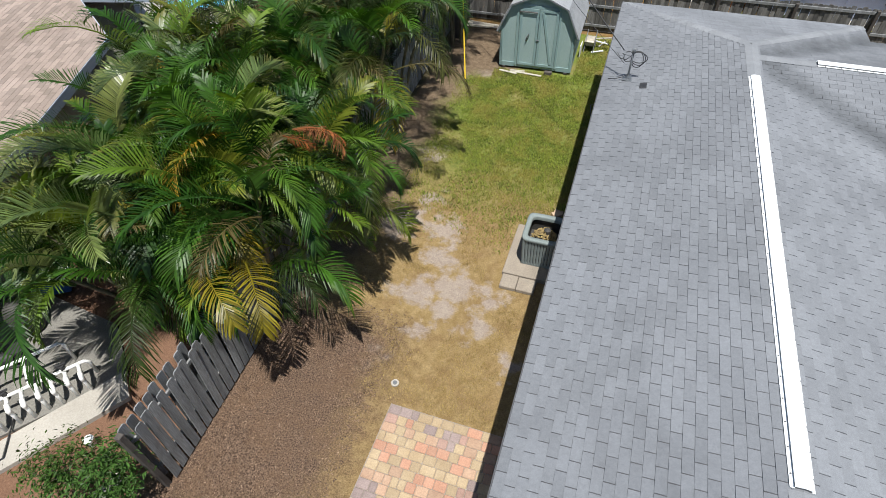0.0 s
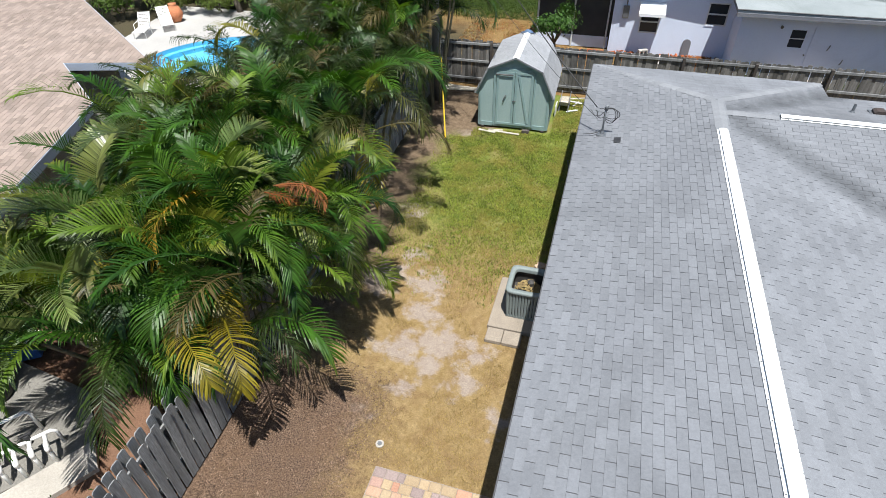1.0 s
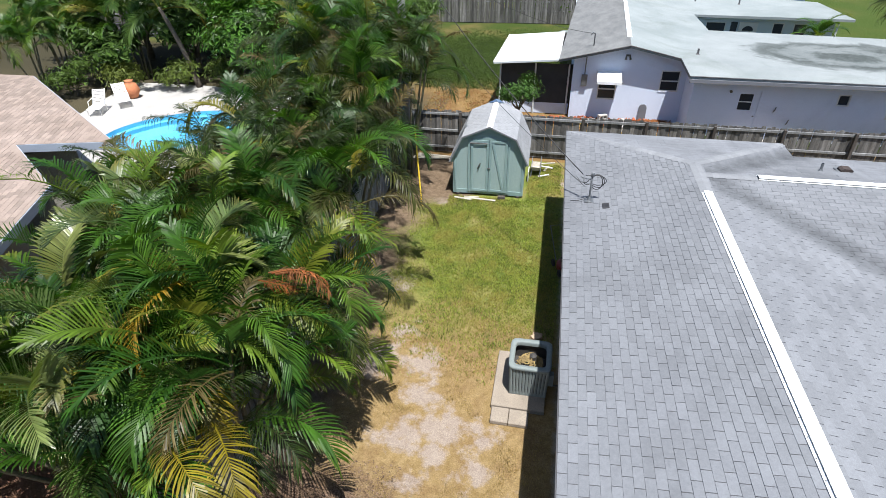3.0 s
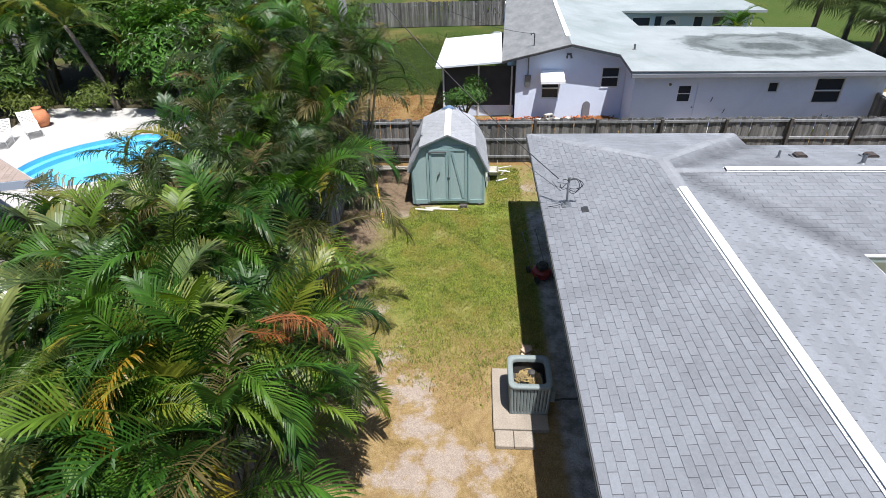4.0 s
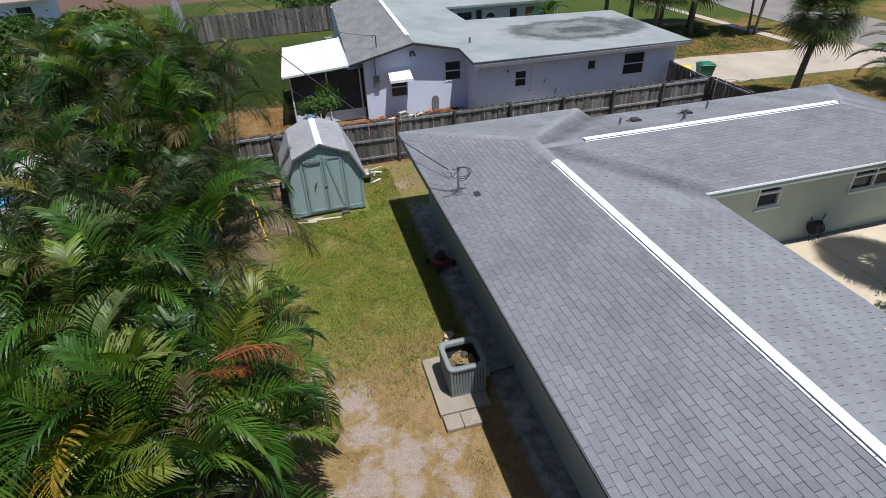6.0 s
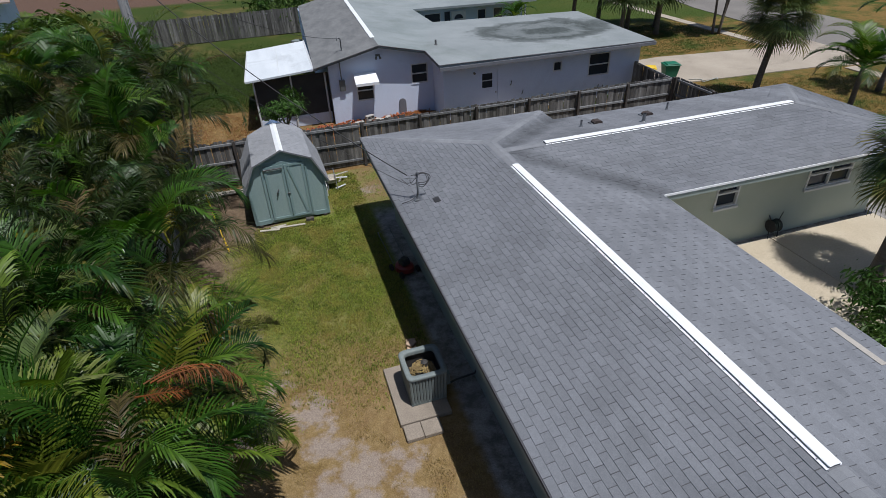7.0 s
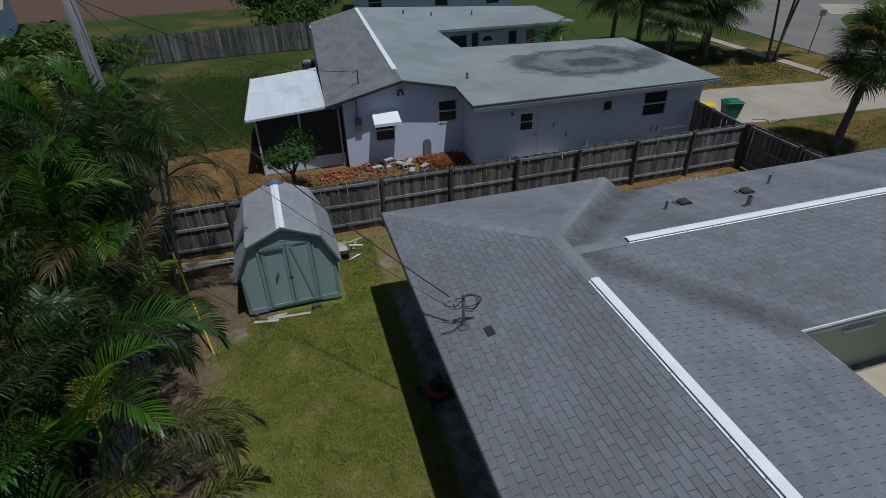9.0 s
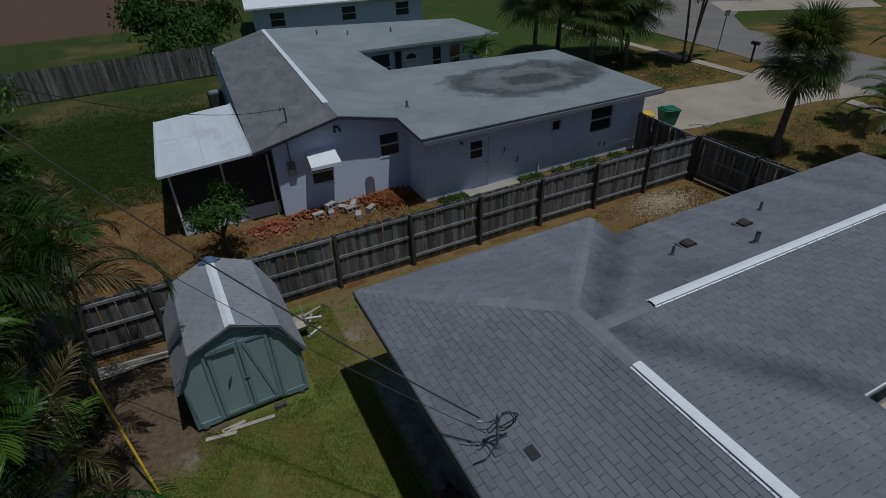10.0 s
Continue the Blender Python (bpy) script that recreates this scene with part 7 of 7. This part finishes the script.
for k, (x, y, top) in enumerate(((-15.4, 28.9, 4.4), (-23.2, 29.4, 4.8), (-27.2, 28.0, 4.8), (-26.4, 25.4, 4.2), (-11.2, 29.2, 5.4))):
    areca_palm(x, y, top, 5, 180 + k, "green clumping palm in the pool garden")
crowned_palm("coconut_palm", "coconut palm in dark greenery", -25.5, 29.5, 3.4, (0.4, 0.5), COCO_FRONDS, 16, 442, 0.15, 1.0)
for k, (x, y, top, rad, n, leaf) in enumerate(((-16.0, 30.6, 4.3, 2.0, 3800, 0.22), (-25.5, 33.0, 5.0, 2.8, 3600, 0.24), (-17.8, 32.6, 4.6, 2.4, 3200, 0.22), (-14.0, 32.6, 4.8, 2.4, 3400, 0.22), (-10.6, 31.6, 4.4, 2.2, 3000, 0.2), (-20.6, 30.8, 3.4, 1.9, 2800, 0.2), (-24.0, 28.2, 3.0, 1.8, 2600, 0.2), (-13.2, 37.4, 3.8, 2.4, 2600, 0.22), (-23.0, 36.6, 4.6, 2.8, 2800, 0.24), (-22.5, 32.5, 4.6, 2.6, 3800, 0.22), (-28.5, 31.5, 4.6, 2.8, 3500, 0.22), (-12.4, 29.5, 4.2, 2.0, 3500, 0.2), (-19.0, 35.5, 4.4, 2.6, 3000, 0.22), (-12.8, 35.0, 3.6, 2.2, 2600, 0.2), (-8.6, 31.0, 3.4, 1.8, 2600, 0.18), (-30.0, 24.0, 4.0, 2.4, 2600, 0.2), (-10.2, 42.0, 2.6, 2.2, 2600, 0.16))):
    broad_tree("tree" if top > 3 else "shrub", "dense dark green broadleaf tree" if top > 3 else "rounded green shrub in the rough lawn", x, y, top * 0.25, top, rad, n, 340 + k, leaf, None, 0.05 * top, "tree" if top > 3 else "shrub")
broad_tree("tree", "bright green tree with long drooping leaves by the pool", -15.3, 27.7, 1.2, 4.5, 2.1, 6000, 373, 0.17, LEAF_BRIGHT, 0.12)
broad_tree("tree", "dense dark green tree beyond the far fence", 0.3, 53.5, 0.3, 4.8, 3.4, 9000, 371, 0.22, None, 0.22)
broad_tree("shrub", "dark green bush under the tree by the far fence", 0.4, 50.6, 0.2, 2.4, 2.4, 3000, 372, 0.18, None, 0.05, "shrub")
fence("far_fence", "grey board fence behind the pool garden", (-34, 38.5), (-10.5, 40.5), 1.8, 2.4, 1, False, 0.24, 0.23, seed=8)


def far_house(x, y, turn, w, d, wall, roof_material, label):
    h = thing("far_house", label, "house", (x, y, 0), turn=turn)
    g, m = wall_run((-w / 2, -d / 2), (w / 2, -d / 2), 0, 2.5, 0.2, [(1.2, 2.4, 0.9, 2.0), (w * 0.5, w * 0.5 + 1.2, 0.9, 2.0), (w - 2.4, w - 1.2, 0.9, 2.0)])
    part("wall", g, wall, h)
    for a in (1.2, w * 0.5, w - 2.4):
        window_in(h, m, a, a + 1.2, 0.9, 2.0, 1, "white-framed window")
    part("wall", Geo().box(-w / 2, -w / 2 + 0.2, -d / 2 + 0.2, d / 2, 0, 2.5), wall, h)
    part("wall", Geo().box(w / 2 - 0.2, w / 2, -d / 2 + 0.2, d / 2, 0, 2.5), wall, h)
    part("wall", Geo().box(-w / 2 + 0.2, w / 2 - 0.2, d / 2 - 0.2, d / 2, 0, 2.5), wall, h)
    e = 0.6
    for s in (-1, 1):
        pts = [(-w / 2 - e, s * (d / 2 + e), 2.5), (w / 2 + e, s * (d / 2 + e), 2.5), (w / 2 + e, 0, 3.9), (-w / 2 - e, 0, 3.9)]
        part("roof_plane", Geo().slab(pts if s < 0 else pts[::-1], 0.12), roof_material, h)
    for sx in (-1, 1):
        part("gable", Geo().raw([(sx * w / 2, -d / 2, 2.5), (sx * w / 2, d / 2, 2.5), (sx * w / 2, 0, 3.75)], [(0, 1, 2)]), wall, h)


far_house(13.5, 60.0, -8, 14, 8, WALL_BLUE, WHITE_METAL, "pale lavender house with white metal roof far behind")
far_house(-28, 62.0, 12, 12, 8, WALL_BLUE, TAN_SHINGLE, "pale house with brown roof beyond the far fence")
far_house(-27.5, 47.5, 8, 9, 6, WALL_BLUE, WHITE_METAL, "white-roofed house beyond the pool garden")
sign = thing("street_sign", "thin grey sign post at the road edge", "sign post", (31.9, 34.3, 0))
part("post", Geo().tube([(0, 0, -0.05), (0.15, 0, 2.6)], 0.035, 8), GALV, sign)
part("plate", Geo().box(-0.1, 0.4, -0.02, 0.0, 2.25, 2.6, 0.005), GALV, sign)
mb = thing("mailbox", "dark mailbox on a post beside the road", "mailbox", (31.5, 31.4, 0))
part("post", Geo().box(-0.05, 0.05, -0.05, 0.05, -0.05, 1.05, 0.008), FENCE_DARK, mb)
part("box", Geo().prism([(-0.1, 1.05), (0.1, 1.05), (0.1, 1.18), (0.06, 1.25), (-0.06, 1.25), (-0.1, 1.18)], -0.25, 0.25), BLACK, mb)


# ---- grass and litter ----
GRASS_GREEN = leaf_mat("lawn_blades", [(0.0, (0.172, 0.218, 0.034)), (1.0, (0.172, 0.218, 0.034))], 0.6, 0.22, 0.7)


def patchy(m, other):
    """Broad uneven patches of a second, drier tone over a grass material."""
    n, l, p = m.node_tree.nodes, m.node_tree.links, m.node_tree.nodes["Principled BSDF"]
    g = n.new("ShaderNodeNewGeometry")
    share = ramp_of(n, l, noise_of(n, l, 1.1, 7, 0.74, g.outputs["Position"]), [(0.44, 0.0), (0.60, 0.9)])
    old = p.inputs["Base Color"].links[0].from_socket
    l.new(mix_of(n, l, share, old, other), p.inputs["Base Color"])


patchy(GRASS_GREEN, (0.275, 0.225, 0.060))
GRASS_ROUGH = leaf_mat("rough_grass_blades", [(0.0, (0.050, 0.080, 0.014)), (1.0, (0.050, 0.080, 0.014))], 0.6, 0.2, 0.5)
DRY_WEED = leaf_mat("rusty_dry_weed", [(0.0, (0.21, 0.076, 0.022)), (1.0, (0.21, 0.076, 0.022))], 0.8, 0.15, 0.5)
GRASS_STRAW = leaf_mat("straw_blades", [(0.0, (0.288, 0.209, 0.079)), (1.0, (0.288, 0.209, 0.079))], 0.8, 0.15, 0.4)
DRY_LEAF = mat("orange_dry_leaf", (0.24, 0.110, 0.036), (0.36, 0.25, 0.13), 4, 60, 0.85, 0.2, 0.004, island=0.5)
LITTER = mat("brown_leaf_litter", (0.092, 0.054, 0.034), (0.210, 0.146, 0.100), 6, 60, 0.9, 0.2, 0.004, island=0.6)


def tufts(name, label, material, count, place, size, seed, wide=0.13):
    r = random.Random(seed)
    g = Geo()
    k = 0
    while k < count:
        p = place(r)
        if p is None:
            continue
        k += 1
        for _ in range(4):
            a, s = r.uniform(0, 6.283), size * r.uniform(0.6, 1.4)
            x, y = p[0] + r.gauss(0, 0.035), p[1] + r.gauss(0, 0.035)
            dx, dy = math.cos(a) * s * 0.8, math.sin(a) * s * 0.8
            wx, wy = -math.sin(a) * s * wide, math.cos(a) * s * wide
            i = len(g.v)
            g.v += [(x - wx, y - wy, -0.02), (x + wx, y + wy, -0.02), (x + dx * 0.5 + wx * 0.8, y + dy * 0.5 + wy * 0.8, s * 0.55), (x + dx * 0.5 - wx * 0.8, y + dy * 0.5 - wy * 0.8, s * 0.55), (x + dx, y + dy, s * 0.62)]
            g.f += [(i, i + 1, i + 2, i + 3), (i + 3, i + 2, i + 4)]
    single(name, g, material, label, name, "", "stuff")


def lawn_spot(r):
    x, y = r.uniform(-4.0, 0.75 if r.random() < 0.9 else 3.5), r.uniform(8.6, 21.1)
    if x > 0.75 and y < 17.9:
        return None
    edge = noise.noise(Vector((x * 1.3, y * 1.3, 6)))
    if (-3.1 < x < -0.4 and y > 17.8) or (x < -3.0 and y > 17.0) or r.random() > (y - 9.1) / 3.9 or r.random() > (x + 3.9 + 0.9 * edge) / 1.1 or (y > 20.9) or r.random() < -edge * 1.2:
        return None
    return x, y


def straw_spot(r):
    x, y = r.uniform(-2.6, 0.7), r.uniform(4.9, 12.0)
    if (x > -0.6 and 8.2 < y < 10.4) or y < 5.08 or noise.noise(Vector((x * 0.9, y * 0.9, 11))) < -0.05 or any(math.hypot(x - bx, y - by) < br + 0.05 for bx, by, br in BARE):
        return None
    return x, y


def far_spot(r):
    x, y = r.gauss(-4.2, 2.6), r.gauss(36, 3.2)
    return None if x > 0.8 or y < 30 or y > 46 else (x, y)


tufts("grass", "patchy green lawn grass", GRASS_GREEN, 22000, lawn_spot, 0.042, 51)
def weed_spot(r):
    x, y = r.uniform(-4.5, 15.2), r.uniform(21.6, 24.6)
    return None if noise.noise(Vector((x * 0.7, y * 0.9, 21))) < 0.12 else (x, y)


tufts("weeds", "low weeds in the dry ground behind the fence", GRASS_GREEN, 900, weed_spot, 0.11, 57)
def verge_spot(r):
    x, y = r.uniform(16.2, 28.0), r.uniform(15.0, 25.2)
    return None if y > 24.6 - 0.1 * (x - 17) else (x, y)


def roadside_spot(r):
    x, y = r.uniform(18.0, 28.3), r.uniform(30.2, 38.0)
    return x, y


tufts("verge_grass", "short green grass of the verge", GRASS_ROUGH, 6000, verge_spot, 0.06, 64, 0.07)
tufts("verge_straw", "dry golden grass of the verge", GRASS_STRAW, 9000, verge_spot, 0.05, 65, 0.09)
tufts("roadside_grass", "grass under the roadside palms", GRASS_ROUGH, 10000, roadside_spot, 0.06, 66, 0.06)


def wall_spot(r):
    x, y = r.uniform(6.2, 15.2), 24.75 - abs(r.gauss(0, 0.35))
    return None if 7.2 < x < 9.6 or noise.noise(Vector((x * 0.9, y, 25))) < -0.15 else (x, y)


def corner_spot(r):
    x, y = r.uniform(8.5, 15.2), r.uniform(18.2, 21.1)
    return None if noise.noise(Vector((x * 0.8, y * 1.2, 27))) < 0.05 else (x, y)


tufts("wall_weeds", "green weeds along the neighbouring wall", GRASS_ROUGH, 900, wall_spot, 0.13, 58)
tufts("corner_straw", "rust-brown dead grass in the fence corner", DRY_WEED, 900, corner_spot, 0.045, 63)
tufts("corner_weeds", "patchy weeds in the fence corner", GRASS_GREEN, 350, corner_spot, 0.05, 59)
tufts("dry_grass", "short straw-coloured dead grass", GRASS_STRAW, 3200, straw_spot, 0.024, 52)
def dry_spot(r):
    x, y = r.uniform(-6.0, 6.5), r.uniform(21.7, 29.5)
    return None if (x > 0.7 and y > 25.9) or (x > -2.5 and y > 26.5) or noise.noise(Vector((x * 0.6, y * 0.6, 31))) < r.uniform(-0.5, 0.4) else (x, y)


def rubble_spot(r):
    x, y = r.gauss(4.7, 0.35), r.gauss(25.9, 0.3)
    return None if y > 26.35 or x > 5.6 else (x, y)


tufts("dead_grass", "golden dead grass behind the fence", GRASS_STRAW, 5000, dry_spot, 0.05, 61)
tufts("dry_weeds", "rust-brown dried weeds by the gable wall", DRY_WEED, 900, rubble_spot, 0.16, 62)
tufts("rust_grass", "rust-brown dead grass behind the fence", DRY_WEED, 3500, dry_spot, 0.045, 67)
tufts("rough_grass", "long green grass of the rough rear lawn", GRASS_ROUGH, 40000, far_spot, 0.11, 53, 0.05)
rl = random.Random(54)
g = Geo()
for _ in range(12000):
    if rl.random() < 0.6:
        x, y = rl.uniform(-4.5, -1.9), rl.uniform(1.5, 7.0)
    elif rl.random() < 0.5:
        x, y = rl.uniform(-5.0, -2.9), rl.uniform(7, 20)
    else:
        x, y = rl.uniform(-5, 6), rl.uniform(21.6, 26.3)
    a, s, z = rl.uniform(0, 6.28), rl.uniform(0.008, 0.028), rl.uniform(-0.005, 0.014)
    c, d = math.cos(a) * s, math.sin(a) * s
    g.raw([(x - c, y - d, z), (x + d * 0.35, y - c * 0.35, z + 0.008), (x + c, y + d, z + rl.uniform(0, 0.02)), (x - d * 0.35, y + c * 0.35, z + 0.004)], [(0, 1, 2, 3)])
single("leaf_litter", g, LITTER, "brown bark mulch and leaf litter", "leaf litter", "", "stuff")
g = Geo()
k = 0
while k < 9000:
    x, y = rl.uniform(-6.0, 6.0), rl.uniform(21.5, 30.0)
    if (x > 0.9 and y > 26.4) or (x > -2.4 and y > 26.8) or noise.noise(Vector((x * 0.8, y * 0.8, 9))) < rl.uniform(-0.5, 0.35):
        continue
    k += 1
    a, s, z = rl.uniform(0, 6.28), rl.uniform(0.012, 0.036), rl.uniform(0.0, 0.015)
    c, d = math.cos(a) * s, math.sin(a) * s
    g.raw([(x - c, y - d, z), (x + d * 0.4, y - c * 0.4, z + 0.012), (x + c, y + d, z + rl.uniform(0, 0.03)), (x - d * 0.4, y + c * 0.4, z + 0.006)], [(0, 1, 2, 3)])
single("dry_leaves", g, DRY_LEAF, "fallen orange-brown leaves behind the fence", "dry leaves", "", "stuff")


# ---- driveway, road and patios ----
single("driveway", Geo().slab([(17.6, 25.6, 0.03), (19.6, 25.1, 0.03), (27.4, 24.6, 0.03), (31.4, 23.6, 0.03), (32.0, 30.6, 0.03), (27.6, 29.1, 0.03), (21.0, 30.0, 0.03), (16.2, 29.6, 0.03)], 0.08), DRIVE, "pale concrete driveway beside the house", "driveway", "", "structure")
single("road", Geo().slab([(29.5, -20, 0.012), (37.5, -20, 0.012), (38.6, 27.5, 0.012), (39.4, 37.9, 0.012), (43, 42, 0.012), (60, 52, 0.012), (58, 62, 0.012), (40, 55, 0.012), (34.6, 48, 0.012), (33.1, 41.8, 0.012), (32.5, 34.4, 0.012), (31.2, 24.5, 0.012)], 0.06), ROAD, "pale asphalt road past the driveways", "road", "", "structure")
for y0, y1 in ((-20, 23.9), (29.6, 48)):
    single("pavement", Geo().box(28.55, 29.3, y0, y1, -0.04, 0.022), DRIVE, "narrow concrete pavement through the verge", "pavement", "", "structure")
single("driveway", Geo().slab([(44.0, 43.8, 0.02), (56, 37.4, 0.02), (60, 41, 0.02), (47, 48, 0.02)], 0.06), DRIVE, "pale concrete driveway across the road", "driveway", "", "structure")
PATIO = mat("cream_patio_concrete", (0.430, 0.368, 0.270), (0.500, 0.436, 0.328), 0.6, 25, 0.9, 0.3, 0.004, grain=0.10, stain=(0.36, 0.30, 0.215))
for x0, x1 in ((6.25, 11.50), (11.52, 15.5)):
    single("patio", Geo().box(x0, x1, 5.2, 11.62, -0.03, 0.05, 0.006), PATIO, "cream concrete patio slab behind the house", "patio", "", "structure")

build_shingles(roof)
